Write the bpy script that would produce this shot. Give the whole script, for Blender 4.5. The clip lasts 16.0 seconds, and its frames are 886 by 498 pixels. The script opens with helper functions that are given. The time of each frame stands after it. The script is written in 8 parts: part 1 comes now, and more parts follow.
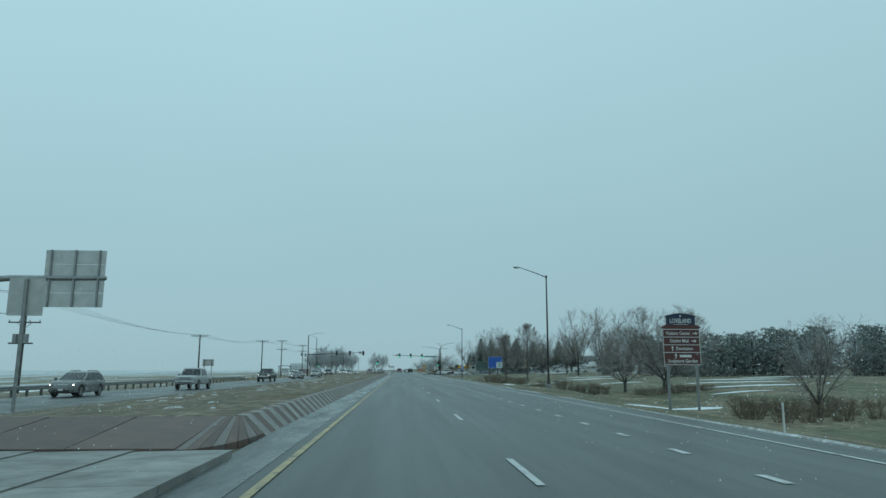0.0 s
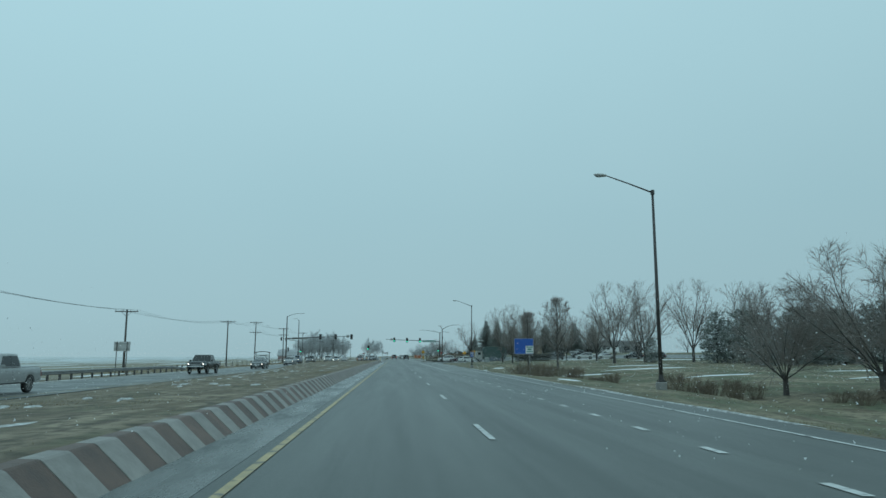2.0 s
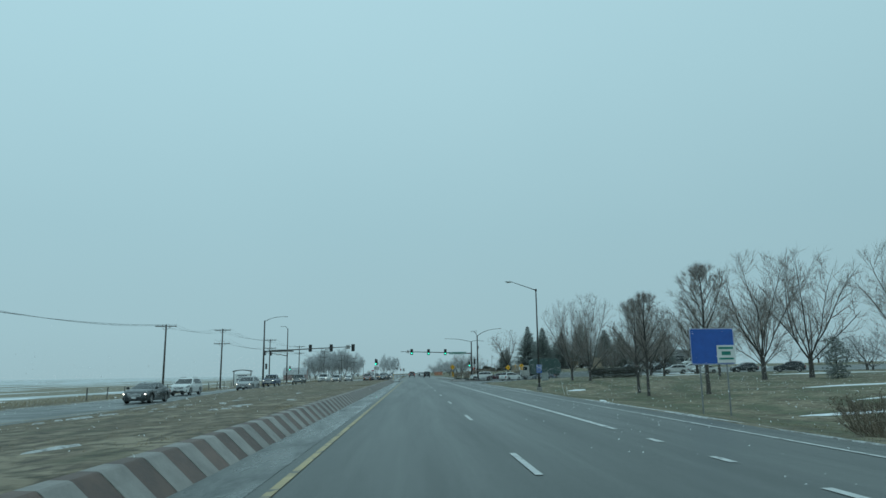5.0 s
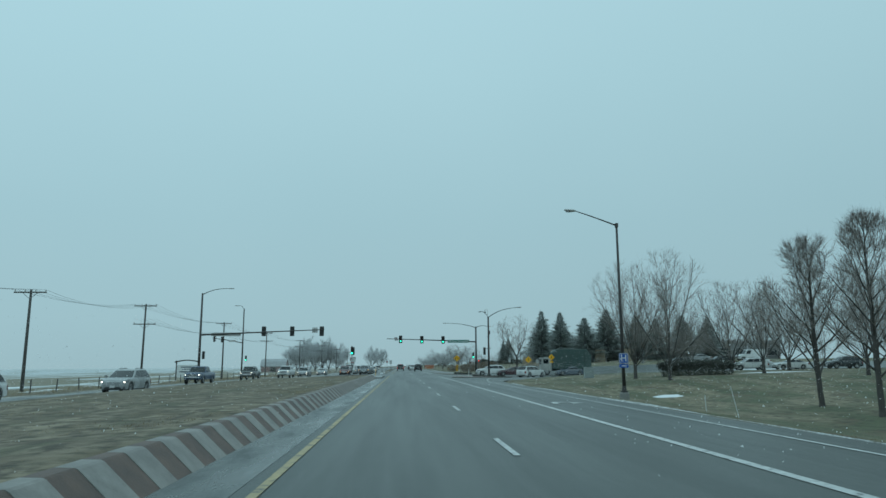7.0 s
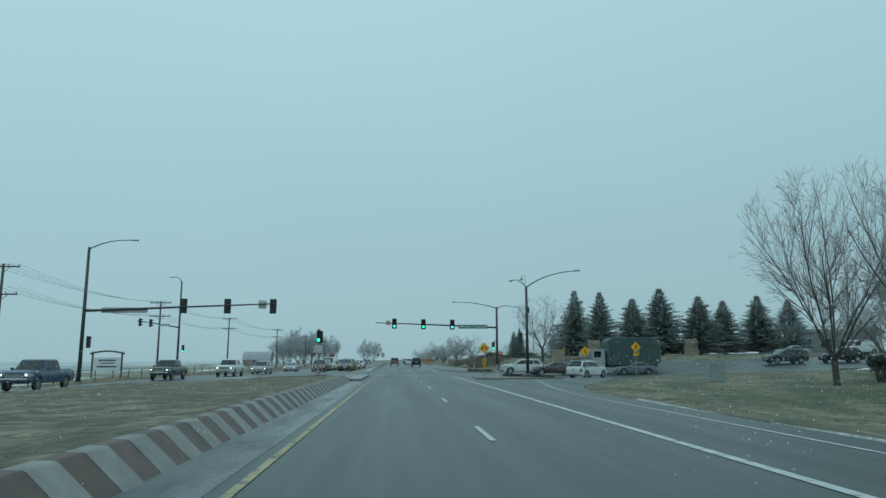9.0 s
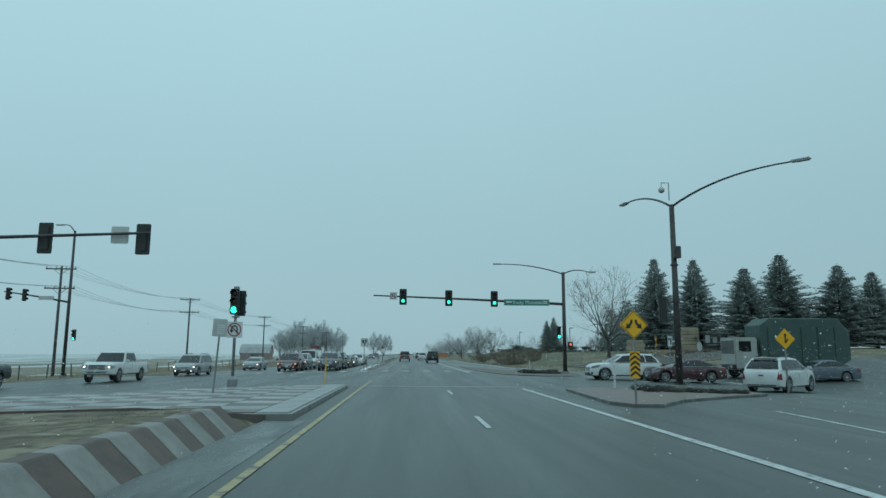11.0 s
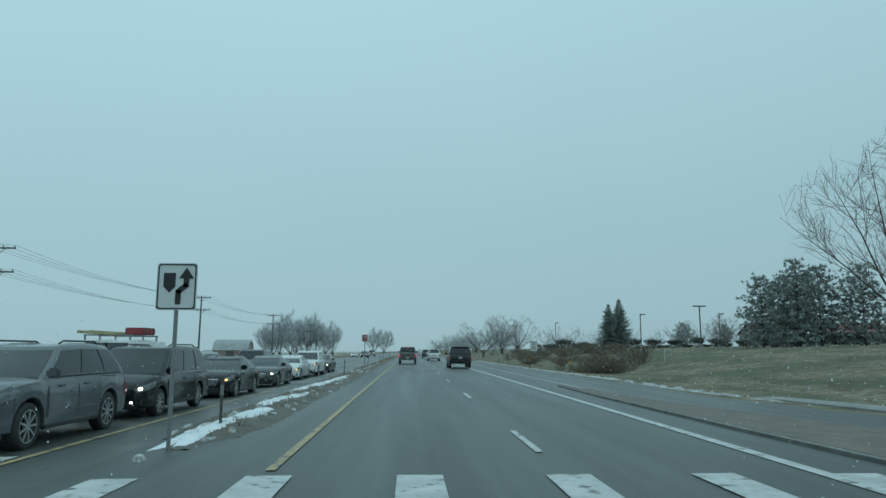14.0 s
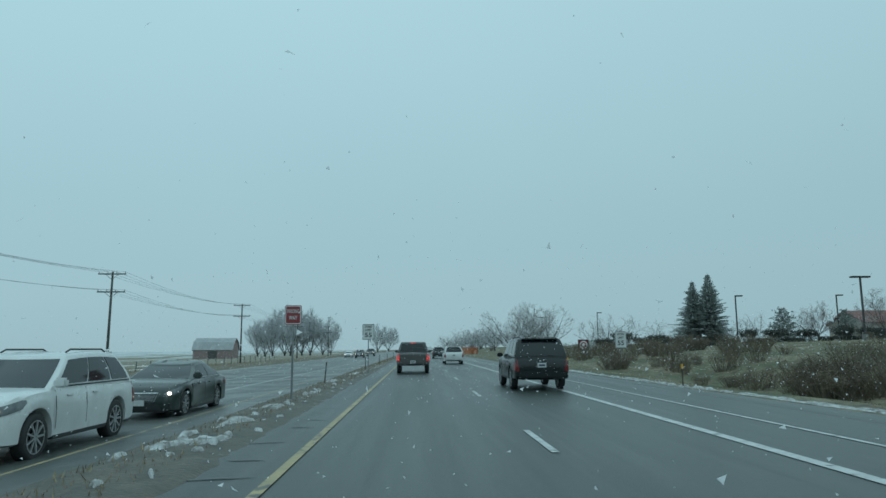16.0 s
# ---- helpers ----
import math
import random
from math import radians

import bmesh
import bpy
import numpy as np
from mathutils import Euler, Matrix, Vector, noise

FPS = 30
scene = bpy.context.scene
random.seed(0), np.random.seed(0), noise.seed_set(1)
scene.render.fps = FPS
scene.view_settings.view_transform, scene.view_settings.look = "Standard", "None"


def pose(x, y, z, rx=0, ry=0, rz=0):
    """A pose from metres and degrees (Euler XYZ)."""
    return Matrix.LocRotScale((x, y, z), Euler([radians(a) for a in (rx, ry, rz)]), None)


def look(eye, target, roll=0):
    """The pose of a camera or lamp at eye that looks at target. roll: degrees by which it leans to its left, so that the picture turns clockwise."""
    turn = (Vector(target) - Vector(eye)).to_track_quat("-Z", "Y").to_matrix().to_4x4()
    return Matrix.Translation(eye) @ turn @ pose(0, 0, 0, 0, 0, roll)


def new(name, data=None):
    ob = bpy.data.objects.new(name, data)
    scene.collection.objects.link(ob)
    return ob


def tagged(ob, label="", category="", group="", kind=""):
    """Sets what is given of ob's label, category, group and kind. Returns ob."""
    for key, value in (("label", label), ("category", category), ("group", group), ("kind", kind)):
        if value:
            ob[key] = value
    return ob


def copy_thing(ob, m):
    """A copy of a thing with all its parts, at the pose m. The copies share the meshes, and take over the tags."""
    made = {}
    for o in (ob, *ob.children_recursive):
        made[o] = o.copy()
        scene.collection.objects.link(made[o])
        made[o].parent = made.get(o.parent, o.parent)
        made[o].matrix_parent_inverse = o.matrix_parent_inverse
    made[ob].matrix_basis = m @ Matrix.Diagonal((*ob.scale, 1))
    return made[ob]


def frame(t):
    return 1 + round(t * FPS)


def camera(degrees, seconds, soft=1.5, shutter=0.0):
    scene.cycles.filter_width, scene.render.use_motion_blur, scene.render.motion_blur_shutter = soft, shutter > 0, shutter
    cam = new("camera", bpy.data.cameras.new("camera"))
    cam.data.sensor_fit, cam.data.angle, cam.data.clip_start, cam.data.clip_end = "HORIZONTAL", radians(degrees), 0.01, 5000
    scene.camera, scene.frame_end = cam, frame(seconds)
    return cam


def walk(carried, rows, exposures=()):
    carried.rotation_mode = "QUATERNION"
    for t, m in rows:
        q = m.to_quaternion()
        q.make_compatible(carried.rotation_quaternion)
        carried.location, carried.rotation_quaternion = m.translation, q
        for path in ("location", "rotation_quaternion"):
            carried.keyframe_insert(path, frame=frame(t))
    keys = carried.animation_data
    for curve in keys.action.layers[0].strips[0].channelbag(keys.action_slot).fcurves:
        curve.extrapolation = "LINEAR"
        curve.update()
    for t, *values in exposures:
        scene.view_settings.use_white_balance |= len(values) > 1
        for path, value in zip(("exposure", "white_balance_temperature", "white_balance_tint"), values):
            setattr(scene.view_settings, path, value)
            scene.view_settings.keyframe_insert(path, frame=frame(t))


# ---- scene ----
cam = camera(65.68, 16.0)
PATH = [
    (0.0, pose(-0.029, 0.000, 1.520, 99.950, -0.105, -3.525)),
    (0.5, pose(0.009, 8.046, 1.520, 99.463, -0.140, -3.641)),
    (1.0, pose(0.029, 16.065, 1.520, 99.075, -0.069, -3.733)),
    (1.5, pose(0.039, 24.111, 1.520, 98.972, 0.055, -3.820)),
    (2.0, pose(0.057, 32.137, 1.520, 98.842, -0.062, -3.945)),
    (2.5, pose(0.077, 40.106, 1.520, 99.004, -0.009, -4.005)),
    (3.0, pose(0.086, 48.188, 1.520, 99.648, 0.388, -3.675)),
    (3.5, pose(0.072, 56.521, 1.520, 100.321, 0.837, -2.968)),
    (4.0, pose(0.052, 64.988, 1.520, 100.372, 0.879, -2.374)),
    (4.5, pose(0.028, 73.446, 1.520, 100.319, 0.857, -2.258)),
    (5.0, pose(-0.000, 81.905, 1.520, 100.195, 0.784, -2.466)),
    (5.5, pose(-0.030, 90.380, 1.520, 100.033, 0.675, -2.843)),
    (6.0, pose(-0.060, 98.883, 1.520, 99.864, 0.544, -3.233)),
    (6.5, pose(-0.090, 107.427, 1.520, 99.720, 0.405, -3.482)),
    (7.0, pose(-0.116, 116.025, 1.520, 99.634, 0.273, -3.433)),
    (7.5, pose(-0.122, 124.633, 1.520, 99.344, 0.283, -3.529)),
    (8.0, pose(-0.104, 133.257, 1.520, 99.257, 0.244, -3.627)),
    (8.5, pose(-0.049, 141.813, 1.520, 99.220, 0.184, -3.724)),
    (9.0, pose(0.017, 150.331, 1.520, 99.149, 0.052, -3.858)),
    (9.5, pose(0.071, 158.864, 1.520, 99.036, -0.058, -3.749)),
    (10.0, pose(0.112, 167.429, 1.520, 98.904, -0.142, -3.494)),
    (10.5, pose(0.142, 176.048, 1.520, 98.776, -0.197, -3.191)),
    (11.0, pose(0.158, 184.740, 1.520, 98.673, -0.222, -2.937)),
    (11.5, pose(0.155, 193.524, 1.520, 98.619, -0.213, -2.829)),
    (12.0, pose(0.129, 202.422, 1.520, 98.635, -0.167, -2.964)),
    (12.5, pose(0.088, 211.346, 1.520, 98.866, -0.332, -2.918)),
    (13.0, pose(0.033, 220.300, 1.520, 98.798, -0.335, -2.744)),
    (13.5, pose(-0.043, 229.316, 1.520, 98.460, -0.288, -2.755)),
    (14.0, pose(-0.101, 238.363, 1.520, 98.430, -0.176, -2.747)),
    (14.5, pose(-0.135, 247.401, 1.520, 98.427, -0.093, -2.572)),
    (15.0, pose(-0.147, 256.464, 1.520, 98.372, -0.158, -2.347)),
    (15.5, pose(-0.158, 265.417, 1.520, 98.222, 0.014, -2.141)),
    (16.0, pose(-0.169, 274.411, 1.520, 98.253, 0.296, -2.245)),
]
walk(cam, PATH)

# ---- light -------------------------------------------------------------
world = bpy.data.worlds.new("overcast_sky")
scene.world = world
world.use_nodes = True
wn, wl = world.node_tree.nodes, world.node_tree.links
wn.clear()
w_out = wn.new("ShaderNodeOutputWorld")
w_bg = wn.new("ShaderNodeBackground")
w_tc = wn.new("ShaderNodeTexCoord")
w_sep = wn.new("ShaderNodeSeparateXYZ")
w_ramp = wn.new("ShaderNodeValToRGB")
w_noise = wn.new("ShaderNodeTexNoise")
w_mix = wn.new("ShaderNodeMixRGB")
w_noise.inputs["Scale"].default_value = 1.6
w_noise.inputs["Detail"].default_value = 3
w_mix.blend_type = "SOFT_LIGHT"
w_mix.inputs["Fac"].default_value = 0.10
e = w_ramp.color_ramp.elements
e[0].position, e[0].color = 0.0, (0.316, 0.482, 0.530, 1)
e[1].position, e[1].color = 0.75, (0.452, 0.715, 0.806, 1)
for p, c in ((0.06, (0.331, 0.514, 0.568, 1)), (0.20, (0.341, 0.547, 0.612, 1)), (0.40, (0.383, 0.617, 0.690, 1))):
    k = e.new(p)
    k.color = c
wl.new(w_tc.outputs["Generated"], w_sep.inputs[0])
wl.new(w_tc.outputs["Generated"], w_noise.inputs["Vector"])
wl.new(w_sep.outputs["Z"], w_ramp.inputs["Fac"])
wl.new(w_ramp.outputs["Color"], w_mix.inputs["Color1"])
wl.new(w_noise.outputs["Fac"], w_mix.inputs["Color2"])
w_side = wn.new("ShaderNodeMapRange")
w_side.inputs["From Min"].default_value, w_side.inputs["From Max"].default_value = -0.7, 0.7
w_side.inputs["To Min"].default_value, w_side.inputs["To Max"].default_value = 1.055, 0.945
w_hsv = wn.new("ShaderNodeHueSaturation")
wl.new(w_sep.outputs["X"], w_side.inputs["Value"])
wl.new(w_side.outputs["Result"], w_hsv.inputs["Value"])
wl.new(w_mix.outputs["Color"], w_hsv.inputs["Color"])
wl.new(w_hsv.outputs["Color"], w_bg.inputs["Color"])
w_bg.inputs["Strength"].default_value = 1.0
wl.new(w_bg.outputs[0], w_out.inputs["Surface"])

sun = new("sun", bpy.data.lights.new("sun", "SUN"))
sun.data.energy, sun.data.angle, sun.data.color = 0.5, radians(130), (0.68, 0.96, 1.0)
sun.matrix_world = look((0, 0, 60), (-14, 20, 0))


# ---- materials ---------------------------------------------------------
def mat(name, color, color2=None, rough=0.7, scale=3.0, bump=0.0, bump_scale=40.0, metal=0.0, coat=0.0, spread=0.0,
        emit=None, emit_strength=0.0, spots=None, spot_scale=0.6, spot_at=0.55, spec=0.5, rough_var=0.0, island=0.0, grit=0.14, stretch=None):
    """A surface with a base colour, a second colour in large stains, fine grain and relief."""
    m = bpy.data.materials.new(name)
    m.use_nodes = True
    n, l = m.node_tree.nodes, m.node_tree.links
    b = n["Principled BSDF"]
    b.inputs["Roughness"].default_value, b.inputs["Metallic"].default_value = rough, metal
    b.inputs["Specular IOR Level"].default_value = spec
    b.inputs["Coat Weight"].default_value = coat
    geo = n.new("ShaderNodeNewGeometry")
    big = n.new("ShaderNodeTexNoise")
    big.inputs["Scale"].default_value, big.inputs["Detail"].default_value = scale, 6
    big.inputs["Roughness"].default_value = 0.65
    if stretch:
        mp = n.new("ShaderNodeMapping")
        mp.inputs["Scale"].default_value = stretch
        l.new(geo.outputs["Position"], mp.inputs["Vector"])
        l.new(mp.outputs["Vector"], big.inputs["Vector"])
    else:
        l.new(geo.outputs["Position"], big.inputs["Vector"])
    ramp = n.new("ShaderNodeMapRange")
    ramp.inputs["From Min"].default_value, ramp.inputs["From Max"].default_value = 0.34, 0.66
    l.new(big.outputs["Fac"], ramp.inputs["Value"])
    mix = n.new("ShaderNodeMixRGB")
    c2 = color2 or tuple(c * 0.8 for c in color)
    mix.inputs["Color1"].default_value, mix.inputs["Color2"].default_value = (*color, 1), (*c2, 1)
    l.new(ramp.outputs["Result"], mix.inputs["Fac"])
    out = mix.outputs["Color"]
    fine = n.new("ShaderNodeTexNoise")
    fine.inputs["Scale"].default_value, fine.inputs["Detail"].default_value = bump_scale, 4
    l.new(geo.outputs["Position"], fine.inputs["Vector"])
    hsv = n.new("ShaderNodeHueSaturation")
    grain = n.new("ShaderNodeMapRange")
    grain.inputs["To Min"].default_value, grain.inputs["To Max"].default_value = 1 - grit, 1 + grit
    l.new(fine.outputs["Fac"], grain.inputs["Value"])
    l.new(grain.outputs["Result"], hsv.inputs["Value"])
    l.new(out, hsv.inputs["Color"])
    out = hsv.outputs["Color"]
    if spots:
        sp = n.new("ShaderNodeTexNoise")
        sp.inputs["Scale"].default_value, sp.inputs["Detail"].default_value = spot_scale, 5
        l.new(geo.outputs["Position"], sp.inputs["Vector"])
        sr = n.new("ShaderNodeMapRange")
        sr.inputs["From Min"].default_value, sr.inputs["From Max"].default_value = spot_at, spot_at + 0.09
        l.new(sp.outputs["Fac"], sr.inputs["Value"])
        sm = n.new("ShaderNodeMixRGB")
        sm.inputs["Color2"].default_value = (*spots, 1)
        l.new(sr.outputs["Result"], sm.inputs["Fac"])
        l.new(out, sm.inputs["Color1"])
        out = sm.outputs["Color"]
    if spread or island:
        h2 = n.new("ShaderNodeHueSaturation")
        mr = n.new("ShaderNodeMapRange")
        mr.inputs["To Min"].default_value, mr.inputs["To Max"].default_value = 1 - (spread or island), 1 + (spread or island)
        if spread:
            l.new(n.new("ShaderNodeObjectInfo").outputs["Random"], mr.inputs["Value"])
        else:
            l.new(geo.outputs["Random Per Island"], mr.inputs["Value"])
        l.new(mr.outputs["Result"], h2.inputs["Value"])
        l.new(out, h2.inputs["Color"])
        out = h2.outputs["Color"]
    l.new(out, b.inputs["Base Color"])
    if rough_var:
        rr = n.new("ShaderNodeMapRange")
        rr.inputs["From Min"].default_value, rr.inputs["From Max"].default_value = 0.3, 0.7
        rr.inputs["To Min"].default_value, rr.inputs["To Max"].default_value = max(0.02, rough - rough_var), min(1, rough + rough_var)
        l.new(big.outputs["Fac"], rr.inputs["Value"])
        l.new(rr.outputs["Result"], b.inputs["Roughness"])
    if bump:
        bp = n.new("ShaderNodeBump")
        bp.inputs["Strength"].default_value, bp.inputs["Distance"].default_value = bump, 0.02
        l.new(fine.outputs["Fac"], bp.inputs["Height"])
        l.new(bp.outputs["Normal"], b.inputs["Normal"])
    if emit:
        b.inputs["Emission Color"].default_value = (*emit, 1)
        b.inputs["Emission Strength"].default_value = emit_strength
    return m


ASPHALT = mat("wet_asphalt", (0.055, 0.063, 0.056), (0.038, 0.045, 0.041), 0.39, 0.9, 0.5, 45, spec=0.52, rough_var=0.05, grit=0.3, stretch=(1.0, 0.035, 1.0))
ASPHALT_OLD = mat("worn_asphalt", (0.080, 0.086, 0.079), (0.056, 0.062, 0.058), 0.40, 0.3, 0.4, 50, rough_var=0.12)
CONCRETE = mat("wet_concrete", (0.26, 0.255, 0.24), (0.17, 0.17, 0.165), 0.5, 0.8, 0.3, 50, rough_var=0.15)
GUTTER = mat("gutter_concrete", (0.088, 0.096, 0.090), (0.042, 0.049, 0.047), 0.30, 1.6, 0.3, 40, rough_var=0.16, stretch=(1.0, 0.22, 1.0))
PALE_CONCRETE = mat("pale_concrete", (0.265, 0.248, 0.228), (0.175, 0.164, 0.152), 0.6, 2.2, 0.4, 40, spread=0.10)
BRICK_RED = mat("red_brown_concrete", (0.135, 0.084, 0.066), (0.085, 0.058, 0.049), 0.62, 2.2, 0.45, 40, spread=0.16)
PAVER_PALE = mat("pale_paver", (0.33, 0.33, 0.32), (0.22, 0.22, 0.22), 0.42, 1.5, 0.25, 60, spread=0.10)
PAVER_RED = mat("brown_paver", (0.155, 0.120, 0.105), (0.105, 0.085, 0.077), 0.45, 1.5, 0.25, 60, spread=0.14)
WHITE_PAINT = mat("worn_white_paint", (0.56, 0.565, 0.55), (0.38, 0.385, 0.38), 0.5, 2.5, 0.2, 80, spots=(0.13, 0.13, 0.13), spot_scale=5.0, spot_at=0.58)
FAINT_PAINT = mat("faint_white_paint", (0.50, 0.50, 0.49), (0.30, 0.30, 0.30), 0.5, 2.5, 0.2, 80, spots=(0.08, 0.08, 0.08), spot_scale=3.0, spot_at=0.58)
YELLOW_PAINT = mat("worn_yellow_paint", (0.44, 0.33, 0.16), (0.29, 0.23, 0.13), 0.5, 2.0, 0.2, 80, spots=(0.11, 0.105, 0.09), spot_scale=3.5, spot_at=0.55)
SNOW = mat("old_snow", (0.80, 0.82, 0.84), (0.62, 0.64, 0.66), 0.75, 1.2, 0.6, 14)
SLUSH = mat("dirty_slush", (0.56, 0.57, 0.57), (0.16, 0.15, 0.135), 0.6, 4.5, 0.8, 20)
DIRT = mat("wet_dirt", (0.108, 0.088, 0.062), (0.050, 0.045, 0.037), 0.55, 2.6, 1.0, 16, spots=(0.24, 0.235, 0.22), spot_scale=3.2, spot_at=0.66, grit=0.4)
STRAW = mat("dry_grass_blades", (0.33, 0.26, 0.165), (0.22, 0.175, 0.11), 0.8, 0.5, island=0.35)
GREENISH = mat("winter_grass_blades", (0.165, 0.155, 0.085), (0.22, 0.18, 0.11), 0.8, 0.3, island=0.35)
STEEL = mat("galvanised_steel", (0.30, 0.31, 0.31), (0.22, 0.22, 0.22), 0.45, 3, 0.05, 60, metal=0.6)
DARK_STEEL = mat("weathered_dark_steel", (0.080, 0.074, 0.072), (0.052, 0.049, 0.048), 0.55, 3, 0.08, 60, metal=0.3)
ALU = mat("brushed_aluminium", (0.50, 0.50, 0.49), (0.40, 0.40, 0.39), 0.45, 2, 0.03, 60, metal=0.35, spread=0.06)
BLACK = mat("black_housing", (0.018, 0.02, 0.02), (0.03, 0.03, 0.03), 0.5, 4)
RUBBER = mat("tyre_rubber", (0.02, 0.02, 0.021), (0.035, 0.035, 0.034), 0.75, 6, 0.2, 50)
WOOD = mat("weathered_pole_wood", (0.105, 0.099, 0.093), (0.072, 0.068, 0.065), 0.85, 2.5, 0.5, 30)
BARK = mat("grey_brown_bark", (0.090, 0.080, 0.073), (0.062, 0.056, 0.052), 0.9, 3, 0.6, 18)
TWIG = mat("brown_twigs", (0.285, 0.250, 0.228), (0.215, 0.190, 0.176), 0.9, 1.5)
# paler twigs for distant trees: haze put into the colour
HAZE_TWIG = mat("haze_pale_twigs", (0.42, 0.425, 0.43), (0.31, 0.315, 0.32), 0.9, 0.8)
HAZE_TWIG_PALEST = mat("haze_palest_twigs", (0.56, 0.57, 0.58), (0.44, 0.45, 0.46), 0.9, 0.5)
# needle tones raised to carry haze along with the dusting of snow
NEEDLE = mat("spruce_needles", (0.40, 0.435, 0.415), (0.27, 0.30, 0.285), 0.75, 0.8, island=0.22)
PINE = mat("pine_needles", (0.29, 0.32, 0.298), (0.22, 0.244, 0.229), 0.75, 0.8, island=0.2)
SHRUB = mat("bare_shrub_stems", (0.20, 0.155, 0.11), (0.135, 0.108, 0.085), 0.9, 0.9, island=0.25)
HEDGE = mat("dark_hedge_leaves", (0.085, 0.088, 0.072), (0.060, 0.062, 0.054), 0.8, 0.8, island=0.35)
GLASS_DARK = mat("tinted_glass", (0.012, 0.015, 0.017), (0.016, 0.02, 0.022), 0.06, 2, spec=0.45, grit=0.02)
GLASS_FRONT = mat("windscreen_glass", (0.012, 0.017, 0.018), (0.018, 0.024, 0.025), 0.05, 2, spec=0.5, grit=0.02)
CHROME = mat("chrome", (0.86, 0.87, 0.88), (0.74, 0.75, 0.76), 0.32, 3, metal=0.9)
RIM = mat("alloy_rim", (0.58, 0.59, 0.60), (0.42, 0.43, 0.43), 0.35, 5, metal=0.8)
PLATE = mat("plate_white", (0.62, 0.63, 0.62), (0.5, 0.5, 0.5), 0.5)
TAIL = mat("red_tail_lens", (0.20, 0.012, 0.012), (0.14, 0.01, 0.01), 0.2, spec=0.6)
TAIL_ON = mat("lit_brake_lens", (0.5, 0.02, 0.02), None, 0.3, emit=(1.0, 0.07, 0.05), emit_strength=0.4)
AMBER_ON = mat("lit_amber_lens", (0.6, 0.35, 0.12), None, 0.3, emit=(1.0, 0.62, 0.24), emit_strength=1.7)
LAMP_ON = mat("lit_headlamp", (0.8, 0.8, 0.75), None, 0.2, emit=(1.0, 0.93, 0.80), emit_strength=4.5)
HEADLAMP = mat("smoked_headlamp", (0.20, 0.215, 0.22), (0.11, 0.12, 0.125), 0.10, 9, spec=0.7)
LENS = mat("clear_lens", (0.42, 0.44, 0.45), (0.30, 0.32, 0.33), 0.12, 3, spec=0.6)
GREEN_ON = mat("lit_green_signal", (0.02, 0.5, 0.35), None, 0.4, emit=(0.03, 1.0, 0.62), emit_strength=2.4)
RED_ON = mat("lit_red_hand", (0.5, 0.03, 0.02), None, 0.4, emit=(1.0, 0.10, 0.06), emit_strength=2.0)
LENS_RED = mat("dark_red_lens", (0.055, 0.012, 0.012), None, 0.3)
LENS_AMBER = mat("dark_amber_lens", (0.065, 0.035, 0.012), None, 0.3)
SIGN_WHITE = mat("sign_white", (0.66, 0.67, 0.66), (0.58, 0.59, 0.58), 0.5, 2)
SIGN_BLACK = mat("sign_black", (0.02, 0.02, 0.022), None, 0.5)
SIGN_RED = mat("sign_red", (0.30, 0.04, 0.045), (0.24, 0.036, 0.04), 0.5, 2)
SIGN_BLUE = mat("sign_blue", (0.018, 0.10, 0.42), (0.016, 0.08, 0.34), 0.5, 2)
SIGN_GREEN = mat("sign_green", (0.01, 0.20, 0.155), (0.01, 0.165, 0.13), 0.5, 2)
SIGN_YELLOW = mat("sign_yellow", (0.93, 0.45, 0.012), (0.84, 0.40, 0.012), 0.5, 2)
SIGN_BROWN = mat("sign_brown", (0.105, 0.030, 0.028), (0.085, 0.026, 0.025), 0.55, 2)
SIGN_NAVY = mat("sign_navy", (0.022, 0.032, 0.07), (0.018, 0.026, 0.055), 0.55, 2)
POST_WHITE = mat("white_post", (0.62, 0.62, 0.60), (0.48, 0.48, 0.46), 0.6, 3)
POST_DARK = mat("dark_delineator", (0.10, 0.085, 0.06), (0.06, 0.055, 0.045), 0.7, 3)
STONE = mat("buff_sandstone", (0.36, 0.29, 0.21), (0.25, 0.205, 0.155), 0.8, 1.4, 0.7, 12, spread=0.12)
ROCK = mat("grey_rocks", (0.20, 0.195, 0.185), (0.12, 0.118, 0.115), 0.8, 1.5, 0.6, 15, island=0.3)
WALL_TAN = mat("tan_stucco", (0.38, 0.33, 0.27), (0.32, 0.28, 0.23), 0.85, 0.6, 0.3, 25)
WALL_GREY = mat("grey_block_wall", (0.24, 0.24, 0.24), (0.19, 0.19, 0.19), 0.85, 0.6, 0.3, 20)
ROOF_RED = mat("red_roof_tiles", (0.22, 0.075, 0.06), (0.16, 0.06, 0.05), 0.75, 0.8, 0.3, 12)
# roof snow on the office; on the distant barn this pale tone is haze
ROOF_GREY = mat("snow_haze_roof", (0.38, 0.39, 0.40), (0.28, 0.285, 0.29), 0.75, 0.5, 0.3, 12)
# barn boards paled to put the haze of distance into their colour
BARN_RED = mat("haze_pale_barn_boards", (0.29, 0.205, 0.195), (0.25, 0.18, 0.175), 0.85, 0.4, 0.3, 10, spread=0.08)
WINDOW = mat("dark_window", (0.03, 0.036, 0.04), None, 0.12, spec=0.6)
CABLE = mat("overhead_cable", (0.05, 0.052, 0.055), None, 0.6)
UTIL_GREEN = mat("grey_green_cabinet", (0.30, 0.34, 0.33), (0.24, 0.27, 0.265), 0.6, 2)
ORANGE = mat("orange_mesh", (0.55, 0.14, 0.04), (0.45, 0.11, 0.04), 0.7, 2)


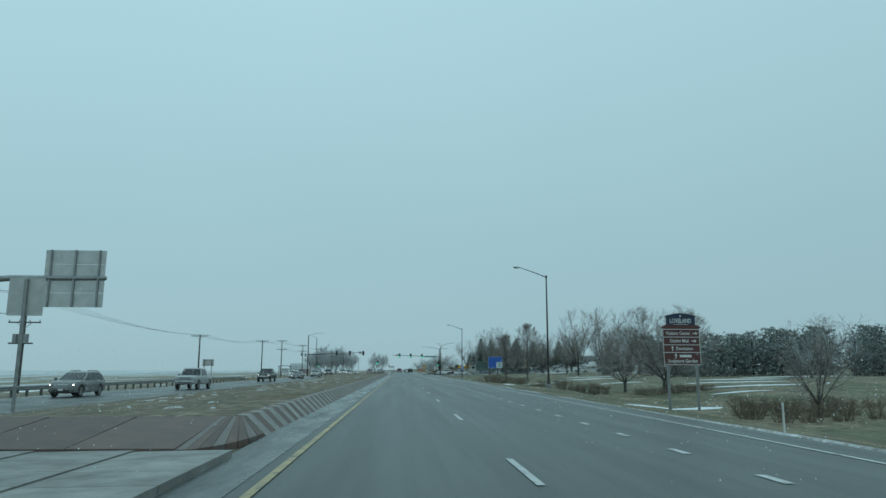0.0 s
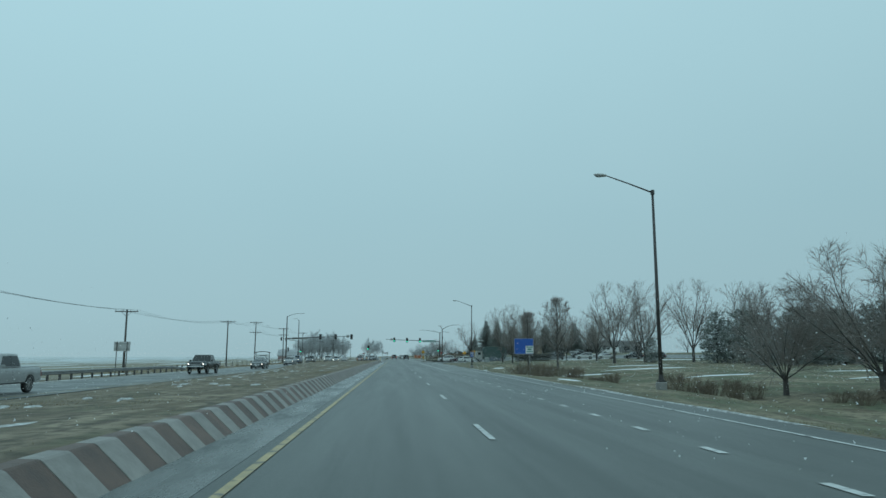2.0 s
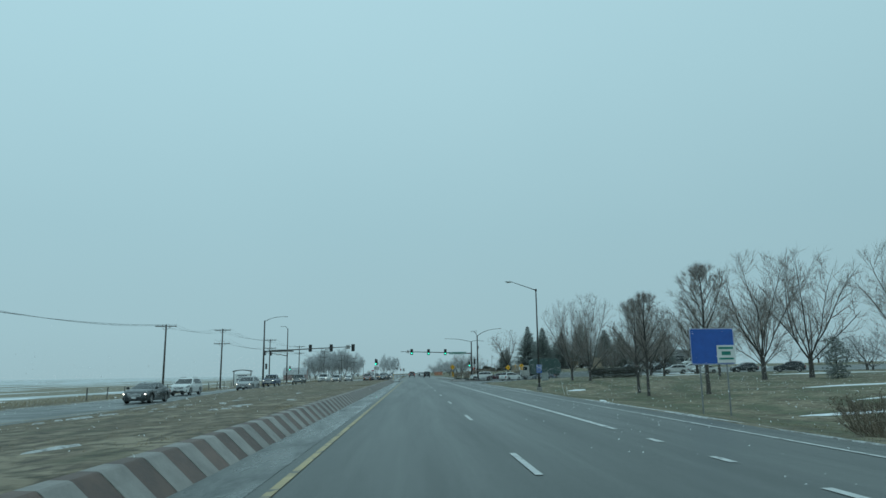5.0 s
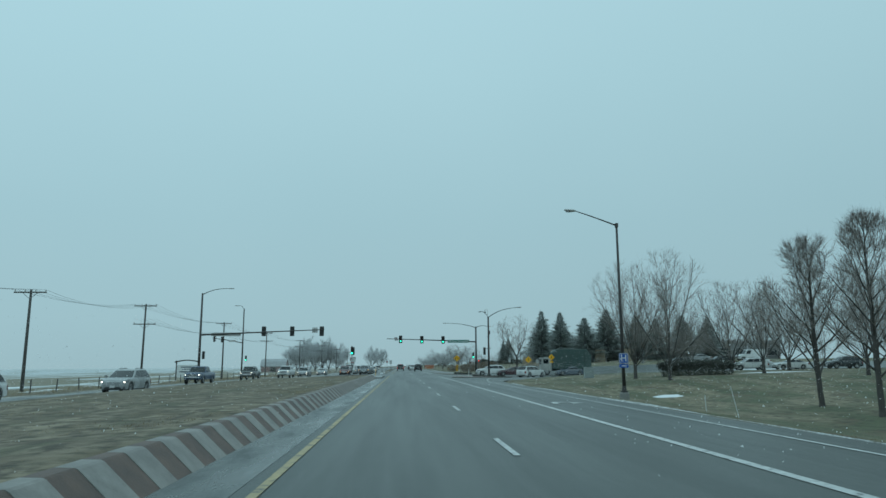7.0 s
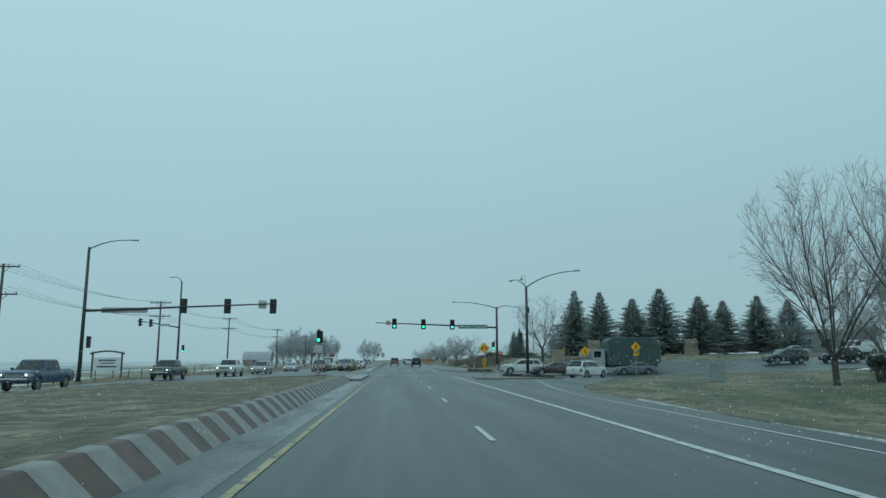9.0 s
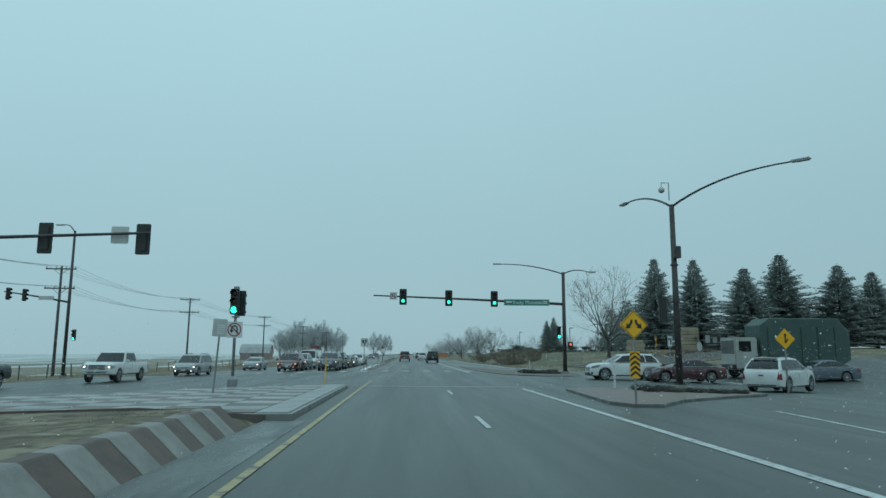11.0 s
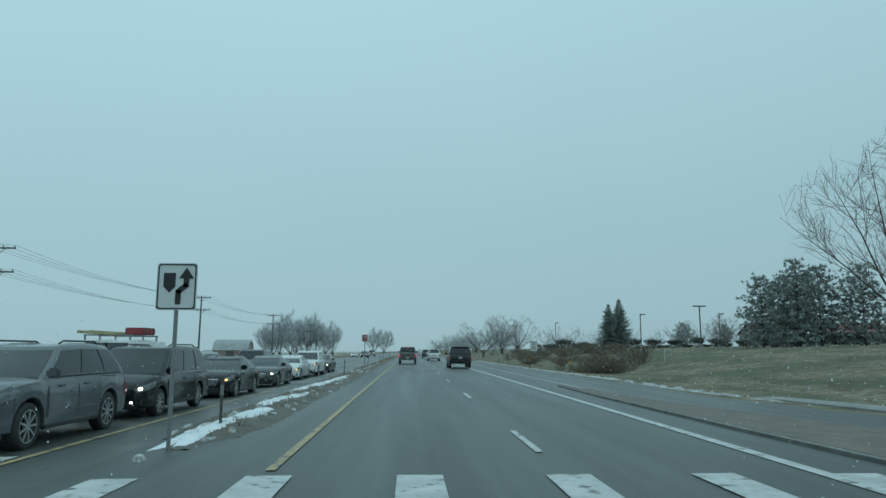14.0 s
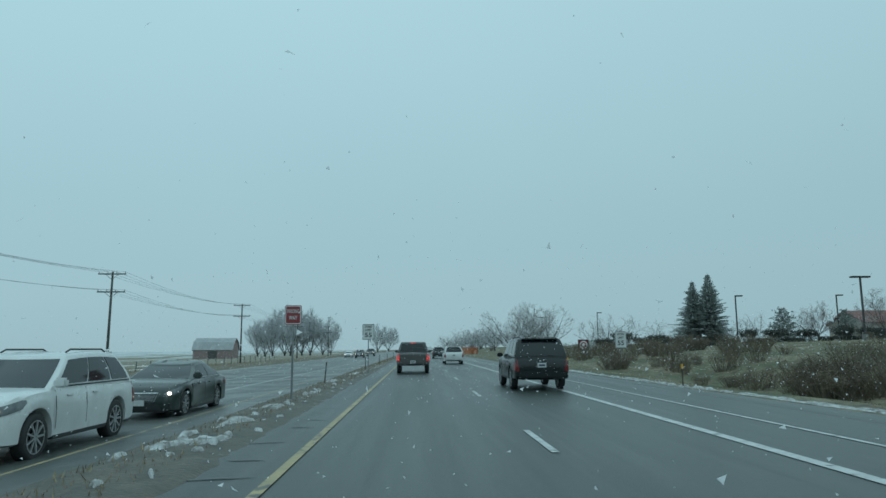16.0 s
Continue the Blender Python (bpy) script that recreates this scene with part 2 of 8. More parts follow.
def ground_material():
    """Dry grass with green and bare soil, and snow lying in the open fields to the west, spread with distance for haze.
    """
    m = bpy.data.materials.new("winter_ground")
    m.use_nodes = True
    n, l = m.node_tree.nodes, m.node_tree.links
    b = n["Principled BSDF"]
    b.inputs["Roughness"].default_value = 0.9
    geo = n.new("ShaderNodeNewGeometry")

    def noise_at(s, d, stretch=None):
        t = n.new("ShaderNodeTexNoise")
        t.inputs["Scale"].default_value, t.inputs["Detail"].default_value = s, d
        if stretch:
            mp = n.new("ShaderNodeMapping")
            mp.inputs["Scale"].default_value = stretch
            l.new(geo.outputs["Position"], mp.inputs["Vector"])
            l.new(mp.outputs["Vector"], t.inputs["Vector"])
        else:
            l.new(geo.outputs["Position"], t.inputs["Vector"])
        return t.outputs["Fac"]

    def mixed(f, a, c):
        x = n.new("ShaderNodeMixRGB")
        l.new(f, x.inputs["Fac"])
        for s, v in (("Color1", a), ("Color2", c)):
            if isinstance(v, tuple):
                x.inputs[s].default_value = (*v, 1)
            else:
                l.new(v, x.inputs[s])
        return x.outputs["Color"]

    def ranged(v, a, c, t0=0.0, t1=1.0):
        r = n.new("ShaderNodeMapRange")
        r.inputs["From Min"].default_value, r.inputs["From Max"].default_value = a, c
        r.inputs["To Min"].default_value, r.inputs["To Max"].default_value = t0, t1
        l.new(v, r.inputs["Value"])
        return r.outputs["Result"]

    sep = n.new("ShaderNodeSeparateXYZ")
    l.new(geo.outputs["Position"], sep.inputs[0])
    base = mixed(ranged(noise_at(0.9, 6), 0.38, 0.62), (0.148, 0.116, 0.080), (0.262, 0.216, 0.152))
    base = mixed(ranged(noise_at(0.9, 8, (1.0, 0.3, 1.0)), 0.53, 0.64), base, (0.118, 0.108, 0.068))
    base = mixed(ranged(noise_at(3.1, 8, (1.0, 0.35, 1.0)), 0.52, 0.64), base, (0.092, 0.072, 0.053))
    green = mixed(ranged(noise_at(0.30, 8, (1.0, 0.45, 1.0)), 0.42, 0.58), (0.098, 0.108, 0.058), (0.235, 0.195, 0.128))
    east = ranged(sep.outputs["X"], 9.0, 12.0)
    grass = mixed(east, base, green)
    grass = mixed(ranged(noise_at(0.75, 8, (1.0, 0.55, 1.0)), 0.54, 0.66), grass, (0.128, 0.098, 0.062))
    grass = mixed(ranged(noise_at(2.2, 8), 0.48, 0.66), grass, (0.066, 0.056, 0.037))
    field = mixed(ranged(sep.outputs["X"], -40.0, -30.0), (0.21, 0.185, 0.135), grass)
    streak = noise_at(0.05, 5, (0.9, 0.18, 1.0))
    # snow cover grows westward, which also puts distant haze into the field colour
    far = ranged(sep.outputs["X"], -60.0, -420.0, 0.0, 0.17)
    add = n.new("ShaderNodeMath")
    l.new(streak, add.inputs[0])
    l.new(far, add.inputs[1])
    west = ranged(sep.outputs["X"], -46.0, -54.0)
    snow_haze = n.new("ShaderNodeMath")
    snow_haze.operation = "MULTIPLY"
    l.new(ranged(add.outputs[0], 0.545, 0.60), snow_haze.inputs[0])
    l.new(west, snow_haze.inputs[1])
    col = mixed(snow_haze.outputs[0], field, (0.50, 0.53, 0.54))
    l.new(col, b.inputs["Base Color"])
    bp = n.new("ShaderNodeBump")
    bp.inputs["Strength"].default_value, bp.inputs["Distance"].default_value = 0.8, 0.06
    l.new(noise_at(9.0, 6), bp.inputs["Height"])
    l.new(bp.outputs["Normal"], b.inputs["Normal"])
    return m


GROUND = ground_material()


def flake_material():
    """Thin snow crystals, which pass on about as much light as they throw back."""
    m = bpy.data.materials.new("snow_flakes")
    m.use_nodes = True
    n, l = m.node_tree.nodes, m.node_tree.links
    n.remove(n["Principled BSDF"])
    front, back, mix = n.new("ShaderNodeBsdfDiffuse"), n.new("ShaderNodeBsdfTranslucent"), n.new("ShaderNodeMixShader")
    for sh in (front, back):
        sh.inputs["Color"].default_value = (0.95, 0.96, 0.97, 1)
    mix.inputs["Fac"].default_value = 0.5
    l.new(front.outputs[0], mix.inputs[1])
    l.new(back.outputs[0], mix.inputs[2])
    l.new(mix.outputs[0], n["Material Output"].inputs["Surface"])
    return m


FLAKE = flake_material()


# ---- mesh helpers ------------------------------------------------------
def link_mesh(name, me, material, parent=None, label=""):
    ob = new(name, me)
    if material is not None and not me.materials:
        me.materials.append(material)
    if parent is not None:
        ob.parent = parent
    if label:
        ob["label"] = label
    return ob


def part(name, bm, material, parent, label="", smooth=False):
    me = bpy.data.meshes.new(name)
    bmesh.ops.recalc_face_normals(bm, faces=bm.faces)
    bm.to_mesh(me)
    bm.free()
    if smooth:
        for p in me.polygons:
            p.use_smooth = True
    return link_mesh(name, me, material, parent, label)


def raw(name, verts, faces, material, parent=None, label="", smooth=False):
    me = bpy.data.meshes.new(name)
    me.from_pydata([tuple(v) for v in verts], [], faces)
    me.update()
    if smooth:
        for p in me.polygons:
            p.use_smooth = True
    return link_mesh(name, me, material, parent, label)


def thing(name, label, category, x=0.0, y=0.0, z=0.0, rz=0.0, group="", kind=""):
    ob = new(name)
    ob.empty_display_size = 0.2
    ob.matrix_basis = pose(x, y, z, 0, 0, rz)
    return tagged(ob, label, category, group, kind)


def box(bm, c, s, rx=0.0, ry=0.0, rz=0.0, bevel=0.0):
    r = bmesh.ops.create_cube(bm, size=1.0, matrix=pose(*c, rx, ry, rz) @ Matrix.Diagonal((*s, 1)))
    if bevel:
        es = list({e for v in r["verts"] for e in v.link_edges})
        bmesh.ops.bevel(bm, geom=es, offset=bevel, segments=2, affect="EDGES")
    return bm


def tube(bm, pts, radii, seg=8, cap=True):
    """A round bar along pts."""
    pts = [Vector(p) for p in pts]
    if not isinstance(radii, (list, tuple)):
        radii = [radii] * len(pts)
    rings, up = [], Vector((0.31, 0.77, 0.56))
    for i, p in enumerate(pts):
        d = (pts[min(i + 1, len(pts) - 1)] - pts[max(i - 1, 0)]).normalized()
        a = d.cross(up).normalized()
        b = d.cross(a)
        rings.append([bm.verts.new(p + (a * math.cos(2 * math.pi * k / seg) + b * math.sin(2 * math.pi * k / seg)) * radii[i]) for k in range(seg)])
    for r0, r1 in zip(rings, rings[1:]):
        for k in range(seg):
            bm.faces.new((r0[k], r0[(k + 1) % seg], r1[(k + 1) % seg], r1[k]))
    if cap:
        bm.faces.new(rings[0][::-1])
        bm.faces.new(rings[-1])
    return bm


def slab(bm, outline, y0, y1, axis="y"):
    """A flat outline of (x, z) pairs given a thickness along y."""
    a = [bm.verts.new((x, y0, z)) for x, z in outline]
    b = [bm.verts.new((x, y1, z)) for x, z in outline]
    bm.faces.new(a)
    bm.faces.new(b[::-1])
    k = len(a)
    for i in range(k):
        bm.faces.new((a[i], b[i], b[(i + 1) % k], a[(i + 1) % k]))
    return bm


def rounded(w, h, r, x=0.0, z=0.0, seg=4):
    pts = []
    for cx, cz, a0 in ((w / 2 - r, h / 2 - r, 0), (-w / 2 + r, h / 2 - r, 90), (-w / 2 + r, -h / 2 + r, 180), (w / 2 - r, -h / 2 + r, 270)):
        for i in range(seg + 1):
            a = radians(a0 + 90 * i / seg)
            pts.append((x + cx + r * math.cos(a), z + cz + r * math.sin(a)))
    return pts


def letters(name, text, size, material, parent, x, y, z, width=None, label=""):
    """Raised lettering that faces -y, centred at x, z."""
    cu = bpy.data.curves.new(name, "FONT")
    cu.body, cu.size, cu.align_x, cu.align_y, cu.extrude = text, size, "CENTER", "CENTER", 0.002
    cu.resolution_u, cu.offset = 2, 0.012 * size
    tmp = bpy.data.objects.new("lettering_source", cu)
    scene.collection.objects.link(tmp)
    dg = bpy.context.evaluated_depsgraph_get()
    me = bpy.data.meshes.new_from_object(tmp.evaluated_get(dg))
    bpy.data.objects.remove(tmp)
    bpy.data.curves.remove(cu)
    xs = [v.co.x for v in me.vertices] or [0, 1]
    fit = width / (max(xs) - min(xs)) if width else 1.0
    me.transform(pose(x, y, z, 90) @ Matrix.Diagonal((fit, 1, 1, 1)))
    me.materials.clear()
    return link_mesh(name, me, material, parent, label)


def bezier(p0, p1, p2, n=8):
    p0, p1, p2 = Vector(p0), Vector(p1), Vector(p2)
    return [(1 - t) ** 2 * p0 + 2 * t * (1 - t) * p1 + t * t * p2 for t in (i / n for i in range(n + 1))]


# ---- the lie of the land -----------------------------------------------
def lerp_table(table, x):
    if x <= table[0][0]:
        return table[0][1]
    for (a, za), (b, zb) in zip(table, table[1:]):
        if x <= b:
            return za + (zb - za) * (x - a) / (b - a)
    return table[-1][1]


LEFT_MEDIAN = ((-3000, -9), (-400, -4.5), (-150, -2.6), (-70, -1.6), (-37, -0.85), (-25.5, -0.42), (-16, -0.30), (-9, 0.32), (-4.1, 0.46), (-3.74, 0.45), (-3.0, 0.0), (0, 0))
LEFT_OPEN = ((-3000, -9), (-400, -4.5), (-150, -2.6), (-70, -1.7), (-37, -0.95), (-26, -0.50), (-20, -0.38), (-5.4, -0.06), (-2.2, 0.0), (0, 0))
RIGHT_SOUTH = ((0, 0), (5, 0), (9.7, -0.10), (15, -0.22), (22, -0.05), (30, 0.35), (60, 0.8), (150, 1.2), (3000, 4))
VERGE_DIP = ((0, 0), (9.7, 0), (11.3, -0.20), (14.3, -0.50), (18.5, -0.98), (26, -0.88), (36, -0.5), (60, -0.2), (150, 0), (3000, 0))
MEDIAN_CREST = ((-16.4, 0), (-15.2, 0.50), (-9, 0.07), (-5, 0), (0, 0))
STREET_DIP = ((0, 0), (15, 0), (18, -0.15), (24, -0.55), (30, -0.85), (38, -0.6), (46, 0), (3000, 0))
RIGHT_NORTH = ((0, 0), (5, 0), (11.5, -0.12), (15, -0.05), (24, 0.85), (35, 1.9), (60, 2.5), (150, 3.0), (3000, 6))


def smooth(a, b, t):
    t = max(0.0, min(1.0, (t - a) / (b - a)))
    return t * t * (3 - 2 * t)


def verge_dip(x, y):
    """The east verge falls away from the road south of the turn lane."""
    if x <= 9.7:
        return 0.0
    # a low shoulder of ground at the first lamp
    rise = 0.7 * smooth(56, 66, y) * (1 - smooth(98, 114, y)) * (1 - smooth(15.6, 19.5, x))
    return lerp_table(VERGE_DIP, x) * (1 - smooth(166, 184, y)) * (1 - rise)


def land(x, y):
    if x < 0:
        f = smooth(198.5, 203, y) + (1 - smooth(11.5, 17.5, y))
        z = lerp_table(LEFT_MEDIAN, x) * (1 - f) + lerp_table(LEFT_OPEN, x) * f
        # the median stands higher towards the junction
        z += lerp_table(MEDIAN_CREST, x) * smooth(112, 146, y) * (1 - smooth(190, 198.5, y))
        # the oncoming lanes lie lower past the junction
        return z - 0.14 * smooth(252, 280, y) * (1 - smooth(-6.6, -4.6, x))
    f = smooth(215, 262, y)
    z = lerp_table(RIGHT_SOUTH, x) * (1 - f) + lerp_table(RIGHT_NORTH, x) * f
    z += verge_dip(x, y)
    z -= 1.25 * math.exp(-((x - 18.5) / 4.0) ** 2 - ((y - 309) / 16.0) ** 2) * smooth(11, 14, x)
    # the side street dips before it climbs
    z += lerp_table(STREET_DIP, x) * smooth(212.5, 219, y) * (1 - smooth(236.5, 242, y))
    return z


def paved(x, y):
    """Where asphalt lies, so that the soil sheet stays under it."""
    if -3.2 < x < 9.6:
        return True
    if y < 201 and -25.2 < x < -16.2:
        return True
    if y < 13.5 and -25.2 < x < -2:
        return True
    if 201 < y < 246 and -26 < x < 9.6:
        return True
    if 217 < y < 243 and 0 < x < 130:
        return True
    if 240 < y < 251 and -5 < x < -3:
        return True
    if y > 243 and -19.5 < x < -4.6:
        return True
    if y > 176 and 9 < x < 12.5 + max(0, (y - 200)) * 0.7 and y < 222:
        return True
    return y > 240 and 6 < x < 11.0


def build_ground():
    xs = sorted(set([-3000, -1800, -1000, -600, -400, -280, -200, -150, -120, -95, -80, -70, -60, -52, -45, -40, -37, -34, -31, -28.5, -26.5, -25.3, -24, -22, -20, -19.6, -18, -16.6, -16, -15, -14, -13, -12, -11, -10, -9, -8, -7, -6, -5.3, -4.7, -4.15, -3.74, -3.0, -1, 2, 5, 8, 9.5, 9.75, 10.3, 11, 11.6, 12.5, 13.5, 15, 16.5, 18, 19.5, 21, 22.5, 24, 26, 28, 30, 33, 36, 40, 45, 52, 60, 72, 85, 100, 130, 160, 220, 320, 500, 900, 1800, 3000]))
    ys = [-300, -120, -60, -30, -15, 0, 5, 9, 11.5] + [12 + i for i in range(7)] + [22 + 4 * i for i in range(44)] + [197.5 + i for i in range(8)] + [207 + 3 * i for i in range(70)] + [425, 450, 480, 520, 580, 660, 780, 950, 1300, 1900, 3000]
    verts = []
    for y in ys:
        for x in xs:
            z = land(x, y)
            if paved(x, y):
                z -= 0.12
            elif abs(x) < 60 and -20 < y < 420:
                z += 0.05 * noise.noise((x * 0.35, y * 0.35, 0.3)) + 0.02 * noise.noise((x * 1.3, y * 1.3, 5.0))
            verts.append((x, y, z))
    w = len(xs)
    faces = [(j * w + i, j * w + i + 1, (j + 1) * w + i + 1, (j + 1) * w + i) for j in range(len(ys) - 1) for i in range(w - 1)]
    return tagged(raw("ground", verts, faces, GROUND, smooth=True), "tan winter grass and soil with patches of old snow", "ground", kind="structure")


build_ground()


def sheet(name, x0, x1, y0, y1, material, lift=0.0, nx=2, ny=0, skirt=0.10, edge=None):
    """A paved sheet that follows the land; edge(y) may give its right border."""
    ny = ny or max(2, int((y1 - y0) / 4))
    bm = bmesh.new()
    rows = []
    for j in range(ny + 1):
        y = y0 + (y1 - y0) * j / ny
        xe = edge(y) if edge else x1
        rows.append([bm.verts.new((x0 + (xe - x0) * i / nx, y, land(x0 + (xe - x0) * i / nx, y) + lift)) for i in range(nx + 1)])
    for a, b in zip(rows, rows[1:]):
        for i in range(nx):
            bm.faces.new((a[i], a[i + 1], b[i + 1], b[i]))
    rim = [e for e in bm.edges if e.is_boundary]
    ext = bmesh.ops.extrude_edge_only(bm, edges=rim)
    for v in ext["geom"]:
        if isinstance(v, bmesh.types.BMVert):
            v.co.z -= skirt
    return part(name, bm, material, None)


road = tagged(sheet("road_eastbound", -2.45, 9.65, -40, 216.5, ASPHALT, 0.0, 8), "wet dark grey asphalt carriageway", "road", kind="structure")
tagged(sheet("road_crossing", -26, 9.62, 216.5, 243.5, ASPHALT, 0.0, 18), "wet asphalt of the road junction", "road", kind="structure")
tagged(sheet("road_north", -3.1, 9.9, 243.5, 900, ASPHALT, 0.0, 8, 120), "wet dark grey asphalt carriageway", "road", kind="structure")
tagged(sheet("road_median_gap", -4.45, -3.1, 243.5, 251.0, ASPHALT, 0.0, 2, 3), "wet asphalt between the carriageways at the crosswalk", "road", kind="structure")
tagged(sheet("road_oncoming", -25.2, -16.2, -40, 201, ASPHALT_OLD, 0.0, 4), "wet grey asphalt carriageway beyond the median", "road", kind="structure")
tagged(sheet("road_oncoming_widening", -26, -9.6, 201, 216.5, ASPHALT_OLD, 0.0, 6, 8), "wet grey asphalt beside the paved median", "road", kind="structure")
tagged(sheet("road_oncoming_north", -19.5, -4.45, 243.5, 900, ASPHALT_OLD, 0.0, 6, 120), "wet grey asphalt carriageway beyond the narrow median", "road", kind="structure")
tagged(sheet("road_side_street", 9.62, 130, 218.5, 241.5, ASPHALT, 0.003, 20, 8), "wet asphalt side street", "road", kind="structure")
tagged(sheet("road_turn_lane", 9.6, 13.5, 176, 218.5, ASPHALT, 0.002, 4, 20, edge=lambda y: 9.75 + 12.5 * smooth(176, 222, y) ** 1.6), "wet asphalt right-turn lane", "road", kind="structure")
tagged(sheet("road_merge_lane", 9.6, 12, 241.5, 330, ASPHALT, 0.002, 4, 22, edge=lambda y: 10.2 + 9 * (1 - smooth(239, 262, y)) ** 1.5 + 1.3 * (1 - smooth(262, 330, y))), "wet asphalt merge lane", "road", kind="structure")
tagged(sheet("gutter", -3.06, -2.14, -30, 200.8, GUTTER, 0.006, 3), "wet concrete gutter pan along the median kerb", "gutter", kind="structure")


def band(bm, x, w, y0, y1, step=6.0, lift=0.012, bend=None):
    """A painted stripe along the road."""
    n = max(1, int((y1 - y0) / step))
    prev = None
    for i in range(n + 1):
        y = y0 + (y1 - y0) * i / n
        cx = x + (bend(y) if bend else 0.0)
        row = [bm.verts.new((cx + s * w / 2, y, land(cx, y) + lift)) for s in (-1, 1)]
        if prev:
            bm.faces.new((prev[0], prev[1], row[1], row[0]))
        prev = row


def cross_band(bm, x0, x1, y, w, lift=0.012, slope=0.0):
    n = max(1, int(abs(x1 - x0) / 3))
    prev = None
    for i in range(n + 1):
        x = x0 + (x1 - x0) * i / n
        row = [bm.verts.new((x, y + slope * x + s * w / 2, land(x, y) + lift)) for s in (-1, 1)]
        if prev:
            bm.faces.new((prev[0], row[0], row[1], prev[1]))
        prev = row


def marking(name, bm, material, label):
    return tagged(part(name, bm, material, None), label, "road marking", kind="structure")


bm = bmesh.new()
band(bm, -1.86, 0.13, -30, 223.8)
marking("road_marking_yellow_edge", bm, YELLOW_PAINT, "worn yellow edge line along the median")
bm = bmesh.new()
band(bm, -1.86, 0.13, 247.5, 700)
band(bm, -5.75, 0.13, 247, 420)
marking("road_marking_yellow_north", bm, YELLOW_PAINT, "worn yellow edge lines both sides of the narrow median")
bm = bmesh.new()
for k in range(-3, 18):
    band(bm, 1.86, 0.12, 9.4 + 11.86 * k, 12.2 + 11.86 * k)
for k in range(0, 38):
    band(bm, 1.88, 0.12, 249.0 + 11.9 * k, 251.8 + 11.9 * k)
marking("road_marking_lane_dashes", bm, WHITE_PAINT, "white dashed lane line")
bm = bmesh.new()
for k in range(-6, 28):
    band(bm, 5.26, 0.16, 9.4 + 3.36 * k, 10.2 + 3.36 * k)
marking("road_marking_dotted", bm, WHITE_PAINT, "white dotted lane line of short dashes")
bm = bmesh.new()
band(bm, 5.26, 0.20, 101, 215.5)
band(bm, 5.12, 0.22, 239.5, 620)
band(bm, 7.2, 0.12, 266, 620)
marking("road_marking_solid", bm, WHITE_PAINT, "solid white lane line")
bm = bmesh.new()
band(bm, 8.32, 0.12, -30, 176)
band(bm, 8.32, 0.12, 176, 205, 2, 0.012, lambda y: 3.2 * smooth(180, 213, y))
marking("road_marking_edge", bm, WHITE_PAINT, "thin white edge line")
bm = bmesh.new()
cross_band(bm, -1.8, 5.3, 217.3, 0.32, 0.014, -0.06)
row = [(-1.75 - 0.47 * i, 223.94 - 0.36 * i - 0.002 * i * i) for i in range(10)]
for (xa, ya), (xb, yb) in zip(row, row[1:]):
    bm.faces.new([bm.verts.new((x, y, land(x, y) + 0.013)) for x, y in ((xa, ya), (xa, ya + 0.09), (xb, yb + 0.09), (xb, yb))])
marking("road_marking_stop_line", bm, WHITE_PAINT, "white stop line across the lanes")
bm = bmesh.new()
for k in range(-7, 4):
    x = 0.04 + 1.83 * k
    if x < 6.4:
        band(bm, x, 0.56, 244.6, 247.1, 3, 0.014)
marking("road_marking_crosswalk", bm, WHITE_PAINT, "white ladder bars of a crosswalk")
bm = bmesh.new()
for k in range(10):
    x = -8.5 + 1.78 * k
    cross_band(bm, x, x + 0.75, 227.1, 0.11, 0.013)
    cross_band(bm, x + 0.2, x + 0.95, 232.3, 0.11, 0.013)
for k in range(8):
    cross_band(bm, 9 + 2.6 * k, 10.4 + 2.6 * k, 226.4, 0.12, 0.013)
    cross_band(bm, 9.5 + 2.4 * k, 10.9 + 2.4 * k, 232.0, 0.12, 0.013)
for k in range(6):
    band(bm, 15.2 + 1.2 * k, 0.5, 227.4, 229.6, 3, 0.014)
marking("road_marking_junction_dashes", bm, FAINT_PAINT, "faint white guide dashes across the junction")
bm = bmesh.new()
for i in range(9):
    a = radians(8 + 10 * i)
    x, y = -4.4 - 4.6 * math.sin(a), 243.0 - 12.2 * math.cos(a)
    box(bm, (x, y, land(x, y) + 0.006), (0.62, 0.12, 0.012), 0, 0, 180 - math.degrees(a) * 0.9)
marking("road_marking_turn_dashes", bm, WHITE_PAINT, "curved white turning dashes")
bm = bmesh.new()
for k in range(30):
    band(bm, -12.2, 0.12, 250 + 11.9 * k, 253 + 11.9 * k)
for k in range(4):
    band(bm, -8.7, 0.12, 250 + 11.9 * k, 257 + 11.9 * k)
band(bm, -8.7, 0.15, 297, 372, 40, 0.012, lambda y: 0.9 * smooth(316, 372, y))
band(bm, -11.9, 0.12, 306, 345, 20)
band(bm, -18.4, 0.12, 246, 700)
cross_band(bm, -15.5, -5.9, 249.0, 0.45, 0.014)
marking("road_marking_oncoming_north", bm, WHITE_PAINT, "white lane lines and stop line for oncoming traffic")
bm = bmesh.new()
band(bm, -24.2, 0.12, -30, 201)
for k in range(20):
    band(bm, -20.6, 0.12, -20 + 11.9 * k, -17 + 11.9 * k)
marking("road_marking_oncoming", bm, WHITE_PAINT, "white lines of the oncoming carriageway")
bm = bmesh.new()
band(bm, -16.9, 0.12, -30, 200)
marking("road_marking_oncoming_yellow", bm, YELLOW_PAINT, "yellow edge line of the oncoming carriageway")
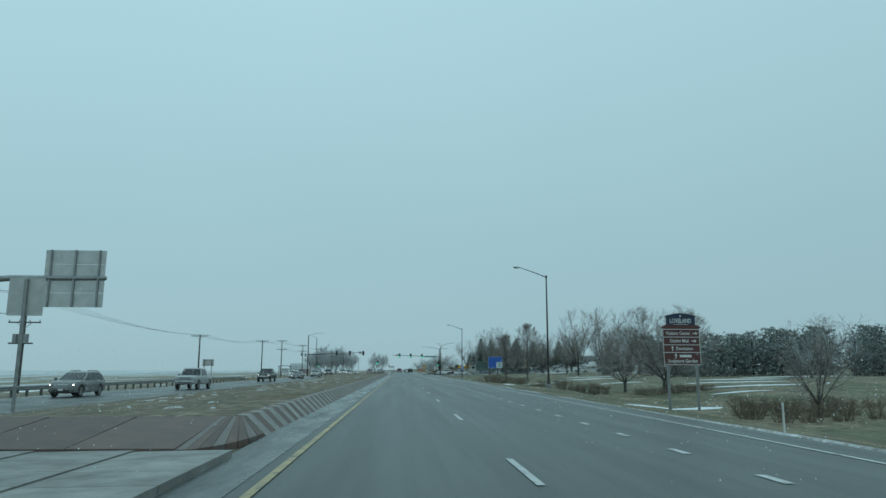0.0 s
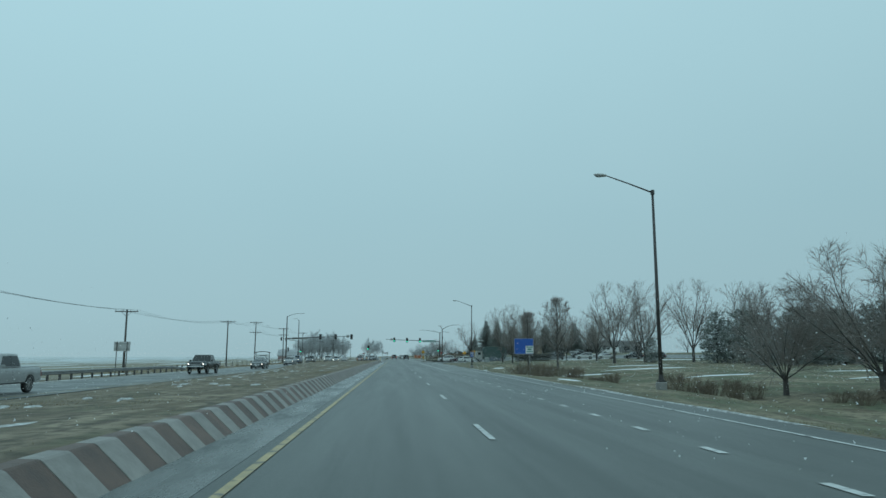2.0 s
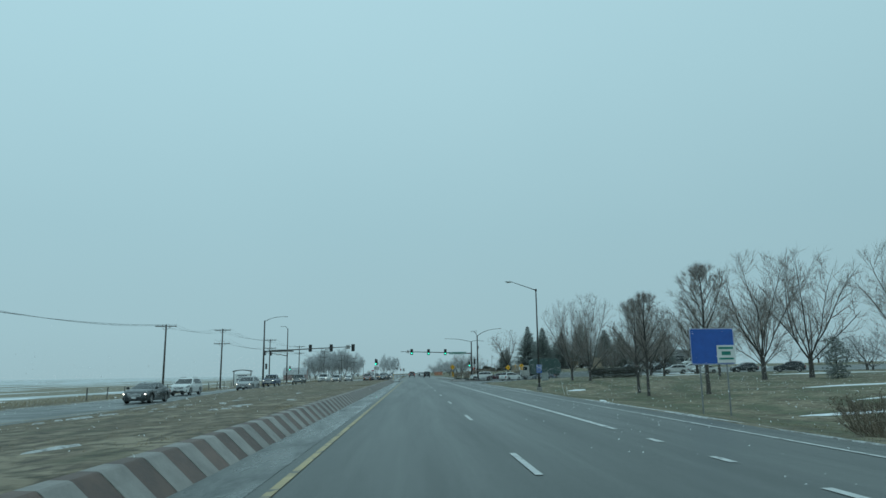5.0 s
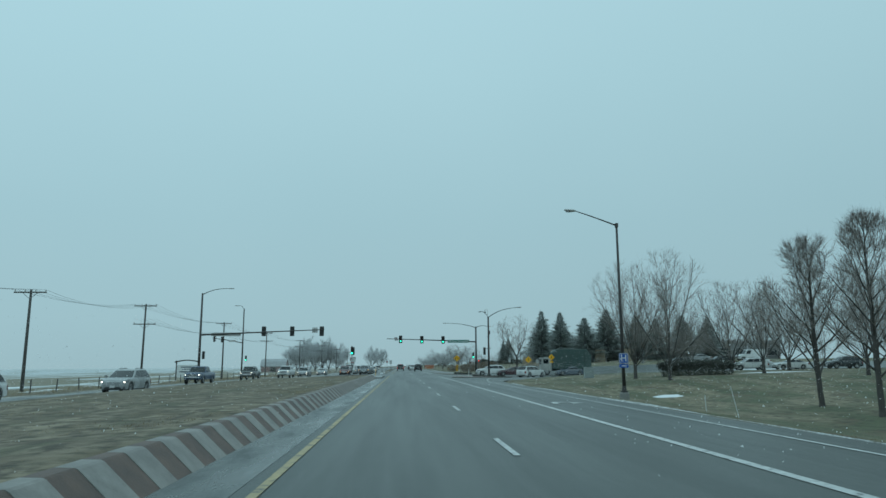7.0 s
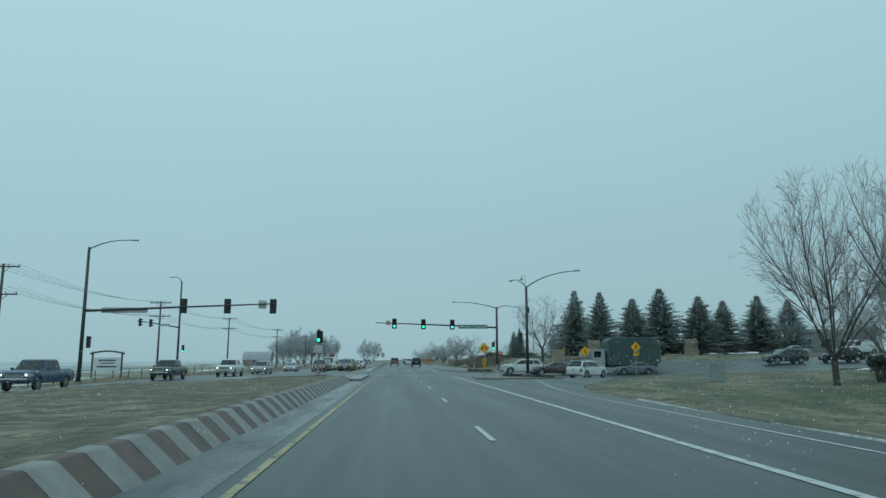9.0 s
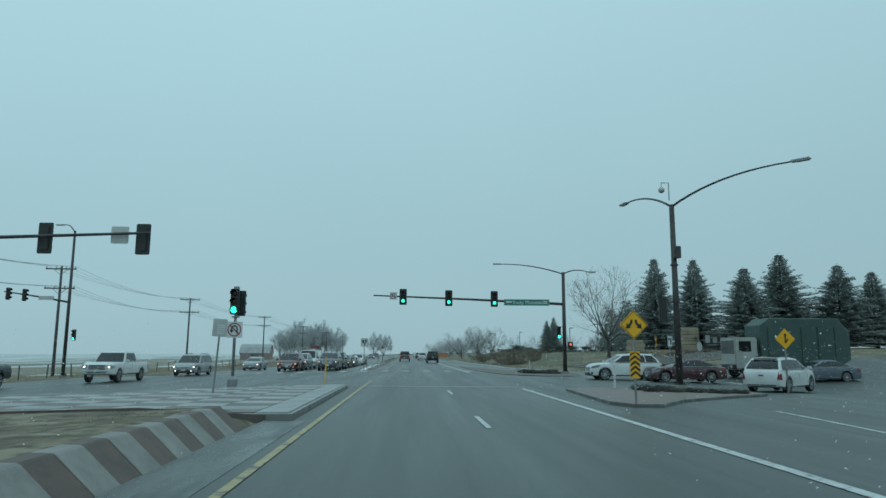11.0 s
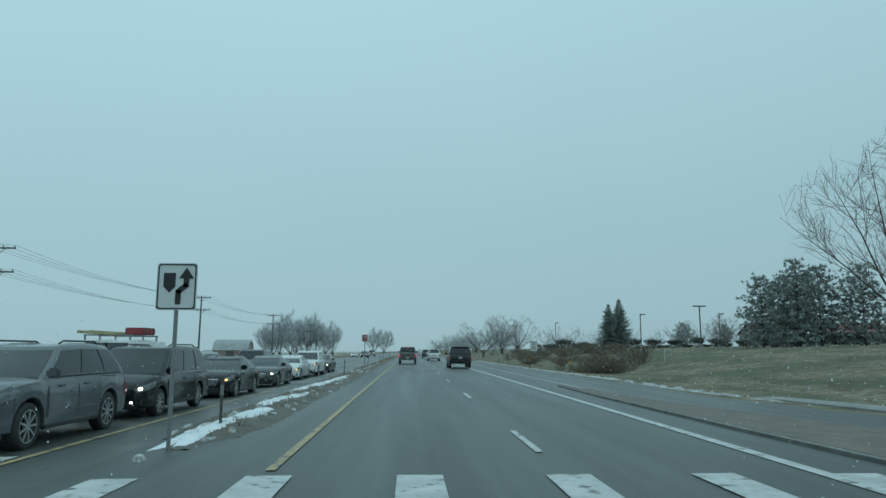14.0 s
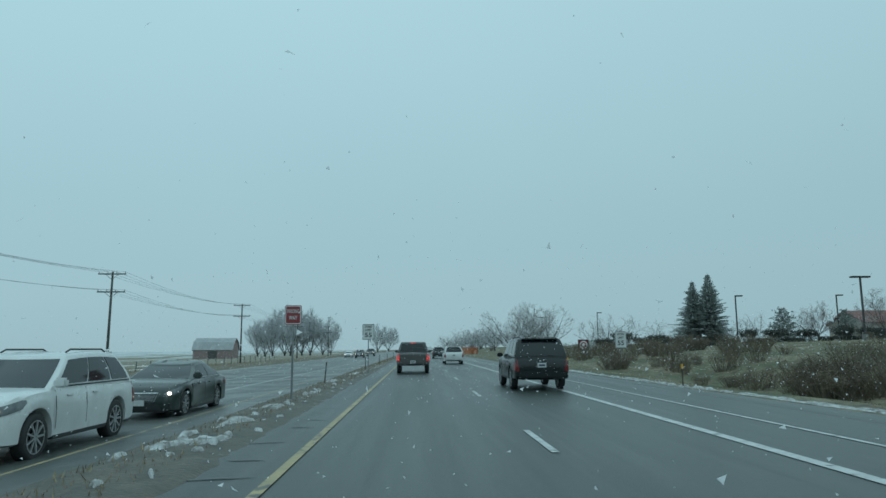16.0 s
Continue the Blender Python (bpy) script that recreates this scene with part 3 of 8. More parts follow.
# tarred cracks across the inner shoulder
bm = bmesh.new()
rng = random.Random(12)
for k in range(22):
    y = 267.0 + 1.75 * k + rng.uniform(-0.5, 0.5)
    x0, x1 = -3.0 + rng.uniform(0, 0.45), -2.05 - rng.uniform(0, 0.35)
    n, drift = 7, rng.uniform(-0.25, 0.2)
    edge = []
    for i in range(n + 1):
        q = i / n
        x, yy = x0 + (x1 - x0) * q, y + drift * q + 0.05 * noise.noise((q * 5, k, 3))
        w = 0.045 * math.sin(math.pi * (0.08 + 0.84 * q))
        edge.append([bm.verts.new((x, yy + s * w, land(x, yy) + 0.009)) for s in (-1, 1)])
    for i in range(n):
        bm.faces.new((edge[i][0], edge[i + 1][0], edge[i + 1][1], edge[i][1]))
marking("road_crack_seams", bm, mat("wet_tar", (0.018, 0.020, 0.021), (0.03, 0.032, 0.033), 0.35, 6), "dark tarred cracks across the shoulder")
# turn arrow in the right lane
bm = bmesh.new()
for pts in (((5.96, 143.8), (6.20, 143.75), (6.30, 144.65), (6.58, 145.02), (6.92, 145.08), (6.92, 145.38), (6.46, 145.38), (6.12, 145.05)), ((6.88, 144.15), (7.48, 145.02), (6.92, 145.38), (6.92, 145.08))):
    bm.faces.new([bm.verts.new((x, y, land(x, y) + 0.013)) for x, y in pts])
marking("road_marking_arrow", bm, WHITE_PAINT, "worn white right-turn arrow")


# ---- median barrier and paved islands ----------------------------------
def panel_mesh(name, w, proud):
    """One length of the sloped median kerb, with its flat cap."""
    prof = [(-3.06, -0.12), (-3.05 + proud, 0.03), (-3.09 + proud, 0.07), (-3.50 + proud, 0.462), (-3.53, 0.482), (-3.74, 0.488), (-3.77, 0.45), (-3.77, -0.12)]
    bm = bmesh.new()
    slab(bm, prof, 0.004, w - 0.004)
    bmesh.ops.recalc_face_normals(bm, faces=bm.faces)
    me = bpy.data.meshes.new(name)
    bm.to_mesh(me)
    bm.free()
    return me


barrier = thing("median_barrier", "sloped concrete median kerb striped brown and off-white", "barrier", 0, 16.93, 0, kind="structure")
me_a, me_b = panel_mesh("panel_brown", 0.6472, 0.0), panel_mesh("panel_white", 0.6472, 0.012)
me_a.materials.append(BRICK_RED)
me_b.materials.append(PALE_CONCRETE)
for i in range(-1, 281):
    ob = link_mesh("panel", me_b if i % 2 else me_a, None, barrier)
    ob.location = (0, i * 0.6472, 0)


def flag(name, pts, z0, z1, material, parent):
    bm = bmesh.new()
    a = [bm.verts.new((x, y, zz + z0)) for x, y, zz in pts]
    b = [bm.verts.new((x, y, zz + z1)) for x, y, zz in pts]
    bm.faces.new(a[::-1])
    bm.faces.new(b)
    for i in range(len(a)):
        j = (i + 1) % len(a)
        bm.faces.new((a[i], a[j], b[j], b[i]))
    return part(name, bm, material, parent)


island = thing("median_island", "raised traffic island paved in pale and brown squares", "traffic island", 0, 0, 0, kind="structure")
outline = [(-2.50, 201.2), (-2.50, 216.3), (-2.75, 216.75), (-3.4, 216.75), (-9.6, 210.6), (-12.2, 207.6), (-12.2, 201.2)]
flag("island_base", [(x, y, 0) for x, y in outline], -0.30, 0.125, CONCRETE, island)


def inside(x, y):
    return y < 216.4 and (y - 210.6) < (x + 9.6) * 0.985 and (x > -9.6 or (y - 207.2) < (x + 13.5) * 0.87)


for r in range(31):
    y = 201.45 + 0.49 * r
    if y < 216.1:
        flag("kerb_block", [(-3.38, y, 0), (-2.62, y, 0), (-2.62, y + 0.475, 0), (-3.38, y + 0.475, 0)], 0.12, 0.15, PAVER_PALE, island)
for r in range(16):
    for c in range(8):
        x1, y0 = -3.42 - 1.26 * c, 201.45 + 0.98 * r
        if inside(x1 - 0.7, y0 + 0.9):
            flag("paver", [(x1 - 1.24, y0, 0), (x1, y0, 0), (x1, y0 + 0.96, 0), (x1 - 1.24, y0 + 0.96, 0)], 0.12, 0.148, PAVER_PALE if (r + c) % 2 else PAVER_RED, island)

ramp = thing("median_end_ramp", "brown brick ramp closing the end of the median", "ramp", 0, 0, 0, kind="structure")
for c in range(7):
    x1 = -3.1 - 1.35 * c
    za, zc = land(x1 - 0.5, 198.3) + 0.02, land(x1 - 1.8, 198.3) + 0.02
    flag("ramp_panel", [(x1 - 1.33, 201.2, 0.10), (x1, 201.2, 0.08), (x1 - 0.55, 198.45, za), (x1 - 1.88, 198.45, zc)], -0.3, 0.02, BRICK_RED if c % 3 else PAVER_RED, ramp)
plaza = thing("median_nose", "grey concrete slabs and a brown brick ramp at the start of the median", "traffic island", 0, 0, 0, kind="structure")
SLAB_WET = mat("wet_slab_concrete", (0.225, 0.215, 0.195), (0.135, 0.130, 0.120), 0.42, 1.3, 0.3, 45, spread=0.12, rough_var=0.15)
for c in range(7):
    x1 = -4.0 - 1.9 * c
    flag("ramp_panel", [(x1 - 1.88, 12.85, 0.11), (x1, 12.85, 0.11), (x1, 16.2, 0.45), (x1 - 1.88, 16.2, 0.44)], -0.3, 0.02, BRICK_RED, plaza)
for c in range(8):
    x1 = -2.98 - 1.7 * c
    for r in range(9):
        y = 1.4 + 1.27 * r
        flag("concrete_slab", [(x1 - 1.68, y, 0.02), (x1, y, 0.04), (x1, y + 1.25, 0.04), (x1 - 1.68, y + 1.25, 0.02)], -0.3, 0.07, SLAB_WET, plaza)
for i in range(8):
    # a fan of bricks carries the ramp round into the striped kerb
    a0, a1 = radians(-90 + 11.25 * i), radians(-90 + 11.25 * (i + 1) - 0.6)
    low = [(-4.0 + 0.92 * math.cos(a), 16.25 + 3.4 * math.sin(a), 0.09) for a in (a0, a1)]
    high = [(-4.0 + 0.44 * math.cos(a), 16.25 + 0.10 * math.sin(a), 0.46) for a in (a1, a0)]
    flag("corner_brick", low + high, -0.3, 0.015, BRICK_RED if i % 3 else PAVER_RED, plaza)

KERB_WET = mat("wet_worn_kerb", (0.17, 0.165, 0.15), (0.085, 0.085, 0.08), 0.4, 1.4, 0.4, 40, rough_var=0.15)
DIRT_BED = mat("wet_brown_gravel", (0.165, 0.125, 0.102), (0.092, 0.074, 0.062), 0.6, 1.5, 0.8, 18)
# corner islands on the east side
def kerbed(name, label, pts, h, top, kerb=GUTTER):
    isl = thing(name, label, "traffic island", 0, 0, 0, kind="structure")
    cx, cy = sum(p[0] for p in pts) / len(pts), sum(p[1] for p in pts) / len(pts)
    flag("kerb", [(x, y, land(x, y)) for x, y in pts], -0.25, h, kerb, isl)
    inner = [(cx + (x - cx) * (1 - 0.22 / max(0.3, math.hypot(x - cx, y - cy))), cy + (y - cy) * (1 - 0.22 / max(0.3, math.hypot(x - cx, y - cy)))) for x, y in pts]
    flag("paving", [(x, y, land(x, y)) for x, y in inner], 0.02, h + 0.004, top, isl)
    return isl


kerbed("corner_island", "kerbed island with wet brown paving at the turn lane", [(6.5, 206.4), (6.9, 205.3), (7.9, 205.5), (9.6, 208.2), (12.6, 211.3), (15.5, 213.8), (15.6, 215.6), (14, 216.6), (9, 216.4), (7.0, 214.6), (6.7, 210)], 0.10, mat("wet_red_brown_paving", (0.205, 0.140, 0.115), (0.135, 0.098, 0.084), 0.5, 1.6, 0.4, 30), KERB_WET)
kerbed("corner_island", "long kerbed splitter island of wet brown gravel", [(6.55, 247), (6.9, 243.5), (7.15, 240.6), (7.6, 237.8), (8.5, 236.2), (9.9, 235.5), (12.2, 235.8), (13.4, 237.0), (14.2, 240), (14.5, 244), (12.6, 247.5), (10.0, 251), (8.8, 255), (7.75, 259.2), (7.2, 264), (6.65, 269.4), (6.45, 269), (6.3, 262), (6.4, 252)], 0.06, DIRT_BED, KERB_WET)


path = flag("footpath", [(x, y, land(x, y)) for x, y in ((12.1, 262.5), (13.0, 262.5), (13.9, 257.5), (14.9, 252.6), (13.3, 252.2), (12.8, 256.5))], -0.1, 0.045, CONCRETE, None)
tagged(path, "short pale concrete footpath below the grass bank", "footpath", kind="structure")


# ---- poles, lamps and signals ------------------------------------------
def street_lamp(x, y, top=11.2):
    z0 = land(x, y)
    t = thing("street_lamp", "tall dark steel street lamp with a single arm", "street lamp", x, y, z0, group="street lamps along the road")
    h = top - z0
    bm = bmesh.new()
    tube(bm, [(0, 0, 0.45), (0, 0, h * 0.5), (0, 0, h)], [0.115, 0.095, 0.07], 10)
    part("pole", bm, DARK_STEEL, t, smooth=True)
    bm = bmesh.new()
    tube(bm, [(0, 0, -0.5), (0, 0, 0.40), (0, 0, 0.44)], [0.31, 0.31, 0.27], 16)
    part("footing", bm, CONCRETE, t, "round grey concrete footing")
    bm = bmesh.new()
    box(bm, (0, 0, 0.50), (0.40, 0.40, 0.10), bevel=0.02)
    tube(bm, [(0, 0, 0.54), (0, 0, 0.86)], [0.16, 0.125], 10)
    part("base", bm, DARK_STEEL, t)
    bm = bmesh.new()
    tube(bm, bezier((0, 0, h - 0.12), (-1.4, 0, h + 0.42), (-2.75, 0, h + 0.86), 6), [0.05, 0.048, 0.045, 0.042, 0.04, 0.036, 0.034], 8)
    part("arm", bm, DARK_STEEL, t, smooth=True)
    bm = bmesh.new()
    box(bm, (0, 0, h - 0.1), (0.2, 0.2, 0.3), bevel=0.03)
    part("bracket", bm, DARK_STEEL, t)
    bm = bmesh.new()
    bmesh.ops.create_uvsphere(bm, u_segments=12, v_segments=8, radius=0.5, matrix=pose(-3.12, 0, h + 0.90, 0, 4, 0) @ Matrix.Diagonal((0.86, 0.36, 0.20, 1)))
    head = part("luminaire", bm, ALU, t, smooth=True)
    bm = bmesh.new()
    bmesh.ops.create_uvsphere(bm, u_segments=10, v_segments=6, radius=0.5, matrix=pose(-3.2, 0, h + 0.83) @ Matrix.Diagonal((0.5, 0.27, 0.13, 1)))
    part("lens", bm, LENS, head, smooth=True)
    return t


street_lamp(15.24, 71.08, 11.25)
street_lamp(14.27, 160.46, 10.85)


def signal_head(parent, x, y, z, lit="green", facing=1, scale=1.0, plate=True, rz=0.0):
    """Three-lens traffic signal; facing 1 looks at traffic from the south."""
    bm = bmesh.new()
    s, m = scale, pose(x, y, z, 0, 0, rz) @ Matrix.Diagonal((scale, facing * scale, scale, 1))
    if plate:
        slab(bm, rounded(0.62, 1.36, 0.07), 0.03, 0.05)
    box(bm, (0, 0.0, 0), (0.34, 0.2, 1.06), bevel=0.025)
    for k in (-1, 0, 1):
        n, a0 = 9, 200
        pts = [(0.145 * math.cos(radians(-20 + 220 * i / n)), 0.145 * math.sin(radians(-20 + 220 * i / n))) for i in range(n + 1)]
        for (xa, za), (xb, zb) in zip(pts, pts[1:]):
            v = [bm.verts.new((px, py, pz + k * 0.345)) for px, py, pz in ((xa, -0.10, za), (xb, -0.10, zb), (xb, -0.32, zb), (xa, -0.32, za))]
            bm.faces.new(v)
    bmesh.ops.transform(bm, matrix=m, verts=bm.verts)
    head = part("signal_head", bm, BLACK, parent, "black three-lens signal head" if facing > 0 else "black back of a signal head")
    for k, nm, mt in ((1, "red", LENS_RED), (0, "amber", LENS_AMBER), (-1, "green", GREEN_ON if lit == "green" else BLACK)):
        bm = bmesh.new()
        bmesh.ops.create_uvsphere(bm, u_segments=12, v_segments=6, radius=0.135, matrix=m @ pose(0, -0.10, k * 0.345) @ Matrix.Diagonal((1, 0.35, 1, 1)))
        part("lens", bm, mt, head, "lit green lens" if nm == "green" and lit == "green" else "dark " + nm + " lens", smooth=True)
    return head


def no_turn_sign(parent, x, y, z, s, facing=1, back=False):
    bm = bmesh.new()
    slab(bm, rounded(s, s, s * 0.07, x, z), y, y + 0.012)
    board = part("sign_board", bm, ALU if back else SIGN_WHITE, parent, "bare aluminium back of a square sign" if back else "square white no-U-turn sign")
    if back:
        return
    bm = bmesh.new()
    n = 28
    ring = [(math.cos(2 * math.pi * i / n), math.sin(2 * math.pi * i / n)) for i in range(n)]
    for i in range(n):
        (a, b), (c, d) = ring[i], ring[(i + 1) % n]
        bm.faces.new([bm.verts.new((x + s * k * p, y - 0.004, z + s * k * q)) for k, p, q in ((0.43, a, b), (0.43, c, d), (0.36, c, d), (0.36, a, b))])
    box(bm, (x, y - 0.004, z), (s * 0.76, 0.004, s * 0.07), 0, 45, 0)
    part("prohibition_ring", bm, SIGN_RED, board)
    bm = bmesh.new()
    pts = [(0.17, -0.22), (0.17, 0.06)] + [(0.17 * math.cos(radians(18 * i)), 0.06 + 0.17 * math.sin(radians(18 * i))) for i in range(11)] + [(-0.17, -0.04)]
    for (a, b), (c, d) in zip(pts, pts[1:]):
        l = math.hypot(c - a, d - b)
        if l > 0.001:
            box(bm, (x + s * (a + c) / 2, y - 0.008, z + s * (b + d) / 2), (s * (l + 0.03), 0.003, s * 0.075), 0, -math.degrees(math.atan2(d - b, c - a)), 0)
    bm.faces.new([bm.verts.new((x + s * a, y - 0.0085, z + s * b)) for a, b in ((-0.30, -0.02), (-0.04, -0.02), (-0.17, -0.22))])
    part("turn_arrow", bm, SIGN_BLACK, board)


def curved_arm(parent, a, c, b, r0=0.06, r1=0.035, name="lamp_arm"):
    bm = bmesh.new()
    pts = bezier(a, c, b, 10)
    tube(bm, pts, [r0 + (r1 - r0) * i / 10 for i in range(11)], 8)
    arm = part(name, bm, DARK_STEEL, parent, smooth=True)
    dv = Vector((b[0] - a[0], b[1] - a[1], 0)).normalized()
    turn = math.degrees(math.atan2(dv.y, dv.x))
    bm = bmesh.new()
    box(bm, (b[0] + dv.x * 0.32, b[1] + dv.y * 0.32, b[2] + 0.01), (0.78, 0.30, 0.10), 0, 0, turn, 0.04)
    part("luminaire", bm, ALU, arm, "flat grey lamp head")
    bm = bmesh.new()
    box(bm, (b[0] + dv.x * 0.4, b[1] + dv.y * 0.4, b[2] - 0.045), (0.45, 0.22, 0.02), 0, 0, turn)
    part("lens", bm, LENS, arm)
    return arm


def pole_and_base(parent, h, r0=0.17, r1=0.12, base=0.5):
    bm = bmesh.new()
    tube(bm, [(0, 0, 0), (0, 0, h)], [r0, r1], 12)
    part("pole", bm, DARK_STEEL, parent, smooth=True)
    bm = bmesh.new()
    tube(bm, [(0, 0, -0.2), (0, 0, 0.18)], [base * 0.62, base * 0.62], 14)
    part("footing", bm, CONCRETE, parent)
    bm = bmesh.new()
    box(bm, (0, 0, 0.21), (base * 0.85, base * 0.85, 0.05), bevel=0.01)
    for i in range(4):
        a = radians(45 + 90 * i)
        tube(bm, [(base * 0.42 * math.cos(a), base * 0.42 * math.sin(a), 0.2), (base * 0.42 * math.cos(a), base * 0.42 * math.sin(a), 0.32)], 0.025, 6)
    part("base_plate", bm, DARK_STEEL, parent)


# far right mast over the lanes
PX, PY = 13.7, 243.9
zb = land(PX, PY)
mast = thing("signal_mast", "dark steel signal mast with three green signals and twin lamp arms", "traffic signal", PX, PY, zb)
pole_and_base(mast, 8.62 - zb, 0.18, 0.14)
bm = bmesh.new()
tube(bm, [(0, 0, 5.82 - zb), (-8, -0.2, 6.15 - zb), (-16.5, -0.4, 6.42 - zb)], [0.125, 0.095, 0.055], 10)
part("mast_arm", bm, DARK_STEEL, mast, smooth=True)
for x, z in ((-0.26, 6.32), (3.64, 6.24), (7.55, 6.20)):
    signal_head(mast, x - PX, -0.62, z - zb - 0.02)
no_turn_sign(mast, -1.1 - PX, -0.52, 6.38 - zb, 0.62)
bm = bmesh.new()
slab(bm, rounded(3.95, 0.54, 0.05, 10.4 - PX, 5.92 - zb), -0.32, -0.29)
blade = part("street_name_sign", bm, SIGN_GREEN, mast, "long green street name sign with white lettering")
bm = bmesh.new()
for x, z, w, h in ((10.4, 6.155, 3.85, 0.02), (10.4, 5.685, 3.85, 0.02), (8.48, 5.92, 0.02, 0.48), (12.32, 5.92, 0.02, 0.48), (8.85, 5.95, 0.5, 0.16), (12.02, 6.0, 0.36, 0.09), (12.02, 5.86, 0.36, 0.08)):
    box(bm, (x - PX, -0.324, z - zb), (w, 0.006, h))
part("sign_border", bm, SIGN_WHITE, blade)
letters("lettering", "Rocky", 0.40, SIGN_WHITE, blade, 9.665 - PX, -0.324, 5.90 - zb, 0.95)
letters("lettering", "Mountain", 0.40, SIGN_WHITE, blade, 11.045 - PX, -0.324, 5.92 - zb, 1.53)
curved_arm(mast, (0, 0, 8.45 - zb), (-2.6, -0.1, 9.3 - zb), (-5.5, -0.2, 9.25 - zb))
curved_arm(mast, (0, 0, 8.45 - zb), (1.0, 0, 9.05 - zb), (2.2, 0, 8.66 - zb))
signal_head(mast, -0.55, -0.25, 3.35 - zb, plate=False)
bm = bmesh.new()
box(bm, (0.42, -0.3, 2.35 - zb), (0.44, 0.2, 0.42), bevel=0.03)
ped = part("crossing_signal", bm, BLACK, mast, "black crossing signal box")
bm = bmesh.new()
box(bm, (0.42, -0.405, 2.35 - zb), (0.13, 0.01, 0.17), bevel=0.003)
part("red_symbol", bm, RED_ON, ped, "lit red symbol")
for z in (3.85, 2.95, 2.3):
    bm = bmesh.new()
    tube(bm, [(-0.5, -0.2, z - zb), (0.1, 0, z - zb)], 0.03, 6)
    part("side_bracket", bm, DARK_STEEL, mast)

# near right pole on the corner island
NX, NY = 12.5, 215.8
zb = land(NX, NY) + 0.15
near = thing("signal_pole", "dark steel corner pole with lamp arms and a camera", "traffic signal", NX, NY, zb)
pole_and_base(near, 8.5 - zb, 0.155, 0.115)
curved_arm(near, (0, 0, 8.4 - zb), (1.5, -1.7, 9.6 - zb), (3.6, -4.1, 9.5 - zb))
curved_arm(near, (0, 0, 8.4 - zb), (-0.3, 2.2, 9.6 - zb), (-0.6, 4.7, 9.6 - zb), 0.055, 0.035)
bm = bmesh.new()
tube(bm, [(-0.1, 0, 8.7 - zb), (-0.1, 0, 9.55 - zb), (-0.45, 0, 9.55 - zb), (-0.45, 0, 9.3 - zb)], 0.03, 6)
bmesh.ops.create_uvsphere(bm, u_segments=10, v_segments=8, radius=0.15, matrix=pose(-0.45, 0, 9.2 - zb))
part("camera_dome", bm, ALU, near)
signal_head(near, -0.6, 0.1, 3.55 - zb, lit="", facing=-1, plate=False)
for z in (5.6, 3.9, 3.2, 2.6):
    bm = bmesh.new()
    tube(bm, [(0, 0, z - zb), (0, 0, z - zb + 0.07)], 0.18, 10)
    part("clamp_band", bm, DARK_STEEL, near)
bm = bmesh.new()
tube(bm, [(0, 0, 3.9 - zb), (-0.6, 0, 3.9 - zb), (-0.6, 0.1, 3.5 - zb)], 0.03, 6)
part("side_bracket", bm, DARK_STEEL, near)
bm = bmesh.new()
box(bm, (0.05, -0.25, 6.2 - zb), (0.3, 0.3, 0.55), bevel=0.02)
part("control_box", bm, DARK_STEEL, near)

# left mast, seen from behind
LX, LY = -28.2, 214.6
zb = land(LX, LY)
lmast = thing("signal_mast", "dark steel signal mast seen from behind with one lamp arm", "traffic signal", LX, LY, zb)
pole_and_base(lmast, 11.75 - zb, 0.19, 0.12)
bm = bmesh.new()
tube(bm, [(0, 0, 5.9 - zb), (8, 0, 6.25 - zb), (17.2, -0.1, 6.62 - zb)], [0.12, 0.09, 0.055], 10)
part("mast_arm", bm, DARK_STEEL, lmast, smooth=True)
for x in (-19.5, -15.55, -11.4):
    signal_head(lmast, x - LX, 0.32, 6.40 - zb, lit="", facing=-1)
for x, s in ((-12.35, 0.75),):
    no_turn_sign(lmast, x - LX, 0.15, 6.55 - zb, s, back=True)
bm = bmesh.new()
slab(bm, rounded(4.1, 0.5, 0.05, -24.7 - LX, 5.98 - zb), 0.15, 0.18)
part("street_name_sign", bm, ALU, lmast, "bare back of a long street name sign")
curved_arm(lmast, (0, 0, 11.55 - zb), (1.6, 0, 12.5 - zb), (3.7, 0, 12.42 - zb))
signal_head(lmast, 0.5, 0.2, 3.1 - zb, lit="", facing=-1, plate=False)

KX, KY = -29.5, 246.5
zb = land(KX, KY)
lpole = thing("signal_pole", "dark steel lamp pole with a short signal arm", "traffic signal", KX, KY, zb)
pole_and_base(lpole, 12.2 - zb, 0.16, 0.1)
curved_arm(lpole, (0, 0, 12.0 - zb), (-0.4, 0, 12.9 - zb), (-1.0, 0, 12.72 - zb), 0.05, 0.035)
bm = bmesh.new()
tube(bm, [(0, 0, 5.85 - zb), (-2.5, 0, 6.3 - zb), (-5.6, 0, 6.75 - zb)], [0.09, 0.075, 0.05], 8)
part("mast_arm", bm, DARK_STEEL, lpole, smooth=True)
signal_head(lpole, -5.2, -0.1, 6.55 - zb, lit="", rz=70, plate=False)
signal_head(lpole, -3.8, -0.1, 6.45 - zb, lit="", rz=70, plate=False)
signal_head(lpole, 0.75, -0.2, 3.0 - zb, plate=False, scale=0.9)
bm = bmesh.new()
slab(bm, rounded(1.3, 0.34, 0.03, -1.9, 6.2 - zb), -0.15, -0.13)
part("street_name_sign", bm, ALU, lpole, "small pale street name sign")

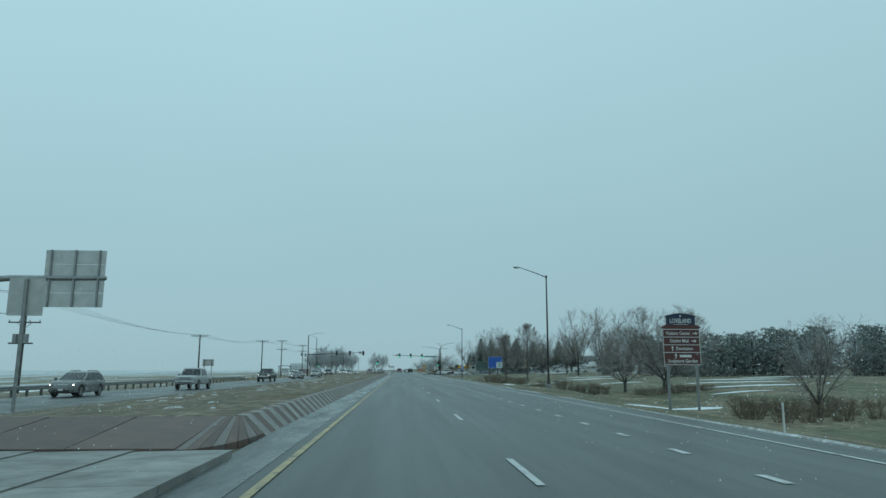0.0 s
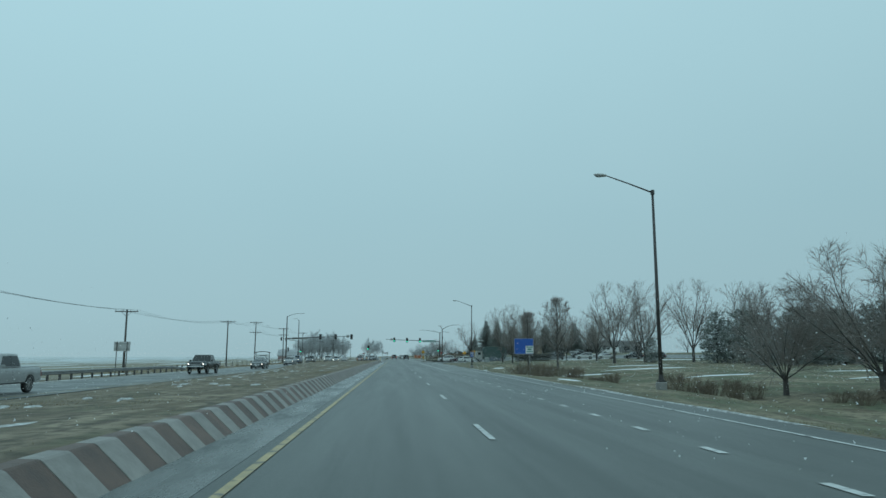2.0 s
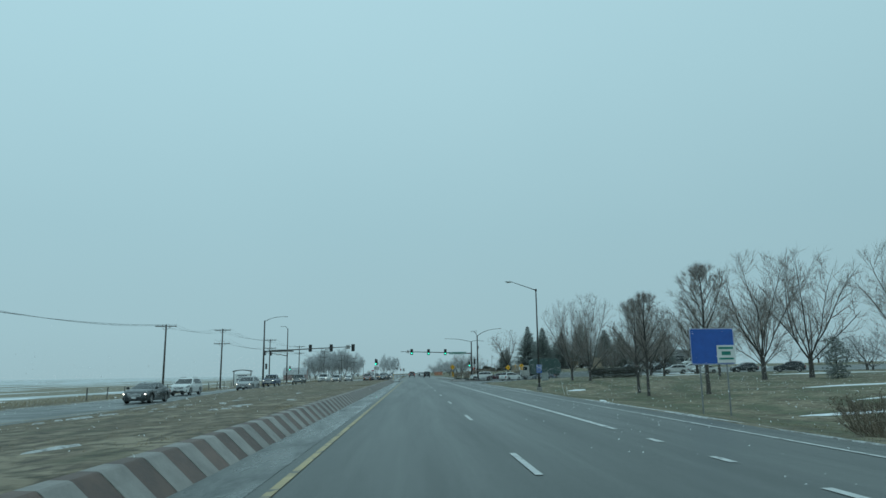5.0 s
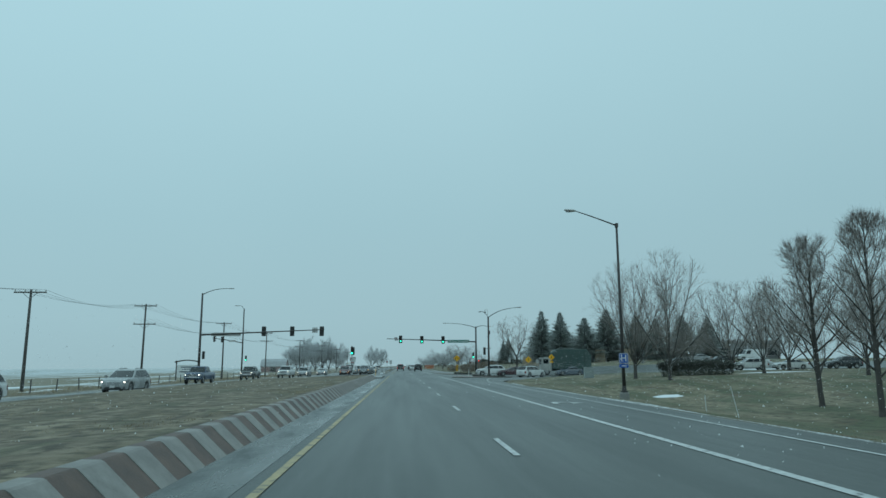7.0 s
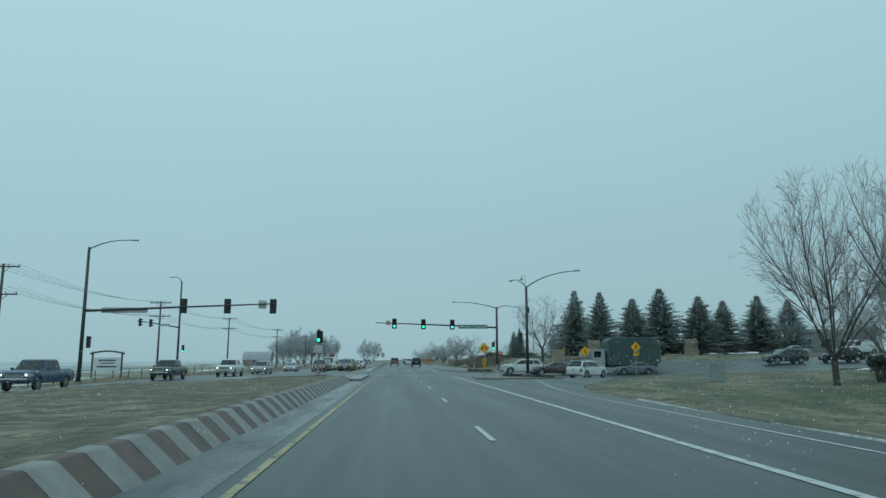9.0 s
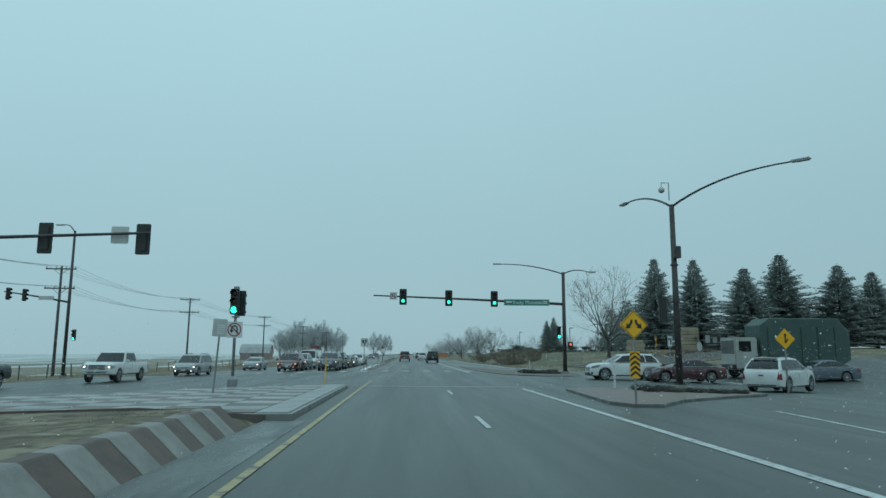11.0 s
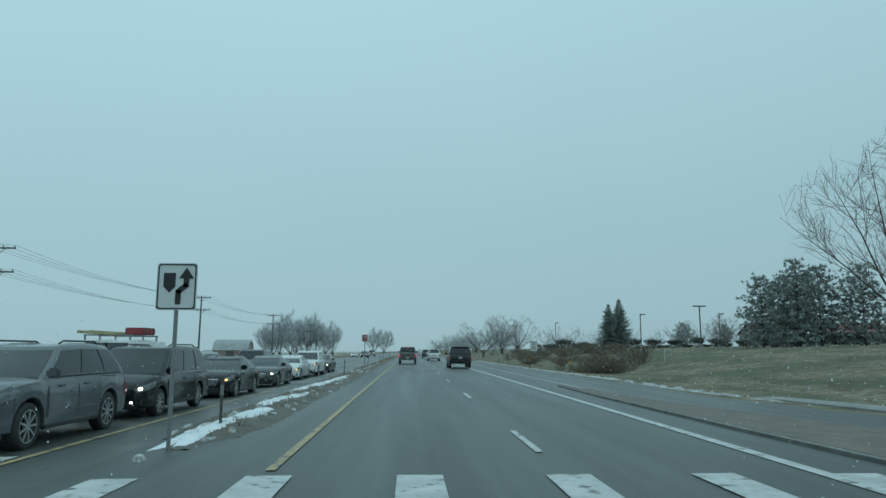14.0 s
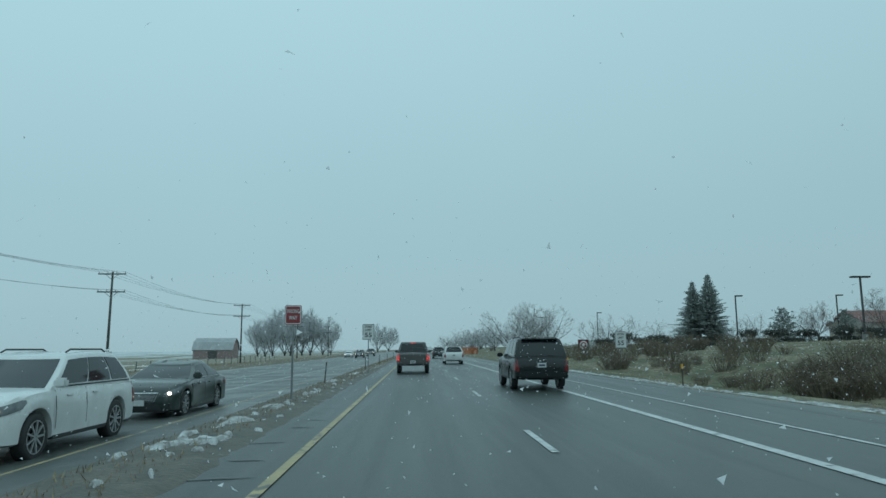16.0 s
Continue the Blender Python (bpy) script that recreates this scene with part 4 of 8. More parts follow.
# signal on the median island
zb = 0.148
msig = thing("median_signal", "signal post on a paved island with green light and sign", "traffic signal", -7.0, 213.8, zb)
bm = bmesh.new()
tube(bm, [(0, 0, 0.1), (0, 0, 4.25 - zb)], 0.06, 10)
part("pole", bm, STEEL, msig, smooth=True)
bm = bmesh.new()
tube(bm, [(0, 0, 0), (0, 0, 0.30), (0, 0, 0.42)], [0.21, 0.20, 0.09], 10)
part("base", bm, STEEL, msig)
signal_head(msig, 0.0, -0.22, 3.62 - zb, plate=False)
signal_head(msig, 0.16, 0.24, 3.58 - zb, lit="", facing=-1, plate=False)
no_turn_sign(msig, 0, -0.09, 2.47 - zb, 0.66)
for c, d in (((0, 0, 4.2 - zb), (0.2, 0.2, 0.12)), ((0, 0.02, 3.0 - zb), (0.26, 0.3, 0.05))):
    bm = bmesh.new()
    box(bm, c, d)
    part("bracket", bm, STEEL, msig)


# ---- signs -------------------------------------------------------------
def sign_post(t, h, r=0.035, x=0.0, material=STEEL):
    bm = bmesh.new()
    tube(bm, [(x, 0.03, -0.3), (x, 0.03, h)], r, 6)
    part("post", bm, material, t)


def board(t, w, h, z, material, x=0.0, border=None, y=-0.02, r=0.05, label=""):
    bm = bmesh.new()
    slab(bm, rounded(w, h, r, x, z), y, y + 0.012)
    b = part("sign_board", bm, material, t, label)
    if border is not None:
        bm = bmesh.new()
        o, i = rounded(w - 0.03, h - 0.03, r * 0.9, x, z), rounded(w - 0.075, h - 0.075, r * 0.75, x, z)
        for k in range(len(o)):
            j = (k + 1) % len(o)
            bm.faces.new([bm.verts.new((p[0], y - 0.004, p[1])) for p in (o[k], o[j], i[j], i[k])])
        part("border", bm, border, b)
    return b


def bars(b, rows, material, y=-0.026):
    """Unreadable lines of writing as plain bars: x, z, width, height."""
    bm = bmesh.new()
    for x, z, w, h in rows:
        box(bm, (x, y, z), (w, 0.005, h))
    part("writing", bm, material, b)


# median bypass sign
zb = land(-3.85, 249.6) + 0.05
s = thing("median_sign", "white median sign with a black bypass arrow on a post", "road sign", -3.86, 249.6, zb)
sign_post(s, 2.85 - zb)
b = board(s, 0.64, 0.76, 2.53 - zb, SIGN_WHITE, border=SIGN_BLACK)
bm = bmesh.new()
z0 = 2.53 - zb
bm.faces.new([bm.verts.new((x, -0.027, z0 + z)) for x, z in ((-0.21, 0.22), (-0.02, 0.22), (-0.02, 0.0), (-0.115, -0.10), (-0.21, 0.0))])
for a, c in (((0.03, -0.26), (0.03, -0.08)), ((0.03, -0.08), (0.15, 0.02)), ((0.15, 0.02), (0.15, 0.16))):
    l = math.hypot(c[0] - a[0], c[1] - a[1])
    box(bm, ((a[0] + c[0]) / 2, -0.027, z0 + (a[1] + c[1]) / 2), (l + 0.05, 0.004, 0.085), 0, -math.degrees(math.atan2(c[1] - a[1], c[0] - a[0])), 0)
bm.faces.new([bm.verts.new((x, -0.0275, z0 + z)) for x, z in ((0.03, 0.13), (0.27, 0.13), (0.15, 0.31))])
part("arrow", bm, SIGN_BLACK, b)

# wrong way
zb = land(-3.72, 294.6) + 0.05
s = thing("wrong_way_sign", "red wrong-way sign with white letters on a steel post", "road sign", -3.73, 294.6, zb)
sign_post(s, 2.75 - zb)
b = board(s, 0.48, 0.56, 2.51 - zb, SIGN_RED, border=SIGN_WHITE)
letters("lettering", "WRONG", 0.16, SIGN_WHITE, b, 0, -0.027, 2.61 - zb, 0.36)
letters("lettering", "WAY", 0.16, SIGN_WHITE, b, 0, -0.027, 2.42 - zb, 0.24)


def speed_limit(x, y, z, w, h):
    zg = land(x, y)
    t = thing("speed_limit_sign", "white speed limit sign reading 55 on a steel post", "road sign", x, y, zg, group="speed limit signs")
    sign_post(t, z + h / 2 - zg)
    b = board(t, w, h, z - zg, SIGN_WHITE, border=SIGN_BLACK)
    for text, dz, size, wd in (("SPEED", 0.33, 0.17, 0.62), ("LIMIT", 0.12, 0.17, 0.52), ("55", -0.21, 0.40, 0.58)):
        letters("lettering", text, size * h, SIGN_BLACK, b, 0, -0.027, z - zg + dz * h, wd * w)
    return t


speed_limit(-3.15, 318.1, 2.58, 0.76, 0.98)
speed_limit(16.3, 329.5, 2.15, 0.92, 1.30)

# warning diamond with chevrons on the corner island
zb = land(7.05, 205.5) + 0.15
s = thing("warning_sign", "yellow diamond with two black arrows above a chevron panel", "road sign", 7.05, 205.5, zb)
sign_post(s, 2.75 - zb, 0.035)
bm = bmesh.new()
z0, q = 2.42 - zb, 0.445
slab(bm, [(0, z0 + q), (q, z0), (0, z0 - q), (-q, z0)], -0.02, -0.008)
b = part("sign_board", bm, SIGN_YELLOW, s)
for sx in (-1, 1):
    # an arrow whose bent stem points down and outwards
    bm = bmesh.new()
    slab(bm, [(sx * a, z0 + c) for a, c in ((0.03, 0.15), (0.10, 0.15), (0.11, 0.07), (0.17, 0.0), (0.215, 0.045), (0.245, -0.125), (0.075, -0.095), (0.12, -0.05), (0.045, 0.03))], -0.0245, -0.021)
    part("arrow", bm, SIGN_BLACK, b)
bm = bmesh.new()
for i in range(4):
    pts = [(0, q - 0.04), (q - 0.04, 0), (0, -q + 0.04), (-q + 0.04, 0)]
    (a, c), (d, f) = pts[i], pts[(i + 1) % 4]
    box(bm, ((a + d) / 2, -0.0235, z0 + (c + f) / 2), (0.57, 0.003, 0.014), 0, -math.degrees(math.atan2(f - c, d - a)), 0)
part("border", bm, SIGN_BLACK, b)
b = board(s, 0.31, 0.80, 1.21 - zb, SIGN_YELLOW, r=0.02)
bm = bmesh.new()
for i in range(5):
    zz = 1.21 - zb - 0.37 + 0.155 * i
    for sx in (-1, 1):
        bm.faces.new([bm.verts.new((x, -0.026, z)) for x, z in ((0, zz + 0.12), (sx * 0.15, zz + 0.0), (sx * 0.15, zz + 0.075 - 0.0), (0, zz + 0.195))][:: sx])
for v in bm.verts:
    v.co.z = min(v.co.z, 1.21 - zb + 0.39)
part("chevrons", bm, SIGN_BLACK, b)


def small_yellow(name, x, y, z, label, symbol, sub=True, q=0.42, face=0.0):
    zg = land(x, y)
    t = thing(name, label, "road sign", x, y, zg, face)
    sign_post(t, z + q - zg)
    bm = bmesh.new()
    slab(bm, [(0, z - zg + q), (q, z - zg), (0, z - zg - q), (-q, z - zg)], -0.02, -0.008)
    b = part("sign_board", bm, SIGN_YELLOW, t)
    bm = bmesh.new()
    for dx, dz, w, h, r in symbol:
        box(bm, (dx, -0.024, z - zg + dz), (w, 0.005, h), 0, r, 0)
    part("symbol", bm, SIGN_BLACK, b)
    if sub:
        bm = bmesh.new()
        slab(bm, rounded(0.44, 0.24, 0.02, 0, z - zg - q - 0.16), -0.02, -0.008)
        p = part("arrow_plate", bm, SIGN_YELLOW, t)
        bm = bmesh.new()
        box(bm, (0.02, -0.024, z - zg - q - 0.16), (0.22, 0.004, 0.05), 0, 35, 0)
        part("arrow", bm, SIGN_BLACK, p)
    return t


WALKING = ((0.0, 0.18, 0.07, 0.07, 45), (0.0, 0.05, 0.08, 0.17, 0), (0.06, -0.11, 0.05, 0.2, -18), (-0.06, -0.11, 0.05, 0.2, 20), (0.07, 0.06, 0.14, 0.04, 30))
MERGE = ((0.0, 0.0, 0.07, 0.4, 0), (0.07, -0.1, 0.06, 0.25, 35), (0, 0.2, 0.14, 0.08, 45))
small_yellow("crossing_sign", 19.3, 205.1, 2.5, "yellow crossing warning sign with an arrow plate on a post", WALKING)
small_yellow("crossing_sign", 25.4, 254.0, 3.0, "yellow crossing warning sign turned nearly edge-on", WALKING, face=62)
small_yellow("merge_sign", 18.6, 217.7, 2.3, "yellow merge warning sign on a post", MERGE, sub=False, q=0.5)

zb = land(24.7, 241.9)
s = thing("stop_sign", "grey octagonal back of a stop sign on a post", "road sign", 24.7, 241.9, zb, 35)
sign_post(s, 2.55 - zb)
bm = bmesh.new()
slab(bm, [(0.40 * math.cos(radians(22.5 + 45 * i)), 2.2 - zb + 0.40 * math.sin(radians(22.5 + 45 * i))) for i in range(8)], -0.02, -0.008)
part("sign_board", bm, ALU, s)
zb = land(17.8, 230.5)
s = thing("median_sign", "white median sign on a leaning post in the street", "road sign", 17.8, 230.5, zb, 20)
sign_post(s, 2.9)
b = board(s, 0.42, 0.75, 2.6, SIGN_WHITE, border=SIGN_BLACK)
bars(b, [(0.05, 2.6, 0.1, 0.45), (-0.1, 2.75, 0.1, 0.18)], SIGN_BLACK)

# back of a regulatory sign on the island, on a leaning post
s = thing("island_sign", "grey aluminium sign back with a white panel on a leaning post", "road sign", -6.6, 209.5, 0.148)
s.matrix_basis = pose(-6.6, 209.5, 0.148, 0, 3.5, 0)
sign_post(s, 2.5)
b = board(s, 0.50, 0.62, 2.25, ALU, x=0.0, y=-0.01)
bars(b, [(0.05, 2.06 + 0.07 * i, 0.26, 0.035) for i in range(5)], SIGN_WHITE, -0.016)

# city welcome sign
bx, by = 18.22, 44.0
zb = land(bx, by)
s = thing("city_sign", "large brown direction sign with navy arched headboard on steel legs", "direction sign", bx, by, zb)
for dx in (-0.95, 0.95):
    bm = bmesh.new()
    tube(bm, [(dx, 0.06, -0.4), (dx, 0.06, 2.1 - zb)], 0.09, 10)
    part("leg", bm, STEEL, s)
Z = -zb
b = board(s, 2.46, 2.42, 3.03 + Z, SIGN_BROWN, r=0.04, y=-0.03)
bm = bmesh.new()
slab(bm, [(-1.32, 4.2 + Z), (1.32, 4.2 + Z), (1.32, 4.28 + Z), (1.0, 4.42 + Z), (-1.0, 4.42 + Z), (-1.32, 4.28 + Z)], -0.05, 0.02)
part("moulding", bm, SIGN_BROWN, b)
arch = [(-0.96, 4.38 + Z), (0.96, 4.38 + Z), (0.96, 4.95 + Z)] + [(0.96 - 1.92 * i / 10, 4.95 + Z + 0.16 * math.sin(math.pi * i / 10)) for i in range(1, 10)] + [(-0.96, 4.95 + Z)]
bm = bmesh.new()
slab(bm, arch, -0.035, 0.01)
hb = part("headboard", bm, SIGN_NAVY, s, "navy arched headboard with white city lettering")
bm = bmesh.new()
top = [(-1.02 + 2.04 * i / 12, 4.93 + Z + 0.17 * math.sin(math.pi * i / 12)) for i in range(13)]
slab(bm, top + [(x, z + 0.07) for x, z in top[::-1]], -0.07, 0.03)
part("cornice", bm, SIGN_NAVY, s)
letters("lettering", "LOVELAND", 0.42, SIGN_WHITE, hb, 0, -0.04, 4.66 + Z, 1.42)
bm = bmesh.new()
for sx in (-1, 1):
    bm.faces.new([bm.verts.new((x, -0.041, 4.99 + Z + z)) for x, z in ((0, -0.07), (sx * 0.07, 0.0), (sx * 0.04, 0.045), (0, 0.02))][::sx])
box(bm, (0, -0.04, 4.44 + Z), (1.0, 0.004, 0.02))
part("heart_mark", bm, SIGN_WHITE, hb)
bm = bmesh.new()
for z in (4.12, 3.62, 3.12, 2.63):
    box(bm, (0, -0.035, z + Z), (2.38, 0.006, 0.035))
for x in (-1.21, 1.21):
    box(bm, (x, -0.035, 3.0 + Z), (0.03, 0.006, 2.28))
box(bm, (0, -0.035, 1.86 + Z), (2.42, 0.006, 0.03))
part("divider", bm, SIGN_WHITE, b)
letters("lettering", "Visitors Center", 0.30, SIGN_WHITE, b, -0.20, -0.036, 3.86 + Z, 1.62)
letters("lettering", "Outlet Mall", 0.30, SIGN_WHITE, b, -0.15, -0.036, 3.37 + Z, 1.25)
letters("lettering", "Downtown", 0.30, SIGN_WHITE, b, 0.18, -0.036, 2.88 + Z, 1.12)
letters("lettering", "Sculpture Garden", 0.30, SIGN_WHITE, b, 0.03, -0.036, 2.08 + Z, 1.95)
bars(b, [(0.22, 2.40 + Z, 0.78, 0.15)], SIGN_WHITE, -0.036)
bm = bmesh.new()
for x, z, r in ((0.92, 3.86, 0), (0.82, 3.37, 0), (-0.62, 2.88, 90), (-0.42, 2.40, 90)):
    m = pose(x, -0.037, z + Z, 0, -r, 0)
    for pts in (((-0.15, 0.03), (0.05, 0.03), (0.05, -0.03), (-0.15, -0.03)), ((0.03, 0.10), (0.17, 0), (0.03, -0.10))):
        bm.faces.new([bm.verts.new(m @ Vector((a, 0, c))) for a, c in pts])
part("direction_arrows", bm, SIGN_WHITE, b)

# blue service sign
zb = land(16.2, 119)
s = thing("service_sign", "blue roadside board with a small white panel on two posts", "road sign", 16.3, 119, zb)
for dx in (-0.75, 0.75):
    sign_post(s, 3.6 - zb, 0.045, dx)
b = board(s, 2.45, 1.95, 2.72 - zb, SIGN_BLUE, border=SIGN_WHITE, r=0.12, y=-0.03)
p = board(s, 1.0, 0.95, 2.30 - zb, SIGN_WHITE, x=0.72, y=-0.05, r=0.03)
bars(p, [(0.72, 2.62 - zb, 0.8, 0.12), (0.72, 2.34 - zb, 0.5, 0.2), (0.72, 2.05 - zb, 0.8, 0.10)], SIGN_GREEN, -0.056)

# hospital sign strapped to the second lamp
zb = land(14.27, 160.46)
s = thing("hospital_sign", "blue hospital sign with a white letter H on a lamp post", "road sign", 14.27, 160.30, zb)
b = board(s, 0.60, 0.66, 1.92 - zb, SIGN_BLUE, border=SIGN_WHITE)
letters("lettering", "H", 0.62, SIGN_WHITE, b, 0, -0.028, 1.92 - zb, 0.34)
b = board(s, 0.60, 0.22, 1.44 - zb, SIGN_BLUE, r=0.03)
bars(b, [(0, 1.44 - zb, 0.34, 0.05)], SIGN_WHITE)
bm = bmesh.new()
for z in (2.1, 1.7):
    tube(bm, [(0, 0.16, z - zb), (0, 0.16, z - zb + 0.03)], 0.135, 10)
    box(bm, (0, 0.02, z - zb + 0.015), (0.06, 0.08, 0.03))
part("strap", bm, STEEL, s)

# board on the far side of the guardrail
zb = land(-29.9, 110.8)
s = thing("roadside_board", "grey back of a two-legged roadside sign", "road sign", -30.0, 110.8, zb, 0)
for dx in (-0.55, 0.55):
    sign_post(s, 3.0 - zb, 0.05, dx, WOOD)
b = board(s, 1.75, 1.05, 2.5 - zb, ALU, y=0.06)
bm = bmesh.new()
for dz in (-0.3, 0.3):
    box(bm, (0, 0.05, 2.5 - zb + dz), (1.6, 0.03, 0.06))
part("rail", bm, STEEL, s)

# covered notice board
zb = land(-41.3, 253)
s = thing("notice_board", "white notice board in a dark frame with a shallow arched roof", "notice board", -41.3, 253, zb)
for dx in (-2.05, 2.05):
    bm = bmesh.new()
    box(bm, (dx, 0, 1.75), (0.2, 0.2, 4.0))
    part("post", bm, WOOD, s)
bm = bmesh.new()
arch = [(-2.35 + 4.7 * i / 10, 3.35 + 0.35 * math.sin(math.pi * i / 10)) for i in range(11)]
slab(bm, arch + [(x, z + 0.22) for x, z in arch[::-1]], -0.25, 0.25)
part("roof", bm, WOOD, s)
bm = bmesh.new()
box(bm, (0, 0, 1.75), (3.7, 0.08, 2.3))
b = part("panel", bm, SIGN_WHITE, s)
bars(b, [(0, 2.5, 2.4, 0.2), (0, 2.1, 2.0, 0.14), (0, 1.6, 2.8, 0.22)], SIGN_NAVY, -0.046)

# cantilever sign over the oncoming lanes, seen from behind
gx, gy = -31.5, 51.3
zb = land(gx, gy)
g = thing("overhead_sign", "grey cantilever sign structure seen from behind", "overhead sign", gx, gy, zb)
bm = bmesh.new()
tube(bm, [(0, 0, 0), (0, 0, 5.5 - zb), (0.3, 0, 7.1 - zb), (1.3, 0, 7.85 - zb), (3.2, 0, 8.0 - zb), (9.9, 0, 8.05 - zb)], [0.30, 0.27, 0.26, 0.25, 0.22, 0.16], 12)
part("monotube", bm, STEEL, g, smooth=True)
for px, pz, pw, ph in ((7.65, 8.0, 4.3, 4.2),):
    bm = bmesh.new()
    for i in range(int(ph / 1.03) or 1):
        n = int(ph / 1.03)
        box(bm, (px, -0.0, pz - ph / 2 + (i + 0.5) * ph / n - zb), (pw, 0.05, ph / n - 0.025))
    pan = part("sign_panel", bm, ALU, g, "bare aluminium back of a sign panel")
    bm = bmesh.new()
    for k in (-0.4, 0, 0.4):
        box(bm, (px + k * pw, -0.09, pz - zb), (0.12, 0.12, ph))
    part("stiffener", bm, STEEL, pan)


# back of a sign on a tall post in the median
zb = land(-15.3, 28.8)
s = thing("median_sign", "grey aluminium back of a sign on a tall steel post", "road sign", -15.3, 28.8, zb)
sign_post(s, 5.1 - zb, 0.07)
bm = bmesh.new()
slab(bm, rounded(1.42, 1.54, 0.06, 0, 4.41 - zb), 0.11, 0.13)
b = part("sign_board", bm, ALU, s)
bm = bmesh.new()
box(bm, (0, 0.085, 4.41 - zb), (0.10, 0.05, 1.5))
part("stiffener", bm, STEEL, b)


# ---- overhead line -----------------------------------------------------
def utility_pole(x, y, top, double, transformer=False):
    zg = land(x, y)
    t = thing("utility_pole", "weathered wooden utility pole with " + ("two crossarms" if double else "one crossarm"), "utility pole", x, y, zg, group="utility poles along the field")
    h = top - zg + 0.25
    bm = bmesh.new()
    lean = 0.10 * math.sin(y)
    tube(bm, [(0, 0, -0.3), (lean * 0.5, 0, h * 0.5), (lean, 0, h)], [0.17, 0.14, 0.11], 9)
    part("pole", bm, WOOD, t, smooth=True)
    for i, dz in enumerate((0.28, 2.85 if y < 230 else 2.3) if double else (0.28,)):
        bm = bmesh.new()
        box(bm, (lean, -0.12, h - dz), (3.1, 0.10, 0.13))
        arm = part("crossarm", bm, WOOD, t)
        for s in (-1, 1):
            bm = bmesh.new()
            tube(bm, [(lean + s * 0.75, -0.14, h - dz), (lean, -0.14, h - dz - 0.65)], 0.03, 5)
            part("brace", bm, STEEL, arm)
        for s in (-1.45, -0.5, 0.5, 1.45):
            bm = bmesh.new()
            tube(bm, [(lean + s, -0.12, h - dz + 0.05), (lean + s, -0.12, h - dz + 0.26)], [0.05, 0.06], 6)
            part("insulator", bm, ALU, arm)
    if transformer:
        for s in (-0.5, 0.0, 0.5):
            bm = bmesh.new()
            tube(bm, [(s, -0.4, h - 4.9), (s, -0.4, h - 4.0)], 0.26, 10)
            part("transformer", bm, STEEL, t)
        bm = bmesh.new()
        box(bm, (0, -0.3, h - 4.9), (2.2, 0.3, 0.14))
        part("platform", bm, WOOD, t)
    return (x + lean, y, top)


POLES = [(-37.2, 18.0, 9.3, True, False), (-37.0, 70.2, 8.6, True, True), (-36.7, 129.4, 7.5, False, False), (-36.35, 185.3, 8.8, False, False), (-36.5, 216.1, 10.1, True, False),
         (-35.8, 257.5, 10.1, True, False), (-35.0, 297.4, 10.0, True, False), (-34.4, 352.8, 10.05, True, False), (-32.9, 405.6, 9.8, True, False),
         (-32.0, 462.0, 9.6, True, False), (-31.0, 520.0, 9.4, True, False)]
tops = [utility_pole(*p) for p in POLES]
for (a, b), pa, pb in zip(zip(tops, tops[1:]), POLES, POLES[1:]):
    t = thing("overhead_cables", "thin dark cables sagging between utility poles", "cable", 0, 0, 0, group="cable spans")
    tiers = (0.0, 2.05) if pa[3] and pb[3] else (0.0,)
    for dz in tiers:
        for s in (-1.45, -0.5, 0.5, 1.45):
            pts = []
            for i in range(9):
                f = i / 8
                sag = 4 * f * (1 - f) * (0.9 + 0.15 * s)
                pts.append((a[0] + (b[0] - a[0]) * f + s, a[1] + (b[1] - a[1]) * f - 0.12, a[2] + (b[2] - a[2]) * f - dz + 0.22 - sag))
            bm = bmesh.new()
            tube(bm, pts, 0.013, 3, False)
            part("cable", bm, CABLE, t)


# ---- guardrail ---------------------------------------------------------
rail = thing("guardrail", "galvanised W-beam guardrail on dark posts", "guardrail", 0, 0, 0)
prof = [(0.0, 0.31), (0.05, 0.26), (0.05, 0.20), (0.0, 0.155), (0.05, 0.11), (0.05, 0.05), (0.0, 0.0)]
bm = bmesh.new()
rows = []
for i in range(36):
    y = -52 + 5.0 * i
    gxx = -26.6
    z = land(gxx, y) + 0.48 - (0.35 * smooth(116, 123, y))
    rows.append([bm.verts.new((gxx + px, y, z + pz)) for px, pz in prof])
for a, c in zip(rows, rows[1:]):
    for i in range(len(prof) - 1):
        bm.faces.new((a[i], a[i + 1], c[i + 1], c[i]))
beam = part("beam", bm, STEEL, rail)
sol = beam.modifiers.new("thickness", "SOLIDIFY")
sol.thickness = 0.012
bm = bmesh.new()
box(bm, (0, 0, 0.0), (0.14, 0.16, 1.1))
me_post = bpy.data.meshes.new("post")
bm.to_mesh(me_post)
bm.free()
me_post.materials.append(WOOD)
for i in range(88):
    y = -52 + 2.0 * i
    ob = link_mesh("post", me_post, None, rail)
    ob.location = (-26.72, y, land(-26.72, y) + 0.25)


# ---- delineators and small posts ---------------------------------------
def slim_post(name, label, x, y, h, material, band=None, lean=0.0, r=0.045, base=0.0):
    t = thing(name, label, "post", x, y, land(x, y) + base)
    t.matrix_basis = pose(x, y, land(x, y) + base, 0, lean, 0)
    bm = bmesh.new()
    tube(bm, [(0, 0, -0.2), (0, 0, h)], r, 6)
    p = part("post", bm, material, t)
    if band is not None:
        bm = bmesh.new()
        tube(bm, [(0, 0, h - 0.32), (0, 0, h - 0.12)], r + 0.006, 6)
        part("reflector", bm, band, p)
    return t


